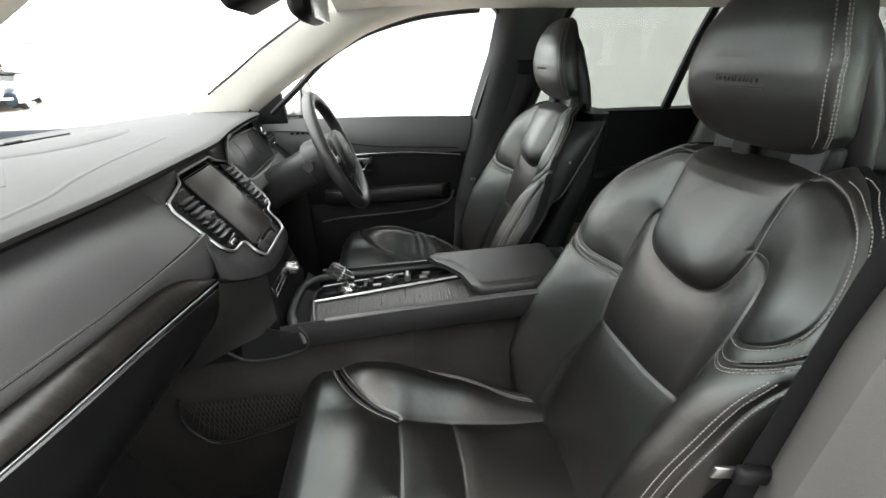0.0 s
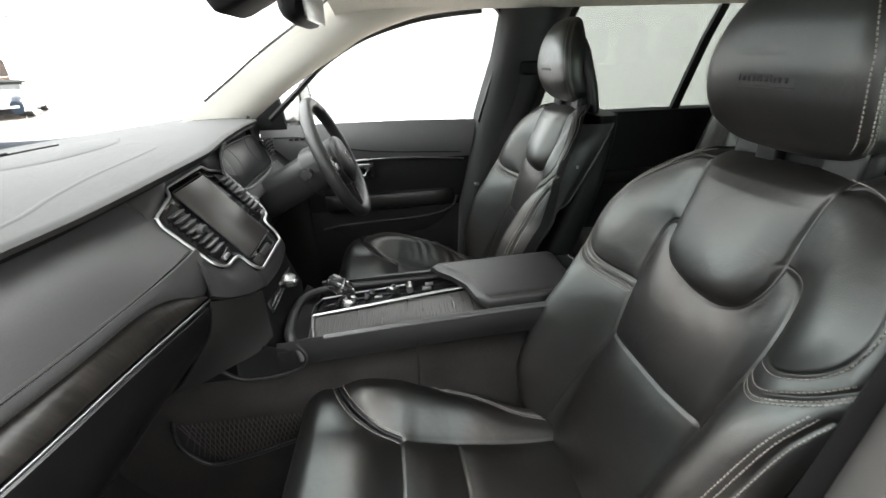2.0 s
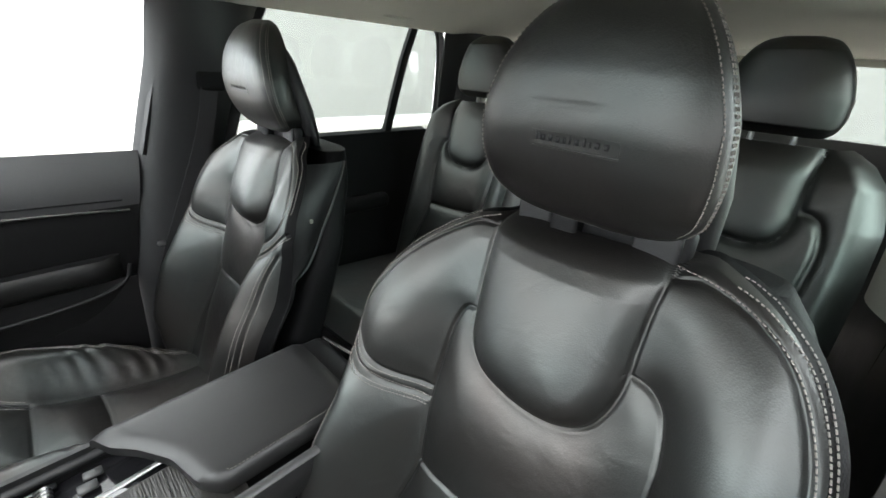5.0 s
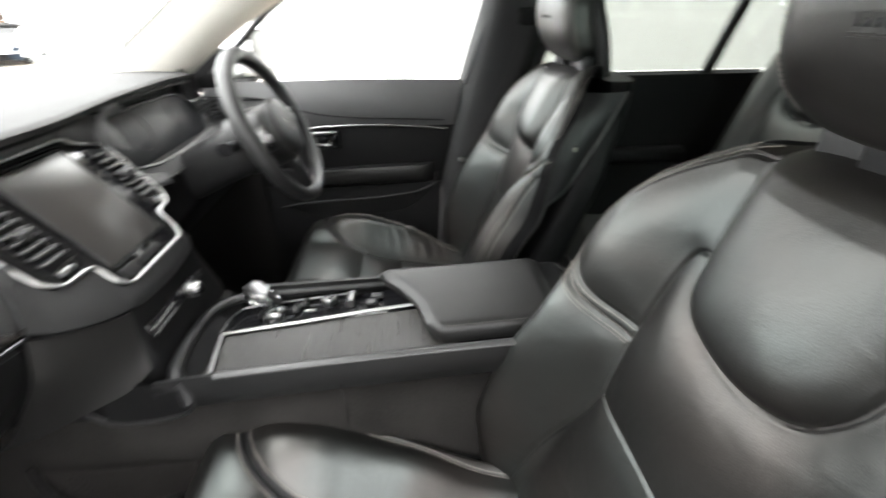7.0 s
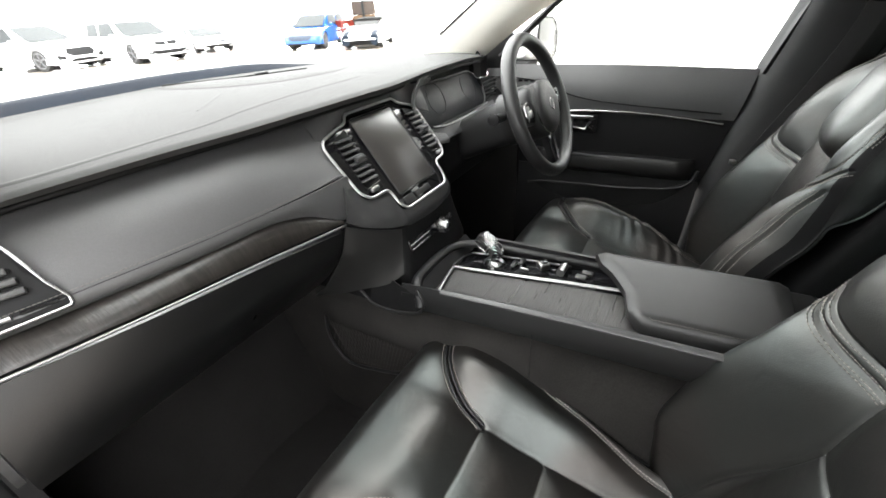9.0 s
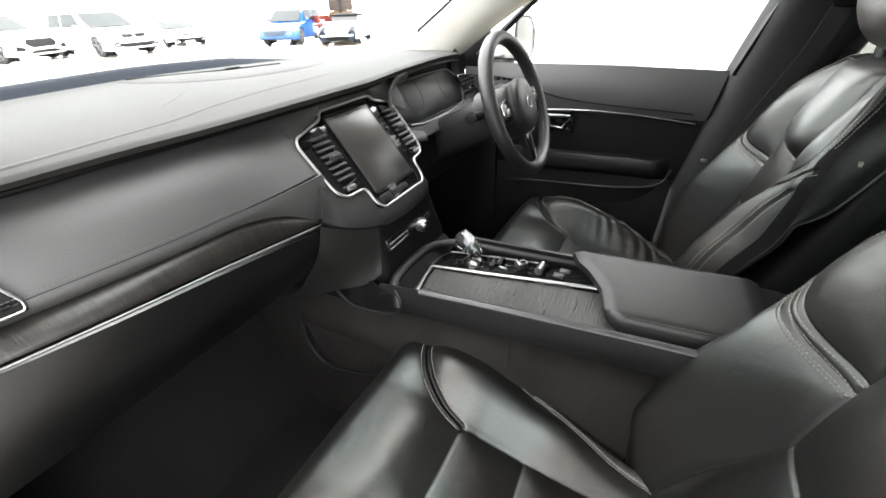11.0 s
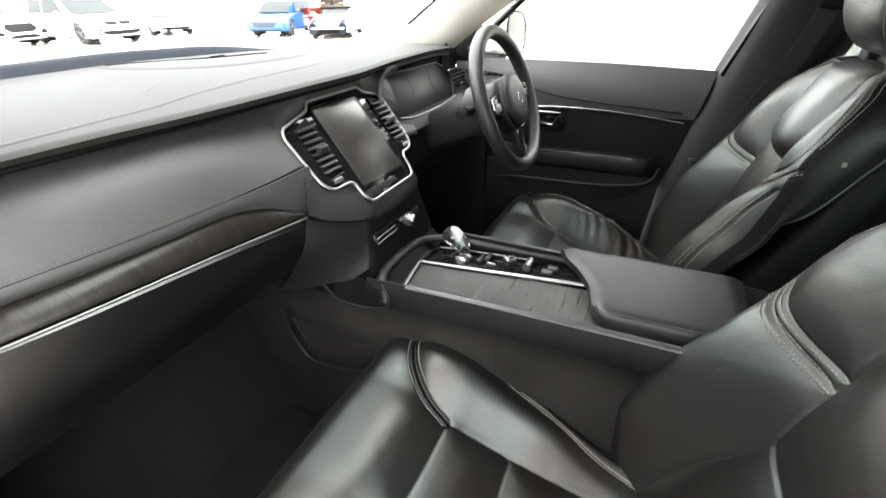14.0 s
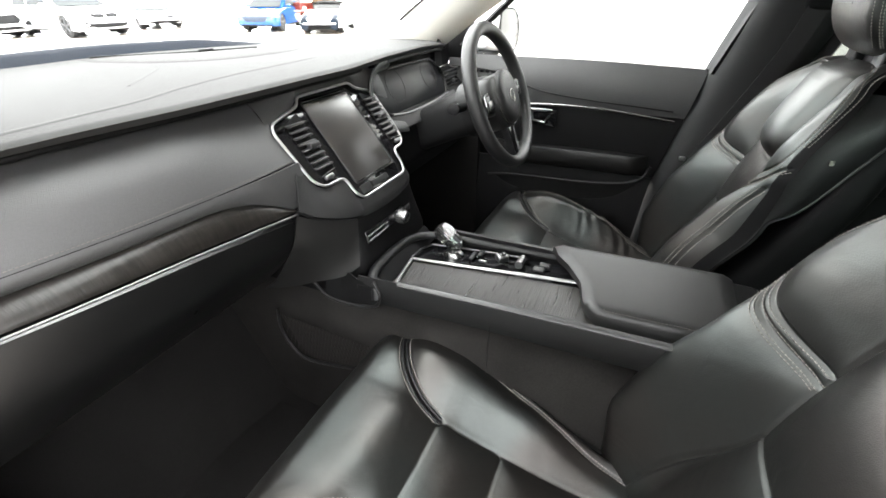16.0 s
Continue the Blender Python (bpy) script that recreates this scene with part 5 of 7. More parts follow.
def build_seat(at, label, folds=0.0, group="front seats"):
    seat = thing("car_seat", label, "car seat", at, group)
    # backrest panels
    nu, nv = 300, 330
    zz = np.linspace(0.28, 0.94, nv)
    uu = np.linspace(-1, 1, nu)
    z = np.repeat(zz[:, None], nu, 1)
    s = uu[None, :] * back_w(np.broadcast_to(uu[None, :], z.shape), z)
    y = back_y(s, z)
    sag = np.clip((z - 0.885) / 0.055, 0, 1) * (0.017 + 0.03 * np.clip(s + 0.05, 0, 0.2)) * (1 - step(np.abs(s), 0.096, 0.135))
    verts = np.stack([s.ravel(), y.ravel(), (z - sag).ravel() - 0.05], 1)
    f = quads(nu, nv)[:, ::-1]
    cs, cz = s.ravel()[f].mean(1), z.ravel()[f].mean(1)
    is_bib = inside(cs, cz, BIB + [(-0.11, 1.1), (0.11, 1.1)])
    mid = LOWER_IN[::-1] + NOTCH_IN[::-1] + NOTCH_OUT + LOWER_OUT
    is_mid = inside(cs, cz, mid) & ~is_bib
    above = cz > np.interp(cs, [p[0] for p in CROSS], [p[1] for p in CROSS])
    wing = np.where(cs < 0, np.interp(-cs, [-p[0] for p in BAND_OUT], [p[1] for p in BAND_OUT]), np.interp(cs, [p[0] for p in BAND_IN], [p[1] for p in BAND_IN]))
    upper = cz > wing
    outer = np.abs(np.repeat(uu[None, :], nv, 0).ravel()[f].mean(1)) > 0.962
    rest = ~is_bib & ~is_mid & ~outer
    groups = (("bib_panel", is_bib), ("centre_panel", is_mid & above), ("lumbar_panel", is_mid & ~above),
              ("shoulder_panel", rest & upper & (cs > 0)), ("shoulder_panel", rest & upper & (cs < 0)),
              ("side_bolster", rest & ~upper & (cs > 0)), ("side_bolster", rest & ~upper & (cs < 0)),
              ("side_panel", ~is_bib & outer & (cs > 0)), ("side_panel", ~is_bib & outer & (cs < 0)))
    shell_rings = []
    for k in range(30):
        zk = 0.24 + 0.668 * k / 29
        trim = 0.004 + 0.016 * float(step(zk, 0.70, 0.80))
        wi, wo = float(glide(zk, *W_IN)) - trim, float(glide(zk, *W_OUT)) - trim
        yb = -0.02 - 0.31 * (zk - 0.37)
        roll = 0.02 * max(0.0, (zk - 0.89) / 0.05) ** 2
        side = float(np.interp(zk, [0.28, 0.45, 0.6, 0.75, 0.9], [0.0, 0.03, 0.02, 0.0, -0.025]))
        ring = []
        for a in range(40):
            ang = 2 * math.pi * a / 40
            c, q = math.cos(ang), math.sin(ang)
            ring.append(((wi if c > 0 else wo) * math.copysign(abs(c) ** 0.45, c), yb - 0.065 - roll + (0.05 + side if q > 0 else 0.06) * math.copysign(abs(q) ** 0.7, q) * (0.85 if q > 0 else 1.0), zk - 0.05))
        shell_rings.append(ring)
    back = part("backrest", loft(shell_rings), FLANK, seat, "black vinyl back shell", True, local=True)
    for name, mask in groups:
        numpy_mesh(name, verts, f[mask], FLANK if name == "side_panel" else LEATHER, back, "matt black vinyl flank" if name == "side_panel" else "", grid_normals(verts, nu, nv, True))
    st = bmesh.new()
    for side, lines in ((1, (SHOULDER_OUT, BAND_OUT, EDGE_OUT)), (-1, (SHOULDER_IN, BAND_IN, EDGE_IN))):
        shoulder, band_line, edge = lines
        for line, d in ((shoulder, 0.0035), (shoulder[7:38], 0.0105), (shoulder[7:38], 0.0140), (band_line, -0.004), (band_line, 0.004), (band_line, -0.0075), (edge, -0.004), (edge, 0.004), (edge, 0.009)):
            run = [(a, b) for a, b in beside(line, -side * d) if back_w(a, b) - abs(a) > 0.002]
            if len(run) > 3:
                stitch_row(back_points(run), (0, 1, 0.3), r=0.0007, into=st)
    part("stitching", st, THREAD, back, "contrast stitching", True, local=True)["kind"] = "stuff"
    # cushion panels
    nu, nv = 170, 200
    yy = np.linspace(-0.12, 0.562, nv)
    yv = np.repeat(yy[:, None], nu, 1)
    sv = np.linspace(-1, 1, nu)[None, :] * cushion_w(yv)
    zv = cushion_z(sv, yv, folds)
    verts = np.stack([sv.ravel(), yv.ravel(), zv.ravel() - 0.05], 1)
    f = quads(nu, nv)
    cs, cy = sv.ravel()[f].mean(1), yv.ravel()[f].mean(1)
    pipe_y = np.interp(np.abs(cs), [0.0, 0.090, 0.0901, 0.104, 0.132, 0.165, 0.205, 0.243, 0.30], [0.341, 0.342, 0.342, 0.385, 0.425, 0.452, 0.470, 0.474, 0.476])
    front = cy > pipe_y
    in_w = np.interp(cy, [-0.12, 0.12, 0.24, 0.342], [0.108, 0.102, 0.098, 0.090])
    mid = (np.abs(cs) < in_w) & ~front
    base = []
    for k, (zk, grow) in enumerate(((0.02, -0.05), (0.03, -0.03), (0.12, -0.018), (0.20, -0.006), (0.245, -0.002))):
        ring = []
        for a in range(48):
            ang = 2 * math.pi * a / 48
            c, q = math.cos(ang), math.sin(ang)
            yk = 0.20 + (0.325 + grow) * math.copysign(abs(q) ** 0.35, q)
            wk = float(cushion_w(yk)) + grow - 0.006
            ring.append((wk * math.copysign(abs(c) ** 0.35, c), yk, zk + 0.04 * (yk - 0.2)))
        base.append(ring)
    cush = part("cushion", loft(base), LEATHER_SIDE, seat, "black seat base with plastic side covers", True, local=True)
    for name, mask in (("thigh_support", front), ("seat_panel", mid & (cy > 0.2235)), ("seat_panel", mid & (cy <= 0.2235)),
                       ("cushion_bolster", ~front & ~mid & (cs > 0)), ("cushion_bolster", ~front & ~mid & (cs < 0))):
        numpy_mesh(name, verts, f[mask], LEATHER, cush, "creased leather bolster" if folds and name == "cushion_bolster" else "", grid_normals(verts, nu, nv, False))
    st = bmesh.new()

    def on_cushion(line):
        a = np.array(line)
        return [(p[0], p[1], q + 0.0012 - 0.05) for p, q in zip(a, cushion_z(a[:, 0], a[:, 1], folds))]

    for sx in (1, -1):
        flip = (lambda L: L) if sx > 0 else mirror
        for line, d in ((PIPE, -0.0105), (PIPE, 0.0105), (OUTER, -0.003), (OUTER, 0.003)):
            stitch_row(on_cushion(flip(beside(line, d))), (0, 0.2, 1), r=0.0009, length=0.004, gap=0.002, into=st)
    part("stitching", st, THREAD, cush, "fine grey stitching", True, local=True)["kind"] = "stuff"
    for side_line in (PIPE, mirror(PIPE)):
        for d in (-0.0045, 0.0045):
            part("piping", tube([(x, y, z + 0.003) for x, y, z in on_cushion(beside(side_line, d))], 0.0032, 8), LEATHER_SIDE, cush, "rolled leather piping", True, local=True)
    for sx in (1, -1):
        part("thigh_tab", block((sx * 0.244, 0.474, 0.362), (0.010, 0.016, 0.026), 0.004), PLASTIC_DK, cush, "small black end tab", True, local=True)
        skirt = sheet(lambda u, v, sx=sx: (sx * (float(cushion_w(-0.1 + 0.60 * u)) - 0.004 * v), -0.1 + 0.60 * u, (0.245 + 0.085 * u * (1 - 0.3 * u)) * (1 - v) + 0.06 * v), 24, 6)
        part("side_cover", thicken(skirt, 0.006), PLASTIC, cush, "black plastic side cover", True, local=True)
    for sx in (1, -1):
        part("seat_rail", block((sx * 0.17, 0.16, 0.012), (0.045, 0.52, 0.024), 0.006), PLASTIC_DK, seat, "black seat rail", True, local=True)
    front_headrest(seat, -0.003)
    if folds:
        pipe_z = [0.455, 0.515, 0.550, 0.593, 0.619, 0.647, 0.695, 0.727, 0.755, 0.800, 0.845]
        pipe_x = lerp(pipe_z, [-0.262, -0.266, -0.268, -0.269, -0.268, -0.262, -0.253, -0.250, -0.246, -0.238, -0.222])
        pipe_y = lerp(pipe_z, [0.010, -0.022, -0.046, -0.071, -0.098, -0.140, -0.174, -0.191, -0.208, -0.234, -0.262])

        def edge_back(z):
            w = 0.985 * float(glide(z + 0.05, *W_OUT))
            return w, float(back_y(np.array([-w]), np.array([z + 0.05]))[0]) - 0.004

        def pipe_back(z):
            return min(pipe_y(z), edge_back(z)[1] - 0.014)

        def flank(u, v):
            z = 0.455 + 0.390 * u
            w, y = edge_back(z)
            a, b = Vector((-w + 0.004, y, z)), Vector((pipe_x(z), pipe_back(z), z))
            p = a.lerp(b, v)
            return (p.x - 0.008 * math.sin(math.pi * v), p.y, p.z)
        part("flank_panel", thicken(sheet(flank, 30, 8), 0.003), LEATHER_SIDE, back, "black leather flank panel", True, local=True)
        part("flank_piping", tube([(pipe_x(z) - 0.001, pipe_back(z), z) for z in np.linspace(0.455, 0.845, 50)], 0.0024, 8), LEATHER, back, "rolled piping along the flank", True, local=True)
        part("side_tag", block((-0.263, -0.156, 0.744), (0.006, 0.006, 0.008), 0.001), LAMP_WHITE, back, "small pale fabric tag", True, local=True)
    return seat


build_seat((-0.375, 0, 0.05), "black leather front passenger seat with pale contrast stitching", 0.0)
build_seat((0.420, -0.006, 0.038), "black leather driver seat with creased cushion bolster", 0.0042)

# ---------------------------------------------------------------- driver door
door = thing("door_1", "black driver door with leather panel, chrome strip and open-topped pocket", "car door", (0.78, 0.3, 0.1), "", "structure")
SILL_Z = lerp([-0.1, 0.0, 0.35, 0.8], [0.822, 0.824, 0.831, 0.830])


def door_back(z):
    return float(np.interp(z, [0.10, 0.27, 0.48, 0.67, 0.83], [0.095, 0.085, 0.072, 0.030, -0.002]))


def door_upper(u, v):
    z = 0.70 + (0.832 - 0.70) * v
    y = door_back(z) + (0.80 - door_back(z)) * u
    z += (SILL_Z(y) - 0.832) * v
    return (0.762 - 0.014 * math.sin(math.pi * v) + 0.012 * v, y, z)


part("upper_panel", thicken(sheet(door_upper, 50, 14), 0.02), DASH_FACE, door, "soft black upper door panel")


def door_middle(u, v):
    z = 0.48 + 0.225 * v
    y = door_back(z) + (0.80 - door_back(z)) * u
    return (0.765 - 0.004 * math.sin(math.pi * v), y, z)


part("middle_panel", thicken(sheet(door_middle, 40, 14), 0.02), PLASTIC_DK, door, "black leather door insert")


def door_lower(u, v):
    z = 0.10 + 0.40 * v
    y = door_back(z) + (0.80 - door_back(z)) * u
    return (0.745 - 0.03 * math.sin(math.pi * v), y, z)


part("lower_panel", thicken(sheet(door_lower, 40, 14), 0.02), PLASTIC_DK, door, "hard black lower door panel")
chrome_line = curve([(0.736, 0.60, 0.665), (0.734, 0.513, 0.694), (0.733, 0.38, 0.703), (0.733, 0.249, 0.702), (0.735, 0.13, 0.693), (0.738, 0.048, 0.684)], 40)
part("chrome_strip", tube(chrome_line, 0.0032, 8, flat=1.3), CHROME, door, "thin chrome strip")
arm_rings = []
for y in np.linspace(0.60, 0.095, 24):
    e = min(1.0, (y - 0.085) / 0.05, (0.62 - y) / 0.05)
    w = 0.055 * max(0.2, e) ** 0.5
    zt = 0.566 + 0.004 * math.sin(9 * y)
    arm_rings.append([(0.76, y, zt - 0.004), (0.76 - 0.5 * w, y, zt + 0.002), (0.76 - 0.9 * w, y, zt), (0.76 - w, y, zt - 0.010), (0.76 - w, y, zt - 0.045), (0.76 - 0.8 * w, y, zt - 0.062), (0.76, y, zt - 0.07)])
part("armrest", loft(arm_rings), ARMREST, door, "padded black armrest")


part("armrest_pull", block((0.712, 0.40, 0.552), (0.012, 0.22, 0.020), 0.006), PLASTIC_DK, door)
crease = curve([(0.752, 0.80, 0.800), (0.750, 0.66, 0.796), (0.750, 0.58, 0.780), (0.748, 0.50, 0.752), (0.746, 0.42, 0.737), (0.746, 0.30, 0.727), (0.748, 0.16, 0.720), (0.752, 0.06, 0.714)], 50)
part("panel_groove", tube([(p.x - 0.020, p.y, p.z) for p in crease], 0.0022, 6), PLASTIC_DK, door, "groove across the upper panel")
part("window_ledge", tube([(0.768, y, SILL_Z(y) + 0.001) for y in np.linspace(0.0, 0.80, 20)], 0.007, 8, flat=0.8), PLASTIC_DK, door)
handle_cup = sheet(lambda u, v: (0.736 - 0.006 * math.sin(math.pi * u) * math.sin(math.pi * v), 0.515 - 0.115 * u, 0.690 - 0.060 * v), 14, 10)
cup = part("handle_cup", thicken(handle_cup, 0.003), GLOSS, door, "dark recess behind the door handle")
part("door_handle", loft([[(0.722 + 0.004 * math.cos(t), y, z + h * math.sin(t)) for t in np.linspace(0, 2 * math.pi, 10, endpoint=False)] for y, z, h in ((0.512, 0.682, 0.003), (0.49, 0.682, 0.007), (0.44, 0.684, 0.006), (0.412, 0.686, 0.002))]), CHROME, cup, "chrome door release lever")
part("handle_stem", tube([(0.723, 0.482, 0.680), (0.726, 0.476, 0.648), (0.726, 0.436, 0.643), (0.724, 0.420, 0.668)], 0.0035, 8), CHROME, cup)
for k in range(4):
    part("memory_key", block((0.732, 0.690 - 0.020 * k, 0.790), (0.006, 0.014, 0.008), 0.0015, 1), PLASTIC_DK, door)
pocket = curve([(0.715, 0.62, 0.435), (0.708, 0.54, 0.450), (0.702, 0.42, 0.459), (0.700, 0.29, 0.466), (0.702, 0.16, 0.481), (0.710, 0.100, 0.503), (0.718, 0.080, 0.545)], 50)
part("pocket_edge", tube([(p.x - 0.004, p.y, p.z) for p in pocket], 0.0045, 8), PLASTIC, door, "raised edge of the door pocket")
part("pocket_wall", thicken(sheet(lambda u, v: (0.704 + 0.024 * v + 0.02 * (2 * u - 1) ** 4, 0.62 - 0.51 * u, float(np.interp(0.62 - 0.51 * u, [0.080, 0.100, 0.16, 0.29, 0.42, 0.54, 0.62], [0.54, 0.500, 0.478, 0.463, 0.456, 0.447, 0.433])) - 0.26 * v), 30, 8), 0.006), PLASTIC, door, "black door pocket")
# black window frame of the front door
def band(points, x0, x1, wide, material, name, parent, label=""):
    """A flat frame band that follows a line of (y, z)."""
    p = [Vector((0, y, z)) for y, z in points]
    rows = []
    for i, q in enumerate(p):
        d = (p[min(i + 1, len(p) - 1)] - p[max(i - 1, 0)]).normalized()
        nrm = Vector((0, -d.z, d.y))
        rows.append((q, nrm))
    def pt(u, v):
        i = min(len(rows) - 1, int(round(u * (len(rows) - 1))))
        q, nrm = rows[i]
        w = q + nrm * wide * v
        return (x0 + (x1 - x0) * v, w.y, w.z)
    return part(name, thicken(sheet(pt, len(rows), 4), 0.012), material, parent, label)


rear_edge = [(q.x, q.y) for q in curve([(0.0, 0.826, 0), (-0.030, 0.92, 0), (-0.062, 1.02, 0), (-0.080, 1.10, 0), (-0.083, 1.155, 0), (-0.070, 1.188, 0), (-0.035, 1.203, 0), (0.03, 1.203, 0)], 40)]
band(rear_edge, 0.742, 0.760, 0.030, PLASTIC, "window_frame", door, "black window frame")
front_edge = [(q.x, q.y) for q in curve([(y, z, 0) for y, z in WIN_LINE], 40)]
band(front_edge, 0.748, 0.760, 0.012, RUBBER, "window_seal", door)
sail = prism([(0.700, 0.812), (0.900, 0.812), (0.862, 0.862), (0.775, 0.935), (0.735, 0.950), (0.712, 0.930)], 0.022, lambda a, b, c: (0.772 - c, a, b), 0.003)
part("mirror_sail", sail, PLASTIC_DK, door, "black corner piece")


def side_glass(points, x, material, name, parent):
    ob = part(name, prism(points, 0.004, lambda a, b, c: (x + c, a, b), 0), material, parent, "", False)
    ob.visible_shadow = material is not GLASS
    return ob


side_glass([(0.80, 0.815)] + WIN_LINE + [(-0.06, 1.20), (-0.09, 1.16), (-0.085, 1.08), (-0.01, 0.815)], 0.772, GLASS, "window_pane", door)

# outside mirror
wing = thing("wing_mirror", "white door mirror with clear glass outside the driver window", "mirror", (0.92, 0.72, 0.80))
rings = []
for x, k in ((0.83, 0.55), (0.86, 0.85), (0.93, 1.0), (1.03, 0.97), (1.08, 0.75), (1.098, 0.4)):
    rings.append([(x, 0.715 + 0.055 * k * math.cos(t), 0.892 + 0.080 * k * math.copysign(abs(math.sin(t)) ** 0.7, math.sin(t))) for t in np.linspace(0, 2 * math.pi, 24, endpoint=False)])
WHITE = mat("white_gloss_paint", (0.78, 0.78, 0.78), 0.18, coat=0.5, mottle=0.03)
part("housing", loft(rings), WHITE, wing)
gl = rounded([(0.865, 0.828), (1.035, 0.815), (1.095, 0.845), (1.092, 0.915), (1.035, 0.965), (0.87, 0.972)], 0.035)
part("mirror_glass", prism(gl, 0.006, lambda a, b, c: (a, 0.664 - c, b), 0.001), CHROME, wing, "mirror glass")
part("glass_edge", tube([(a, 0.660, b) for a, b in gl], 0.0034, 6, closed=True, up=(0, 1, 0)), PLASTIC_DK, wing, "dark gap round the mirror glass")
part("foot", block((0.845, 0.715, 0.826), (0.16, 0.08, 0.028), 0.010), PLASTIC_DK, wing, "black mirror foot")

# rear door on the driver's side
def rear_door(u, v):
    z = 0.12 + 0.712 * v
    y = -0.18 - 0.86 * u
    return (0.775 - 0.02 * math.sin(math.pi * v) - 0.015 * math.sin(math.pi * min(1.0, v * 2.2)), y, z)


rdoor = structure("door_2", thicken(sheet(rear_door, 30, 24), 0.02), PLASTIC_DK, "black rear door panel behind the driver seat", "car door")
part("chrome_strip", tube([(0.752, -0.30 - 0.66 * k / 20, 0.706 - 0.03 * (k / 20) ** 2) for k in range(21)], 0.0016, 6), ALU, rdoor, "thin metal strip")
part("armrest", block((0.735, -0.56, 0.575), (0.06, 0.46, 0.06), 0.02, 3), PLASTIC_DK, rdoor)
part("window_divider", loft([[(0.755, y - 0.016, z), (0.755, y + 0.016, z), (0.772, y + 0.016, z), (0.772, y - 0.016, z)] for y, z in ((-0.810, 0.826), (-0.850, 0.96), (-0.892, 1.09), (-0.948, 1.225))]), PLASTIC_DK, rdoor, "black window divider bar")
side_glass([(-0.21, 0.815), (-0.81, 0.815), (-0.945, 1.228), (-0.36, 1.228)], 0.768, TINTED, "window_pane", rdoor)
side_glass([(-0.815, 0.815), (-1.05, 0.815), (-1.07, 1.220), (-0.950, 1.228)], 0.768, TINTED, "window_pane", rdoor)
band([(q.x, q.y) for q in curve([(-1.020, 0.828, 0), (-1.040, 0.93, 0), (-1.046, 1.08, 0), (-1.042, 1.165, 0), (-1.022, 1.200, 0), (-0.985, 1.212, 0)], 30)], 0.748, 0.765, 0.045, PLASTIC_DK, "window_frame", rdoor)
band([(-1.0, 0.834), (-0.6, 0.833), (-0.2, 0.832)], 0.752, 0.765, 0.010, PLASTIC_DK, "window_ledge", rdoor)
band([(-0.24, 0.832), (-0.30, 1.0), (-0.362, 1.17), (-0.385, 1.212)], 0.748, 0.765, -0.03, PLASTIC_DK, "window_frame", rdoor)
for y in (-0.62, -0.666):
    part("coat_hook", block((0.700, y, 1.208), (0.012, 0.014, 0.016), 0.003), PLASTIC_DK, rdoor)
ldoor = structure("door_3", thicken(sheet(lambda u, v: (-rear_door(u, v)[0], rear_door(u, v)[1], rear_door(u, v)[2]), 30, 24), 0.02), PLASTIC_DK, "black rear door panel behind the passenger seat", "car door")
side_glass([(-0.25, 0.815), (-1.03, 0.815), (-1.06, 1.205), (-0.36, 1.215)], -0.772, TINT_GREEN, "window_pane", ldoor)
part("window_frame", loft([[(-0.745, y - 0.04, z), (-0.745, y + 0.02, z), (-0.768, y + 0.02, z), (-0.768, y - 0.04, z)] for y, z in ((-1.02, 0.82), (-1.03, 1.0), (-1.05, 1.21))]), PLASTIC_DK, ldoor)
# C pillar, quarter panel and tailgate
def c_pillar(side):
    def pt(u, v):
        z = 0.62 + 0.60 * v
        y0 = -1.035 - 0.03 * v
        y1 = -1.33 + 0.0 * v
        y = y0 + (y1 - y0) * u
        return (side * (0.752 - 0.05 * math.sin(math.pi * u) - 0.03 * v), y, z)
    return thicken(sheet(pt, 14, 20), 0.02)


structure("trim_c_pillar_right", c_pillar(1), PLASTIC, "black trim of the pillar behind the rear door", "pillar trim")
structure("trim_c_pillar_left", c_pillar(-1), PILLAR, "pale beige trim of the rear pillar", "pillar trim")
for side in (1, -1):
    q = sheet(lambda u, v, side=side: (side * (0.755 - 0.03 * u), -1.03 - 1.22 * u, 0.05 + 0.80 * v), 20, 12)
    structure("wall_rear_quarter", thicken(q, 0.02), PLASTIC_DK, "side lining of the luggage space", "lining")
    d = loft([[(side * 0.70, y - 0.10, z), (side * 0.70, y + 0.10, z), (side * 0.755, y + 0.10, z), (side * 0.755, y - 0.10, z)] for y, z in ((-2.16, 0.83), (-2.10, 1.0), (-2.02, 1.235))])
    structure("trim_d_pillar", d, LINER, "pale beige rear pillar trim", "pillar trim", False)
    pn = structure("window_rear_quarter", prism([(-1.32, 0.84), (-2.14, 0.84), (-2.04, 1.19), (-1.32, 1.21)], 0.004, lambda a, b, c, side=side: (side * 0.757, a, b) if c == 0 else (side * 0.761, a, b), 0), TINTED, "tinted rear quarter glass", "window", False)
tail = sheet(lambda u, v: (-0.72 + 1.44 * u, -2.27 + 0.0 * v, 0.05 + 0.84 * v), 12, 12)
structure("wall_tailgate", thicken(tail, 0.03), SILL, "grey lining of the tailgate", "tailgate")
header = sheet(lambda u, v: (-0.72 + 1.44 * u, -2.26 + 0.10 * v, 1.19 + 0.06 * v), 12, 5)
structure("trim_tailgate_header", thicken(header, 0.02), LINER, "pale beige trim above the rear window", "trim")
tg = structure("window_tailgate", prism([(-0.70, 0.88), (0.70, 0.88), (0.62, 1.22), (-0.62, 1.22)], 0.004, lambda a, b, c: (a, -2.27 + 0.2 * (b - 0.88) + c, b), 0), TINTED, "tinted rear window", "window", False)
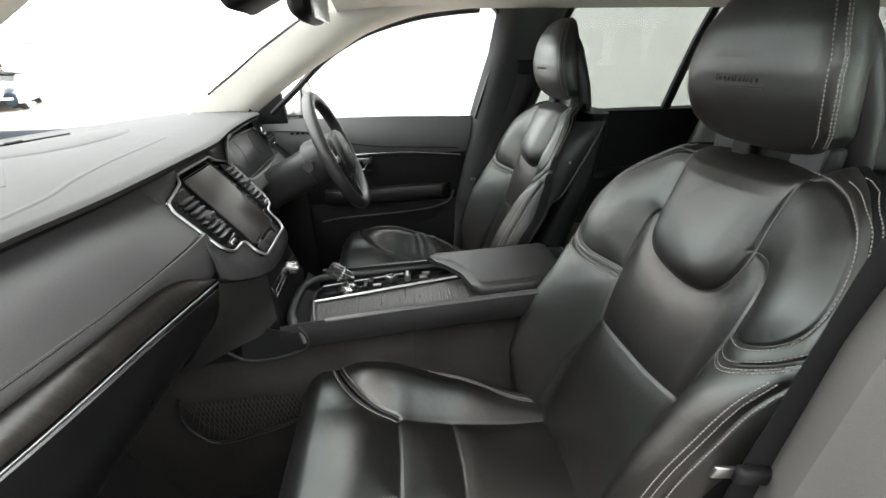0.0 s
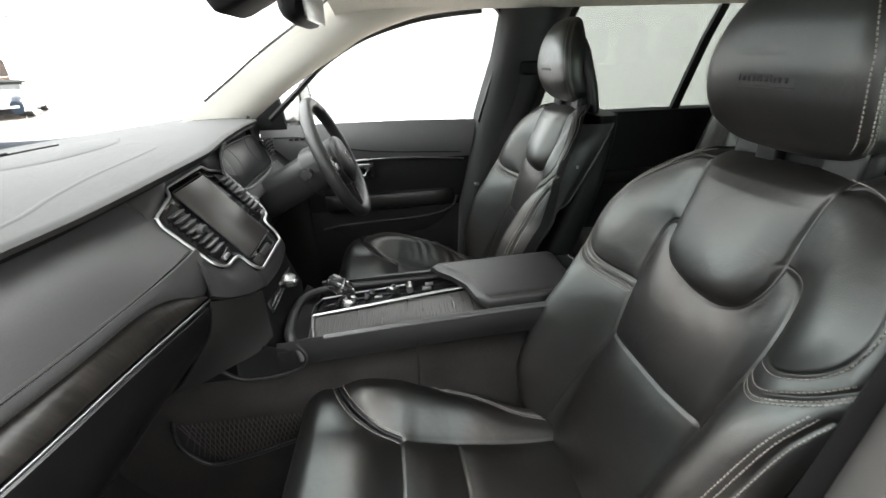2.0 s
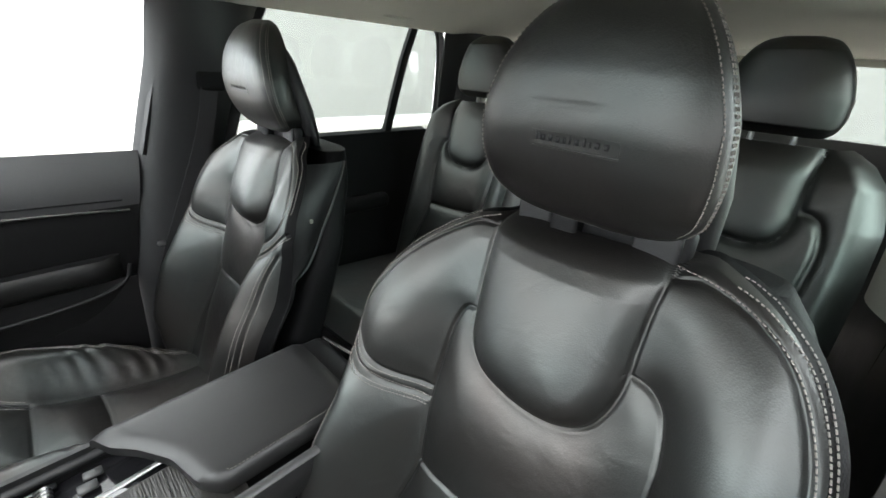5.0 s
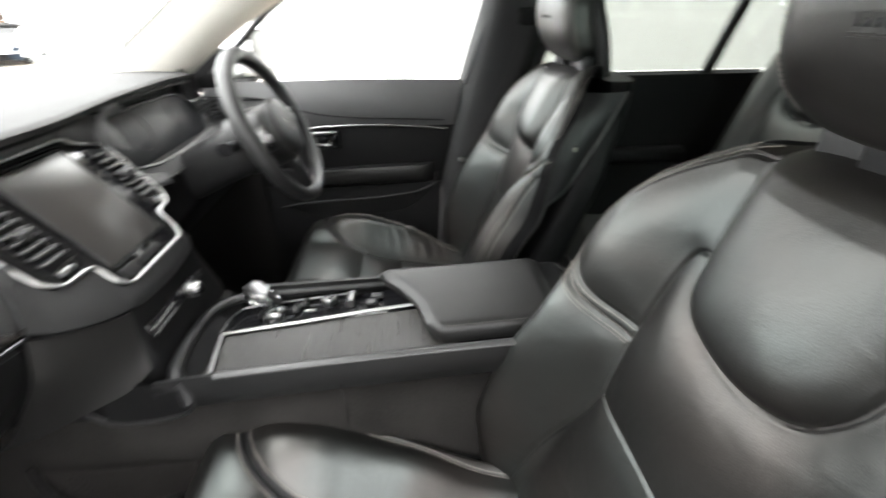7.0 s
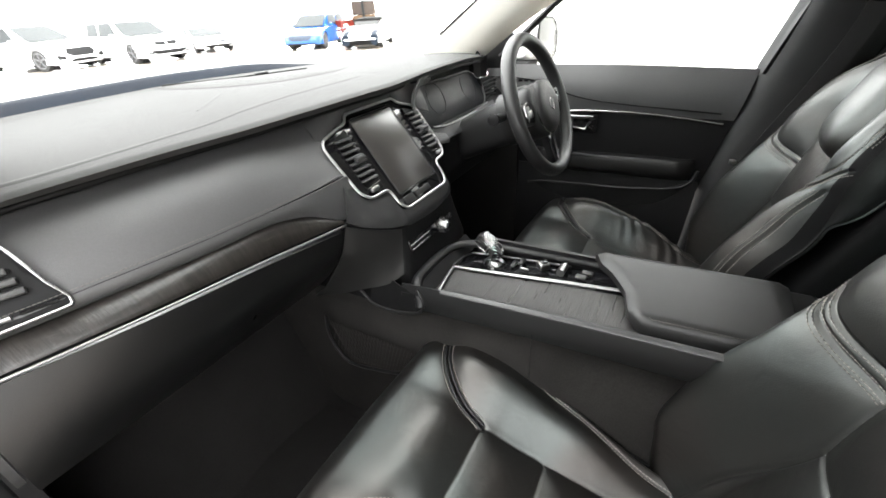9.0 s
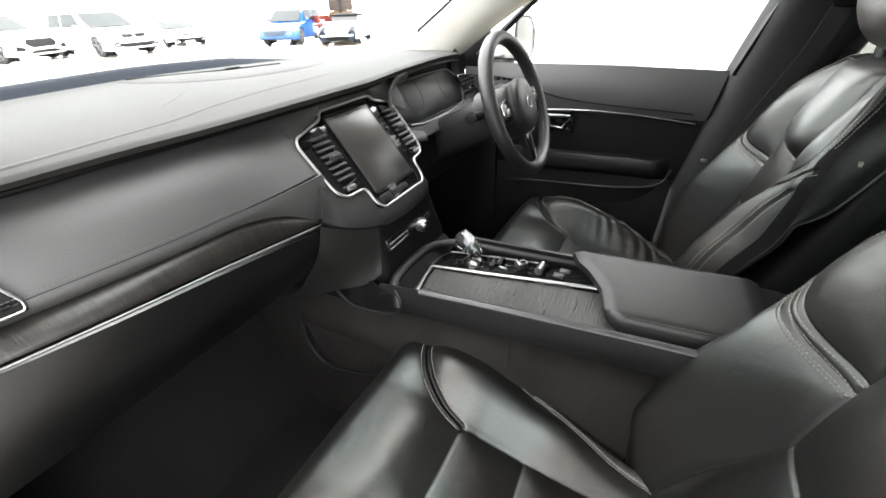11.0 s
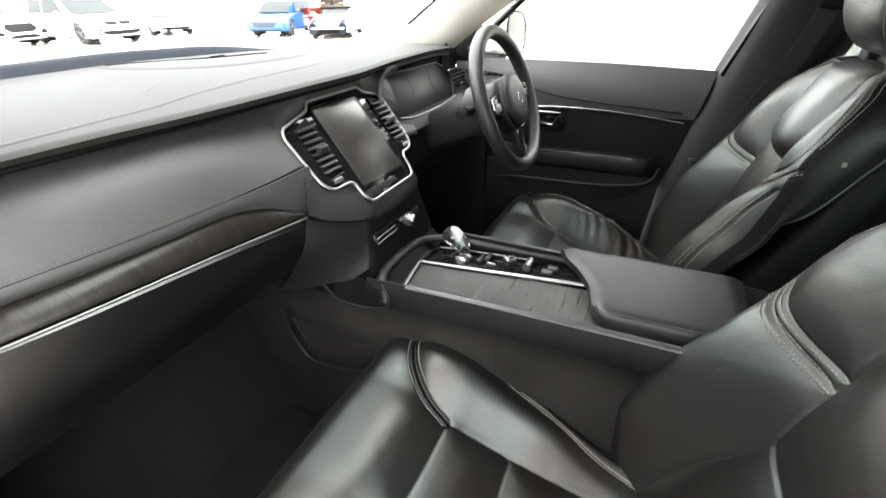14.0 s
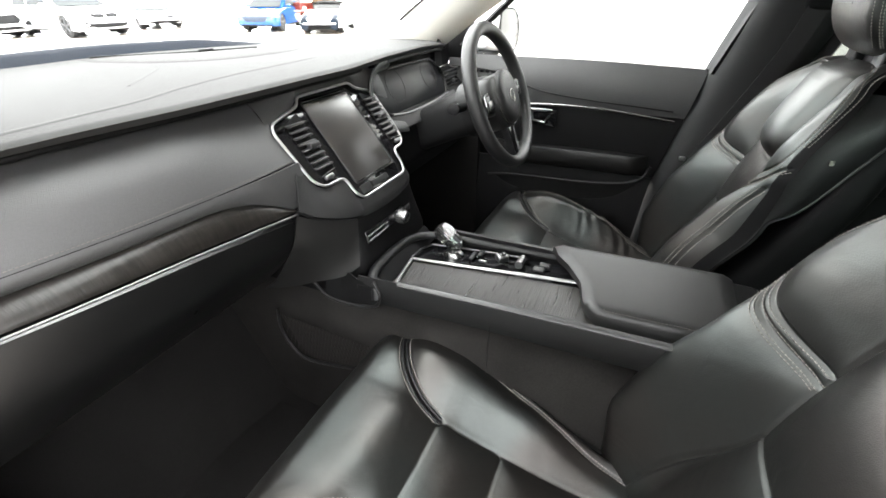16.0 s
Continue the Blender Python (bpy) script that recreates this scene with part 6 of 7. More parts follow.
wsg = sheet(lambda u, v: ((-0.68 + 1.36 * u) * (1 - 0.13 * v), 1.17 - 0.10 * (2 * u - 1) ** 2 - 0.70 * v, 0.885 + 0.352 * v), 20, 12)
wob = structure("windscreen", thicken(wsg, 0.004), GLASS, "clear laminated windscreen", "windscreen")
wob.visible_shadow = False
# sills and driver footwell side
for side in (1, -1):
    structure("sill", block((side * 0.785, -0.30, 0.06), (0.17, 2.7, 0.10), 0.03, 3), PLASTIC_DK, "black plastic door sill cover", "sill")
structure("wall_footwell", thicken(sheet(lambda u, v: (0.715, 0.66 + 0.46 * u, 0.05 + 0.60 * v), 8, 8), 0.02), CARPET, "dark carpet lining beside the driver footwell", "lining")
structure("wall_footwell_left", thicken(sheet(lambda u, v: (-0.752, 0.36 + 0.76 * u, -0.06 + (0.40 + 0.34 * float(step(np.array(u), 0.56, 0.66))) * v), 40, 8), 0.02), PLASTIC_DK, "black hinge pillar trim beside the passenger footwell", "lining")
structure("trim_hinge_pillar", block((-0.805, 0.945, 0.36), (0.11, 0.17, 0.90), 0.03, 4), PILLAR_DARK, "black hinge pillar beside the open door", "pillar trim")
# the passenger door, swung wide open
odoor = thing("door_4", "black inner side of the passenger door standing wide open", "car door", (-0.80, 0.90, 0.0), "", "structure")


def on_open_door(a, h, z):
    """a out from the hinge, h towards the doorway, z up."""
    return Vector((-0.80, 0.90, z)) + Vector((-0.906, -0.423, 0)) * a + Vector((0.423, -0.906, 0)) * h


part("inner_panel", thicken(sheet(lambda u, v: on_open_door(0.02 + 0.98 * u, 0.03 * math.sin(math.pi * v) * math.sin(math.pi * u), 0.02 + 0.80 * v), 24, 16), 0.05), PLASTIC_DK, odoor, "black inner door panel")
part("armrest", loft([[on_open_door(a, h, z) for h, z in ((0.0, 0.52), (0.06, 0.53), (0.07, 0.56), (0.05, 0.585), (0.0, 0.59))] for a in np.linspace(0.20, 0.85, 12)]), LEATHER_SIDE, odoor, "padded black armrest")
part("door_pocket", thicken(sheet(lambda u, v: on_open_door(0.15 + 0.7 * u, 0.06 - 0.02 * v, 0.12 + 0.18 * v), 16, 6), 0.006), PLASTIC, odoor, "black door pocket")
mat_bm = sheet(lambda u, v: (-0.62 + 0.40 * u, 0.50 + 0.48 * v, 0.064 + 0.004 * math.sin(7 * u + 5 * v)), 20, 24)
tagged(part("floor_mat", thicken(mat_bm, 0.006), CARPET), "charcoal textile floor mat in the passenger footwell", "floor mat")
pedal = thing("pedal", "black brake pedal in the dark driver footwell", "pedal", (0.40, 0.93, 0.12))
part("pedal_pad", block((0.40, 0.88, 0.22), (0.09, 0.02, 0.06), 0.006, 2, Matrix.Rotation(radians(-30), 3, "X")), RUBBER, pedal)
part("pedal_arm", tube([(0.42, 0.89, 0.23), (0.42, 0.96, 0.36), (0.42, 0.98, 0.50)], 0.008, 8), PLASTIC_DK, pedal)

# left B pillar at the open doorway
def left_pillar(u, v):
    z = 0.10 + 1.12 * v
    y0 = float(np.interp(z, [0.1, 0.48, 0.83, 1.05, 1.22], [-0.030, -0.040, -0.072, -0.125, -0.175]))
    ang = math.pi * (0.10 + 0.85 * u)
    x = -0.705 + 0.066 * math.cos(ang)
    y = y0 - 0.075 + 0.085 * math.sin(ang) * (1.0 if u < 0.5 else 0.9)
    return (x, y, z)


structure("trim_b_pillar_left", thicken(sheet(left_pillar, 20, 40), 0.008), SILL, "grey plastic trim of the pillar beside the passenger seat", "pillar trim")
structure("trim_b_pillar_seal", tube(curve([(-0.775, -0.155, 0.10), (-0.775, -0.17, 0.48), (-0.775, -0.205, 0.83), (-0.775, -0.255, 1.05), (-0.77, -0.30, 1.22)], 30), 0.012, 8), RUBBER, "black door seal", "seal")


def belt(points, width, side, label, group="seat belts", cloth=None):
    b = thing("seat_belt", label, "seat belt", points[-1], group)
    line = curve(points, 50)
    def pt(u, v):
        i = min(49, int(round(u * 49)))
        p = line[i]
        d = (line[min(49, i + 1)] - line[max(0, i - 1)]).normalized()
        across = d.cross(Vector((side, 0.25, 0))).normalized()
        return p + across * width * (v - 0.5)
    part("webbing", thicken(sheet(pt, 50, 4), 0.0016), cloth or BELT, b, "black belt webbing")
    return b


drv_belt = belt([(0.708, -0.185, 1.00), (0.705, -0.16, 0.90), (0.705, -0.115, 0.78), (0.708, -0.06, 0.65), (0.715, -0.01, 0.52), (0.715, 0.02, 0.36)], 0.046, 1, "black seat belt hanging beside the driver seat")
part("belt_guide", block((0.712, -0.19, 1.005), (0.025, 0.075, 0.05), 0.012, 3), PLASTIC_DK, drv_belt, "black belt guide")
part("belt_hook", block((0.700, 0.002, 0.590), (0.010, 0.020, 0.014), 0.004), ALU, drv_belt, "belt stop")
pas_belt = belt([(-0.680, -0.165, 1.06), (-0.672, -0.122, 0.99), (-0.668, -0.086, 0.92), (-0.666, -0.072, 0.82), (-0.666, -0.059, 0.72), (-0.666, -0.047, 0.64), (-0.668, -0.036, 0.50), (-0.672, -0.03, 0.30)], 0.031, -1, "black seat belt hanging beside the passenger seat", cloth=BELT_SHADED)
part("belt_tongue", block((-0.672, -0.042, 0.655), (0.014, 0.052, 0.020), 0.005, 2, Matrix.Rotation(radians(12), 3, "X")), PLASTIC_DK, pas_belt, "black belt tongue")
part("tongue_plate", block((-0.668, -0.006, 0.661), (0.004, 0.026, 0.016), 0.002, 2, Matrix.Rotation(radians(12), 3, "X")), ALU, pas_belt, "metal tongue plate")
rear_belt = belt([(0.66, -1.10, 1.02), (0.645, -1.06, 0.90), (0.630, -1.00, 0.76), (0.622, -0.94, 0.62), (0.625, -0.85, 0.45)], 0.046, 1, "black rear seat belt beside the rear seat")

# steering wheel, column and stalks
wheel = thing("steering_wheel", "black leather three-spoke steering wheel with metal inserts", "steering wheel", (0.385, 0.60, 0.74))
W_C = Vector((0.385, 0.483, 0.787))
W_T = Matrix.Rotation(radians(-22), 3, "X")


def on_wheel(a, b, h=0.0):
    """a across, b up the wheel's face, h towards the driver."""
    return W_C + W_T @ Vector((a, -h, b))


W_UP = W_T @ Vector((0, -1, 0))
rim_pts = [on_wheel(0.170 * math.cos(t), 0.170 * math.sin(t)) for t in np.linspace(0, 2 * math.pi, 72, endpoint=False)]
part("rim", tube(rim_pts, 0.0165, 14, closed=True, up=W_UP, flat=1.1), WHEEL, wheel, "leather wrapped rim")
hub_line = rounded([(-0.080, 0.058), (0.080, 0.058), (0.100, 0.020), (0.074, -0.050), (0.040, -0.078), (-0.040, -0.078), (-0.074, -0.050), (-0.100, 0.020)], 0.03)
hub = part("hub", prism(hub_line, 0.050, lambda a, b, c: on_wheel(a, b, -0.035 + c), 0.014, 3), WHEEL, wheel, "black airbag cover")
boss = [[on_wheel(r * math.cos(t), -0.004 + r * math.sin(t), h) for t in np.linspace(0, 2 * math.pi, 32, endpoint=False)] for h, r in ((0.010, 0.068), (0.019, 0.068), (0.027, 0.060), (0.031, 0.040), (0.032, 0.014))]
part("airbag_boss", loft(boss), WHEEL, hub, "round padded boss")
part("boss_ring", tube([on_wheel(0.071 * math.cos(t), -0.004 + 0.071 * math.sin(t), 0.014) for t in np.linspace(math.pi * 1.08, math.pi * 1.92, 30)], 0.0030, 8, up=W_UP), CHROME, hub, "satin metal arc")
part("emblem", tube([on_wheel(0.014 * math.cos(t), -0.004 + 0.014 * math.sin(t), 0.030) for t in np.linspace(0, 2 * math.pi, 24, endpoint=False)], 0.0028, 8, closed=True, up=W_UP), CHROME, hub, "plain round metal emblem")
part("emblem_disc", loft([[on_wheel(r * math.cos(t), -0.004 + r * math.sin(t), h) for t in np.linspace(0, 2 * math.pi, 20, endpoint=False)] for h, r in ((0.028, 0.012), (0.0305, 0.011))]), GLOSS, hub)
for sx in (1, -1):
    spoke = part("spoke", prism(rounded([(sx * 0.058, 0.028), (sx * 0.165, 0.020), (sx * 0.165, -0.018), (sx * 0.060, -0.036)], 0.008), 0.022, lambda a, b, c: on_wheel(a, b, -0.018 + c), 0.005, 2), PLASTIC, wheel, "side spoke with keys")
    part("key_pad", prism(rounded([(sx * 0.082, 0.022), (sx * 0.124, 0.018), (sx * 0.126, -0.018), (sx * 0.084, -0.026)], 0.008), 0.006, lambda a, b, c: on_wheel(a, b, 0.003 + c), 0.002, 2), GLOSS, spoke, "gloss black key pad")
    part("key_trim", tube([on_wheel(sx * a, b, 0.008) for a, b in ((0.080, 0.026), (0.104, 0.027), (0.128, 0.020), (0.129, -0.002))], 0.0024, 6, up=W_UP), CHROME, spoke, "metal key trim")
    part("key", prism(rounded([(sx * 0.092, 0.008), (sx * 0.114, 0.006), (sx * 0.114, -0.010), (sx * 0.092, -0.012)], 0.004), 0.004, lambda a, b, c: on_wheel(a, b, 0.008 + c), 0.001, 1), ALU, spoke)
lower = part("spoke", prism([(-0.028, -0.055), (0.028, -0.055), (0.020, -0.162), (-0.020, -0.162)], 0.018, lambda a, b, c: on_wheel(a, b, -0.016 + c), 0.004, 2), PLASTIC, wheel, "lower spoke")
part("spoke_insert", prism([(-0.022, -0.072), (0.022, -0.072), (0.014, -0.150), (-0.014, -0.150)], 0.004, lambda a, b, c: on_wheel(a, b, 0.001 + c), 0.001, 1), GLOSS, lower, "gloss black insert")
column = []
for k, (h, hw, hh) in enumerate(((-0.030, 0.060, 0.050), (-0.040, 0.078, 0.064), (-0.085, 0.084, 0.070), (-0.090, 0.072, 0.060), (-0.17, 0.068, 0.056), (-0.25, 0.066, 0.056))):
    column.append([on_wheel(hw * math.copysign(abs(math.cos(t)) ** 0.6, math.cos(t)), 0.004 - 0.004 * k + hh * math.copysign(abs(math.sin(t)) ** 0.6, math.sin(t)), h) for t in np.linspace(0, 2 * math.pi, 28, endpoint=False)])
part("column_cover", loft(column), PLASTIC, wheel, "black steering column cover")
for sx in (1, -1):
    stalk = part("stalk", tube([on_wheel(sx * 0.05, 0.01, -0.075), on_wheel(sx * 0.10, 0.014, -0.070), on_wheel(sx * 0.155, 0.020, -0.062)], lambda t: 0.009 + 0.004 * t, 10), PLASTIC, wheel, "black control stalk")
    part("stalk_tip", tube([on_wheel(sx * 0.150, 0.020, -0.063), on_wheel(sx * 0.162, 0.021, -0.061)], 0.0145, 10), GLOSS, stalk)

# inner mirror and sun visor
im = thing("rear_view_mirror", "black inner mirror with sensor housing behind the windscreen", "mirror", (0.0, 0.60, 1.22))
rings = []
for x, k in ((-0.118, 0.5), (-0.105, 0.9), (-0.05, 1.0), (0.05, 1.0), (0.105, 0.9), (0.118, 0.5)):
    rings.append([(x, 0.455 + 0.022 * k * math.cos(t), 1.152 + 0.040 * k * math.copysign(abs(math.sin(t)) ** 0.7, math.sin(t))) for t in np.linspace(0, 2 * math.pi, 24, endpoint=False)])
part("mirror_shell", loft(rings), PLASTIC_DK, im)
part("mirror_glass", prism(rounded([(-0.108, -0.034), (0.108, -0.034), (0.108, 0.034), (-0.108, 0.034)], 0.015), 0.003, lambda a, b, c: (a, 0.4345 - c, 1.152 + b), 0.001), CHROME, im, "mirror glass")
part("sensor_box", block((0.0, 0.555, 1.180), (0.15, 0.10, 0.075), 0.02, 3, Matrix.Rotation(radians(-25), 3, "X")), PLASTIC_DK, im, "black sensor housing")
part("mirror_arm", tube([(0, 0.47, 1.165), (0, 0.51, 1.19), (0, 0.54, 1.20)], 0.012, 10), PLASTIC_DK, im)
vis = thing("sun_visor", "pale beige sun visor folded against the roof lining", "sun visor", (0.38, 0.33, 1.22))
part("visor_pad", prism(rounded([(0.20, 0.235), (0.56, 0.235), (0.56, 0.385), (0.24, 0.385)], 0.03), 0.02, lambda a, b, c: (a, b, 1.196 + 0.30 * max(0.0, 0.33 - b) * 0.2 + 0.022 - c), 0.008, 3), LINER, vis)
part("visor_rod", tube([(0.55, 0.392, 1.218), (0.25, 0.392, 1.218)], 0.006, 8), LINER, vis)
grab = thing("grab_handle", "beige folding grab handle on the roof rail", "grab handle", (0.62, -0.75, 1.235))
part("grip", tube(curve([(0.635, -0.66, 1.235), (0.615, -0.69, 1.216), (0.612, -0.75, 1.212), (0.615, -0.81, 1.216), (0.635, -0.84, 1.235)], 24), 0.008, 10), LINER, grab)

# ---------------------------------------------------------------- rear bench
def build_rear_seat(at, label):
    seat = thing("car_seat", label, "car seat", at, "rear seats")
    nu, nv = 110, 120
    zz = np.linspace(0.28, 0.94, nv)
    z = np.repeat(zz[:, None], nu, 1)
    w = np.interp(z, [0.28, 0.5, 0.7, 0.8, 0.88, 0.92, 0.94], [0.235, 0.24, 0.24, 0.235, 0.215, 0.18, 0.14])
    s = np.linspace(-1, 1, nu)[None, :] * w
    y = -0.02 - 0.28 * (z - 0.37) - 0.06 * np.clip((np.abs(s) / w - 0.75) / 0.25, 0, 1) ** 2 + 0.02 * step(np.abs(s), 0.10, 0.18) - 0.03 * np.clip((z - 0.88) / 0.06, 0, 1) ** 2
    near = np.full(s.shape, 9.0)
    for line in (BIB, NOTCH_IN, NOTCH_OUT, CROSS, LOWER_IN, LOWER_OUT):
        near = np.minimum(near, seam_distance(s, z, line))
    y = y + 0.012 * (1 - np.exp(-near / 0.02)) - 0.008 * np.exp(-(near / 0.006) ** 2)
    y = y + np.where(inside(s, z, BIB + [(-0.11, 1.1), (0.11, 1.1)]), 0.012 * (1 - np.exp(-seam_distance(s, z, BIB) / 0.016)), 0)
    verts = np.stack([s.ravel(), y.ravel(), z.ravel()], 1)
    f = quads(nu, nv)[:, ::-1]
    rings = [[((wk - 0.004) * math.copysign(abs(math.cos(t)) ** 0.4, math.cos(t)), -0.02 - 0.28 * (zk - 0.37) - 0.08 + 0.055 * math.copysign(abs(math.sin(t)) ** 0.6, math.sin(t)), zk) for t in np.linspace(0, 2 * math.pi, 32, endpoint=False)]
             for zk, wk in zip(np.linspace(0.22, 0.93, 16), np.interp(np.linspace(0.22, 0.93, 16), [0.28, 0.5, 0.7, 0.8, 0.88, 0.92, 0.94], [0.235, 0.24, 0.24, 0.235, 0.215, 0.18, 0.14]))]
    back = part("backrest", loft(rings), LEATHER_SIDE, seat, "", True, local=True)
    cs, cz = s.ravel()[f].mean(1), z.ravel()[f].mean(1)
    bib = inside(cs, cz, BIB + [(-0.11, 1.1), (0.11, 1.1)])
    numpy_mesh("bib_panel", verts, f[bib], LEATHER, back)
    numpy_mesh("back_panel", verts, f[~bib], LEATHER, back)
    cushion = sheet(lambda u, v: ((2 * u - 1) * 0.245, -0.05 + 0.50 * v, 0.335 + 0.03 * v - 0.05 * max(0, v - 0.85) / 0.15 + 0.02 * abs(2 * u - 1) ** 2 - 0.05 * max(0.0, abs(2 * u - 1) - 0.85) / 0.15), 40, 40)
    part("seat_cushion", thicken(cushion, 0.10), LEATHER, seat, "", True, local=True)
    part("seat_base", block((0, 0.19, 0.13), (0.44, 0.42, 0.24), 0.02), PLASTIC_DK, seat, "", True, local=True)
    pad = headrest(seat, 0.010, 0.955, 1.150, 0.121, -0.225, (0.052, 0.045), 0.10, 0.012, [0.78, 0.89, 0.96, 1.0, 1.0, 0.95, 0.865, 0.73, 0.60, 0.48, 0.28])
    for sx in (-0.04, 0.04):
        part("headrest_post", tube([(sx, -0.225, 0.90), (sx, -0.225, 0.985)], 0.006, 8), ALU, pad, "", True, local=True)
    return seat


first = build_rear_seat((-0.41, -0.76, 0.03), "black leather outer rear seat with headrest raised")
copy_thing(first, pose(0.42, -0.76, 0.03))
middle = copy_thing(first, pose(0.005, -0.78, 0.03))

# ---------------------------------------------------------------- showroom cars
TYRE = mat("tyre_rubber", (0.02, 0.02, 0.02), 0.75, mottle=0.2)
LAMP_DARK = mat("smoked_lamp_glass", (0.10, 0.11, 0.12), 0.12, spec=0.6, mottle=0.15)
LAMP = mat("lamp_glass", (0.6, 0.62, 0.64), 0.1, spec=0.7, mottle=0.1)
CAR_GLASS = mat("car_window_glass", (0.022, 0.025, 0.026), 0.4, spec=0.12, mottle=0.1)
GRILLE = mat("black_grille", (0.010, 0.010, 0.0105), 0.6, spec=0.15, mottle=0.3)
SILVER_RIM = mat("alloy_rim", (0.10, 0.10, 0.105), 0.4, metal=0.6, mottle=0.1)


def car_profile(length, belt, r, front, rear):
    """Side outline of a car's lower body with both wheel arches cut out, as (y, z)."""
    line = [(-0.480, 0.24), (-0.498, 0.34), (-0.500, 0.52), (-0.490, 0.66), (-0.470, belt / 1.0 - 0.02)]
    pts = [(y * length, z) for y, z in line]
    pts += [(y * length, belt + h) for y, h in ((-0.40, 0.02), (-0.20, 0.01), (0.05, 0.0), (0.19, -0.02), (0.27, -0.07), (0.36, -0.12), (0.43, -0.18), (0.475, -0.27))]
    pts += [(0.494 * length, 0.56), (0.500 * length, 0.44), (0.498 * length, 0.32), (0.484 * length, 0.22)]
    for c in (front, rear):
        pts += [(c * length + 1.12 * r * math.cos(t), max(0.20, r + 1.12 * r * math.sin(t))) for t in np.linspace(-0.1 * math.pi, 1.1 * math.pi, 13)]
    return pts


def car_body_rings(length, width, belt, r, front, rear):
    """The outline repeated across the car, pulled in at the sides and at the corners of nose and tail."""
    base = car_profile(length, belt, r, front, rear)
    rings = []
    for u in (-1.0, -0.985, -0.93, -0.80, -0.55, -0.25, 0.0, 0.25, 0.55, 0.80, 0.93, 0.985, 1.0):
        k = abs(u)
        ring = []
        for y, z in base:
            bow = 1 - 0.055 * k ** 3 - 0.035 * max(0.0, (k - 0.9) / 0.1) ** 2
            waist = 1 - 0.05 * max(0.0, (z - 0.62) / 0.4) * (k > 0.9)
            zz = z + (0.035 * (1 - k * k) if z > belt - 0.2 else 0.0) - (0.03 * max(0.0, (k - 0.9) / 0.1) if z > belt - 0.30 else 0.0)
            ring.append((u * width / 2 * waist, y * bow, zz))
        rings.append(ring)
    return rings


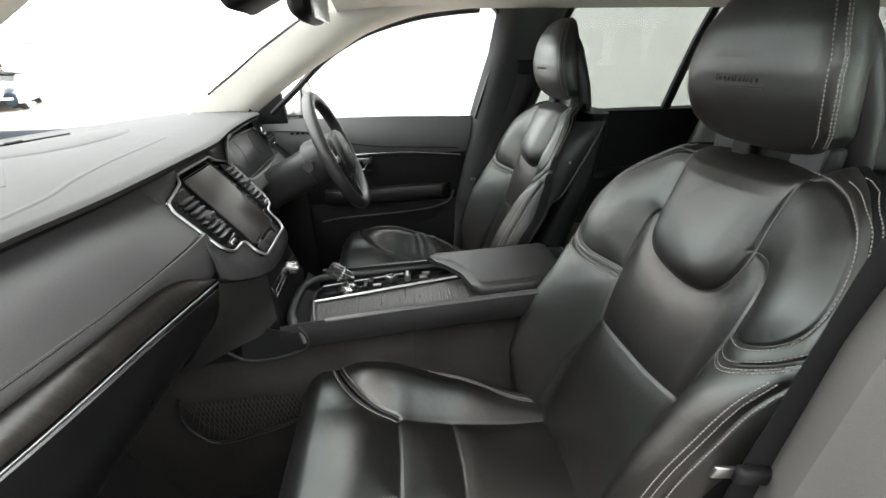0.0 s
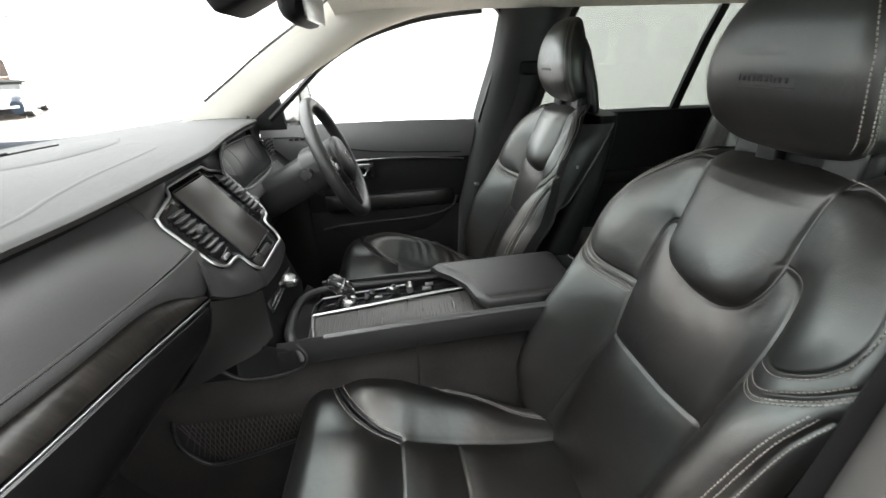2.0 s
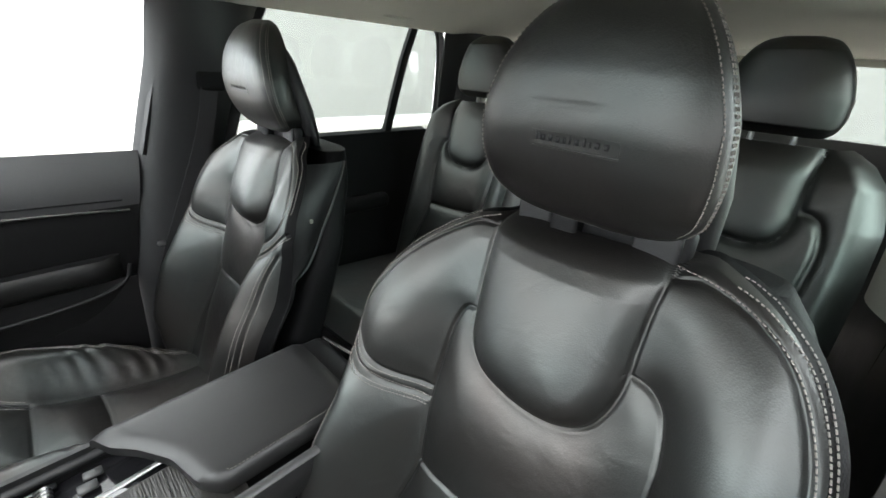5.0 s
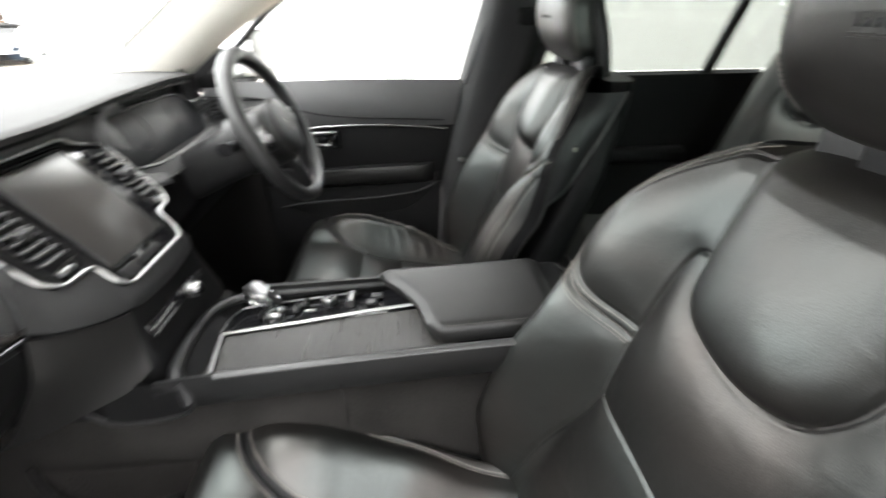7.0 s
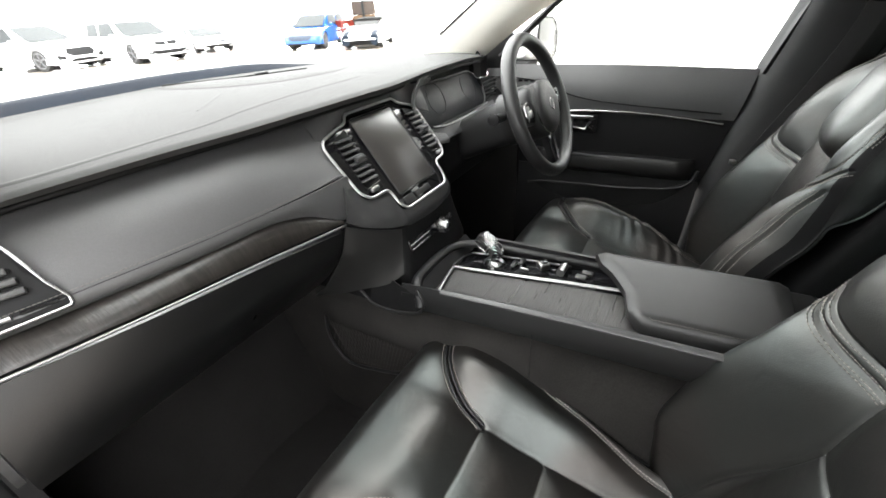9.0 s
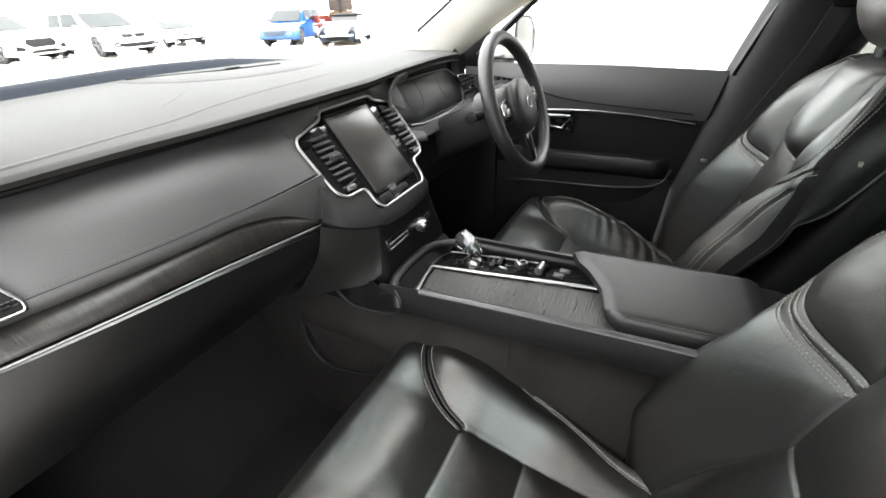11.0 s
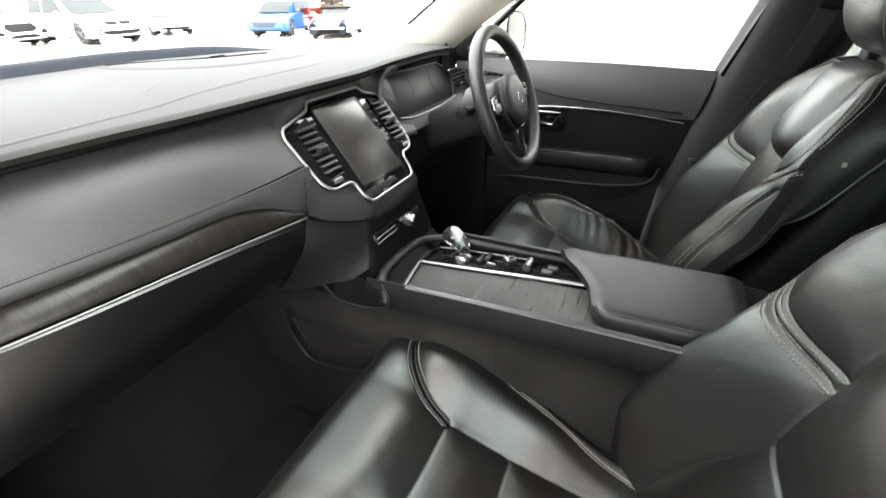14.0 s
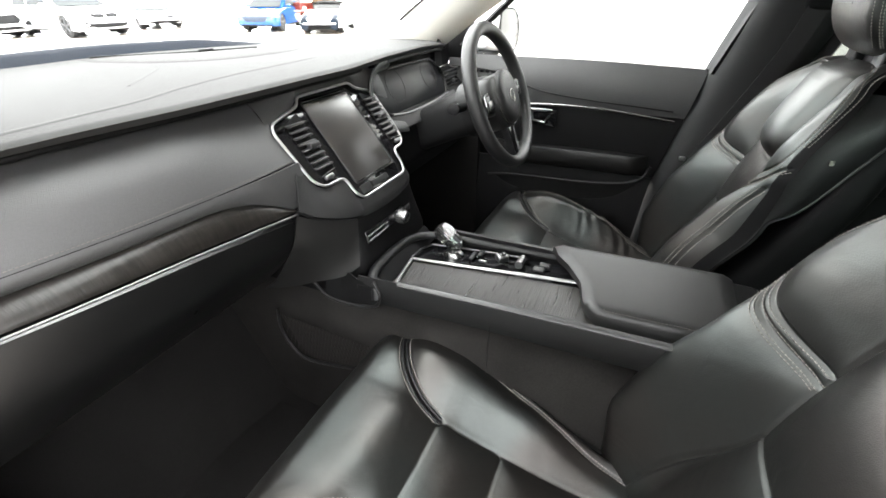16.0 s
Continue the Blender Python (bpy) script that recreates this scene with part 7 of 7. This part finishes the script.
def showroom_car(name, label, at, facing, color, length, width, height, nose_kind="twin", group="showroom cars"):
    paint = mat(name + "_paint", color, 0.2, coat=0.8, mottle=0.04, spec=0.5)
    car = thing(name, label, "car", (0, 0, 0), group)
    upright = nose_kind == "upright"
    r = 0.34 * height / 1.45 if not upright else 0.31
    belt = (0.62 if not upright else 0.70) * height
    part("body", loft(car_body_rings(length, width, belt, r, 0.31, -0.29)), paint, car, "", True, local=True)
    deck = (0.62 if not upright else 0.70) * height
    if not upright:
        cab = []
        for z, y0, y1, k in ((deck - 0.03, -0.44, 0.24, 0.90), (deck + 0.12, -0.42, 0.17, 0.86), (height - 0.10, -0.37, 0.05, 0.76), (height - 0.03, -0.34, 0.01, 0.70), (height, -0.28, -0.05, 0.56)):
            w = width / 2 * k
            cab.append([(w, y0 * length, z), (w, (y0 + y1) / 2 * length, z), (w * 0.96, y1 * length, z), (0, (y1 + 0.012) * length, z), (-w * 0.96, y1 * length, z), (-w, (y0 + y1) / 2 * length, z), (-w, y0 * length, z), (0, (y0 - 0.01) * length, z)])
        part("cabin", loft(cab), paint, car, "", True, local=True)
        z0, z1 = deck + 0.02, height - 0.11
        def wscreen(u, v):
            w = width / 2 * (0.84 - 0.12 * v) * (2 * u - 1)
            y = (0.235 - 0.165 * v) * length + 0.02 * (1 - (2 * u - 1) ** 2) + 0.03
            return (w, y, z0 + (z1 - z0) * v + 0.01)
        part("windscreen", thicken(sheet(wscreen, 8, 5), 0.01), CAR_GLASS, car, "", True, local=True)
        for sx in (1, -1):
            for a, b in ((-0.34, -0.16), (-0.14, 0.12)):
                def sglass(u, v, a=a, b=b, sx=sx):
                    lean = 0.5 * v * (0.10 if b > 0 else 0.02)
                    y = (a + (b - lean * 1.6 - a) * u) * length
                    return (sx * (width / 2 * (0.895 - 0.125 * v) + 0.012), y, z0 + 0.02 + (z1 - z0 - 0.02) * v)
                part("side_window", thicken(sheet(sglass, 6, 4), 0.008), CAR_GLASS, car, "", True, local=True)
    else:
        canvas = mat("grey_canvas", (0.020, 0.019, 0.018), 0.9, spec=0.08, mottle=0.2)
        top = [[(width * 0.36 * math.cos(t) * k, -0.10 * length + w, height - 0.10 + 0.10 * max(0.0, math.sin(t)) ** 0.7 - 0.05 * (abs(w) > 0.55)) for t in np.linspace(0, math.pi, 12)] for w, k in ((-0.62, 0.94), (-0.56, 1.0), (0.0, 1.0), (0.56, 1.0), (0.62, 0.94))]
        part("canvas_top", thicken(loft(top, cap=False), 0.03), canvas, car, "grey canvas top", True, local=True)
        part("canvas_edge", tube([(width * 0.36 * u, -0.10 * length + 0.63, height - 0.085) for u in np.linspace(-1, 1, 8)], 0.022, 8), PLASTIC_DK, car, "dark front edge of the canvas", True, local=True)
        part("windscreen", thicken(sheet(lambda u, v: (width * 0.34 * (2 * u - 1), (0.08 - 0.03 * v) * length, deck + (height - deck - 0.10) * v), 6, 4), 0.01), mat("pale_windscreen", (0.05, 0.05, 0.05), 0.3, spec=0.3, mottle=0.1), car, "", True, local=True)
        navy = mat("navy_paint", (0.006, 0.011, 0.019), 0.4, spec=0.15, mottle=0.1)
        for sx in (1, -1):
            for yy in (0.06, -0.25):
                part("roof_post", tube([(sx * width * 0.36, yy * length, deck), (sx * width * 0.36, yy * length, height - 0.06)], 0.02, 6), PLASTIC_DK, car, "", True, local=True)
            fender = [[(sx * (width * 0.36 + 0.17 * math.cos(t)), (0.36 + 0.145 * k) * length, 0.50 + 0.20 * math.sin(t) - 0.16 * abs(k) ** 3) for t in np.linspace(0, 2 * math.pi, 14, endpoint=False)] for k in np.linspace(-1, 1, 11)]
            part("fender", loft(fender), navy, car, "rounded navy front wing", True, local=True)
    for sx in (1, -1):
        for yy in (0.31, -0.29):
            c = Vector((sx * (width / 2 - 0.115), yy * length, r))
            tyre = [[c + Vector((sx * x, q * math.cos(t), q * math.sin(t))) for t in np.linspace(0, 2 * math.pi, 28, endpoint=False)] for x, q in ((-0.10, r * 0.80), (-0.10, r * 0.97), (-0.06, r), (0.06, r), (0.105, r * 0.97), (0.115, r * 0.74), (0.09, r * 0.70))]
            wh = part("wheel", loft(tyre), TYRE, car, "black tyre", True, local=True)
            rim = bmesh.new()
            tube([c + Vector((sx * 0.112, r * 0.68 * math.cos(t), r * 0.68 * math.sin(t))) for t in np.linspace(0, 2 * math.pi, 28, endpoint=False)], 0.018, 6, closed=True, up=(1, 0, 0), into=rim)
            for k in range(5):
                t = 2 * math.pi * k / 5 + 0.3
                tube([c + Vector((sx * 0.112, 0.02 * math.cos(t), 0.02 * math.sin(t))), c + Vector((sx * 0.105, r * 0.68 * math.cos(t), r * 0.68 * math.sin(t)))], 0.030, 6, into=rim)
            if upright:
                rim = loft([[c + Vector((sx * x, q * math.cos(t), q * math.sin(t))) for t in np.linspace(0, 2 * math.pi, 24, endpoint=False)] for x, q in ((0.09, r * 0.80), (0.122, r * 0.78), (0.130, r * 0.40), (0.128, 0.02))])
            part("rim", rim, SILVER_RIM if not upright else LAMP, wh, "five-spoke alloy rim" if not upright else "white wheel disc", True, local=True)
            part("arch_liner", block((sx * (width / 2 - 0.26), yy * length, r + 0.06), (0.16, 2.2 * r, 2.0 * r), 0.03), PLASTIC_DK, car, "black wheel arch lining", True, local=True)
    nose = 0.5 * length

    def on_nose(x, z, out=0.02):
        k = abs(x) / (width / 2)
        y = float(np.interp(z, [0.20, 0.32, 0.44, 0.56, belt - 0.27, belt - 0.18], [0.482, 0.498, 0.500, 0.494, 0.476, 0.432])) * length
        return Vector((x, y * (1 - 0.055 * k ** 3 - 0.035 * max(0.0, (k - 0.9) / 0.1) ** 2) + out, z))

    def nose_piece(part_name, rows, material, text, out=0.02):
        """A panel laid on the nose, from rows of (height, one edge, other edge)."""
        zs, lo, hi = zip(*rows)
        def at_nose(u, v):
            z = zs[0] + (zs[-1] - zs[0]) * v
            a, b = float(np.interp(z, zs, lo)), float(np.interp(z, zs, hi))
            return on_nose(a + (b - a) * u, z, out)
        part(part_name, thicken(sheet(at_nose, 10, 8), 0.04), material, car, text, True, local=True)

    w2, k = width / 2, height / 1.45
    if upright:
        nose_piece("radiator", ((0.40, -0.17, 0.17), (0.72, -0.20, 0.20), (0.80, -0.12, 0.12)), LAMP, "upright bright radiator", 0.05)
        nose_piece("bumper", ((0.34, -0.95 * w2, 0.95 * w2), (0.40, -0.95 * w2, 0.95 * w2)), LAMP, "pale front bumper", 0.09)
        # No intake here: a black panel stands for the shaded gap.
        nose_piece("lower_intake", ((0.16, -0.84 * w2, 0.84 * w2), (0.33, -0.90 * w2, 0.90 * w2)), PLASTIC_DK, "dark panel for the shade under the bumper", 0.05)
    elif nose_kind == "hexagon":
        nose_piece("grille", ((0.42 * k, -0.40 * w2, 0.40 * w2), (0.52 * k, -0.58 * w2, 0.58 * w2), (0.66 * k, -0.48 * w2, 0.48 * w2)), GRILLE, "large six-sided mesh grille")
        nose_piece("lower_intake", ((0.25 * k, -0.62 * w2, 0.62 * w2), (0.30 * k, -0.50 * w2, 0.50 * w2), (0.34 * k, -0.36 * w2, 0.36 * w2)), GRILLE, "black lower intake")
        for sx in (1, -1):
            nose_piece("fog_lamp", ((0.34 * k, sx * 0.70 * w2, sx * 0.95 * w2), (0.42 * k, sx * 0.66 * w2, sx * 0.94 * w2), (0.48 * k, sx * 0.86 * w2, sx * 0.92 * w2)), GRILLE, "dark wedge-shaped corner intake")
    elif nose_kind == "wide":
        nose_piece("grille", ((0.40 * k, -0.48 * w2, 0.48 * w2), (0.56 * k, -0.66 * w2, 0.66 * w2), (0.62 * k, -0.60 * w2, 0.60 * w2)), mat("blue_black_grille", (0.010, 0.020, 0.040), 0.5, mottle=0.2), "wide dark grille")
        nose_piece("lower_intake", ((0.22 * k, -0.80 * w2, 0.80 * w2), (0.27 * k, -0.76 * w2, 0.76 * w2)), GRILLE, "black lower intake")
    else:
        for sx in (1, -1):
            nose_piece("grille", ((0.58 * k, sx * 0.05 * w2, sx * 0.38 * w2), (0.64 * k, sx * 0.04 * w2, sx * 0.48 * w2), (0.71 * k, sx * 0.06 * w2, sx * 0.44 * w2)), GRILLE, "black grille half")
            ring = tube([on_nose(sx * 0.74 * w2 + 0.085 * k * math.cos(t), 0.375 * k + 0.06 * k * math.sin(t), 0.035) for t in np.linspace(0, 2 * math.pi, 16, endpoint=False)], 0.022 * k, 6, closed=True, up=(0, 1, 0))
            part("fog_lamp", ring, GRILLE, car, "round fog lamp ring", True, local=True)
        nose_piece("lower_intake", ((0.28 * k, -0.50 * w2, 0.50 * w2), (0.34 * k, -0.66 * w2, 0.66 * w2), (0.41 * k, -0.64 * w2, 0.64 * w2)), GRILLE, "black lower mouth")
        # The shadow beneath the mouth, laid on as a near-black strip.
        nose_piece("skirt", ((0.19 * k, -0.78 * w2, 0.78 * w2), (0.22 * k, -0.84 * w2, 0.84 * w2)), GRILLE, "dark strip for the shadow under the nose", 0.01)
    for sx in (1, -1):
        nose_piece("headlight", ((belt - 0.29, sx * 0.56 * w2, sx * 0.80 * w2), (belt - 0.24, sx * 0.54 * w2, sx * 0.92 * w2), (belt - 0.20, sx * 0.66 * w2, sx * 0.90 * w2)), LAMP_DARK if not upright else LAMP, "clear headlight", 0.012)
        part("door_mirror", block((sx * (width / 2 + 0.07), 0.13 * length, belt + 0.06), (0.16, 0.09, 0.11), 0.03, 2), paint, car, "", True, local=True)
        part("sill_line", block((sx * (width / 2 - 0.02), 0.01 * length, 0.235), (0.05, 0.36 * length, 0.06), 0.015), PLASTIC_DK, car, "black sill strip", True, local=True)
    yaw = math.degrees(math.atan2(-facing[0], facing[1]))
    car.matrix_basis = pose(at[0], at[1], GROUND, 0, 0, yaw)
    return car


EYE0 = Vector((-0.72, 0.13))


def facing_from(at, toward, right):
    d = (Vector(at) - EYE0).normalized()
    r = Vector((d.y, -d.x))
    return tuple((-d * toward + r * right).normalized())


for nm, lb, at, tw, rt, col, ln, wd, ht, kind_of_nose in (
        ("hatchback", "bright blue hatchback parked on the pale floor", (15.36, 16.15), 0.90, -0.43, (0.010, 0.075, 0.28), 3.9, 1.70, 1.40, "wide"),
        ("saloon_car", "white saloon car with black twin grille parked in the hall", (10.0, 21.8), 0.88, 0.47, (0.80, 0.80, 0.80), 4.8, 2.05, 1.62, "twin"),
        ("family_car", "white family car with six-sided grille and alloy wheels", (7.2, 24.2), 0.80, 0.60, (0.80, 0.80, 0.80), 4.9, 2.10, 1.68, "hexagon"),
        ("estate_car", "white car far back in the hall", (13.9, 23.0), 0.9, 0.3, (0.80, 0.80, 0.80), 4.4, 1.8, 1.15, "twin"),
        ("classic_car", "white and navy classic car with grey canvas top", (15.6, 13.3), 0.97, -0.22, (0.80, 0.80, 0.79), 3.9, 1.62, 1.12, "upright")):
    showroom_car(nm, lb, at, facing_from(at, tw, rt), col, ln, wd, ht, kind_of_nose)

# red service cart beside the blue car and a stack of cartons behind the classic car
CART = Vector((16.4, 15.5, GROUND))
cart = thing("service_cart", "red steel service cart beside the blue car", "cart", CART)
RED = mat("red_enamel", (0.13, 0.014, 0.008), 0.35, mottle=0.15)
for z in (0.30, 0.62, 0.98):
    part("shelf", block(CART + Vector((0, 0, z)), (0.9, 0.6, 0.05), 0.01), RED, cart, "red shelf")
part("bin", block(CART + Vector((0, 0, 0.84)), (0.82, 0.54, 0.22), 0.02), RED, cart, "red drawer bin")
for dx in (-0.42, 0.42):
    for dy in (-0.27, 0.27):
        part("post", block(CART + Vector((dx, dy, 0.53)), (0.05, 0.05, 1.06), 0.01), RED, cart)
for k, (z, c) in enumerate(((0.29, (0.085, 0.060, 0.042)), (0.87, (0.085, 0.052, 0.030)), (1.46, (0.044, 0.034, 0.029)))):
    spot = Vector((17.3 + 0.02 * k, 14.9, GROUND + z))
    carton = thing("cardboard_box", "brown cardboard box stacked behind the classic car", "box", spot - Vector((0, 0, 0.29)), "stacked boxes")
    part("carton", block(spot, (0.80, 0.80, 0.58), 0.012), mat("cardboard_%s" % "abc"[k], c, 0.9, spec=0.08, grain=0.4, mottle=0.1), carton)
    part("tape", block(spot + Vector((0, 0, 0.285)), (0.07, 0.81, 0.016), 0.002), LAMP, carton, "pale packing tape")

# slim grey rails on the far hall side, on a post behind the stacked boxes
rails = thing("rail_frame", "slim grey steel post with two level rails", "frame", (16.75, 14.45, GROUND), "", "structure")
STEEL = mat("grey_steel", (0.014, 0.014, 0.0145), 0.6, spec=0.08, mottle=0.1)
part("post", block((16.75, 14.45, GROUND + 1.66), (0.10, 0.10, 3.32), 0.01), STEEL, rails)
for z, end in ((2.75, 20.0), (1.56, 19.7)):
    part("rail", block(((16.8 + end) / 2, 14.45, z), (end - 16.8, 0.06, 0.055), 0.01), STEEL, rails, "level grey rail")
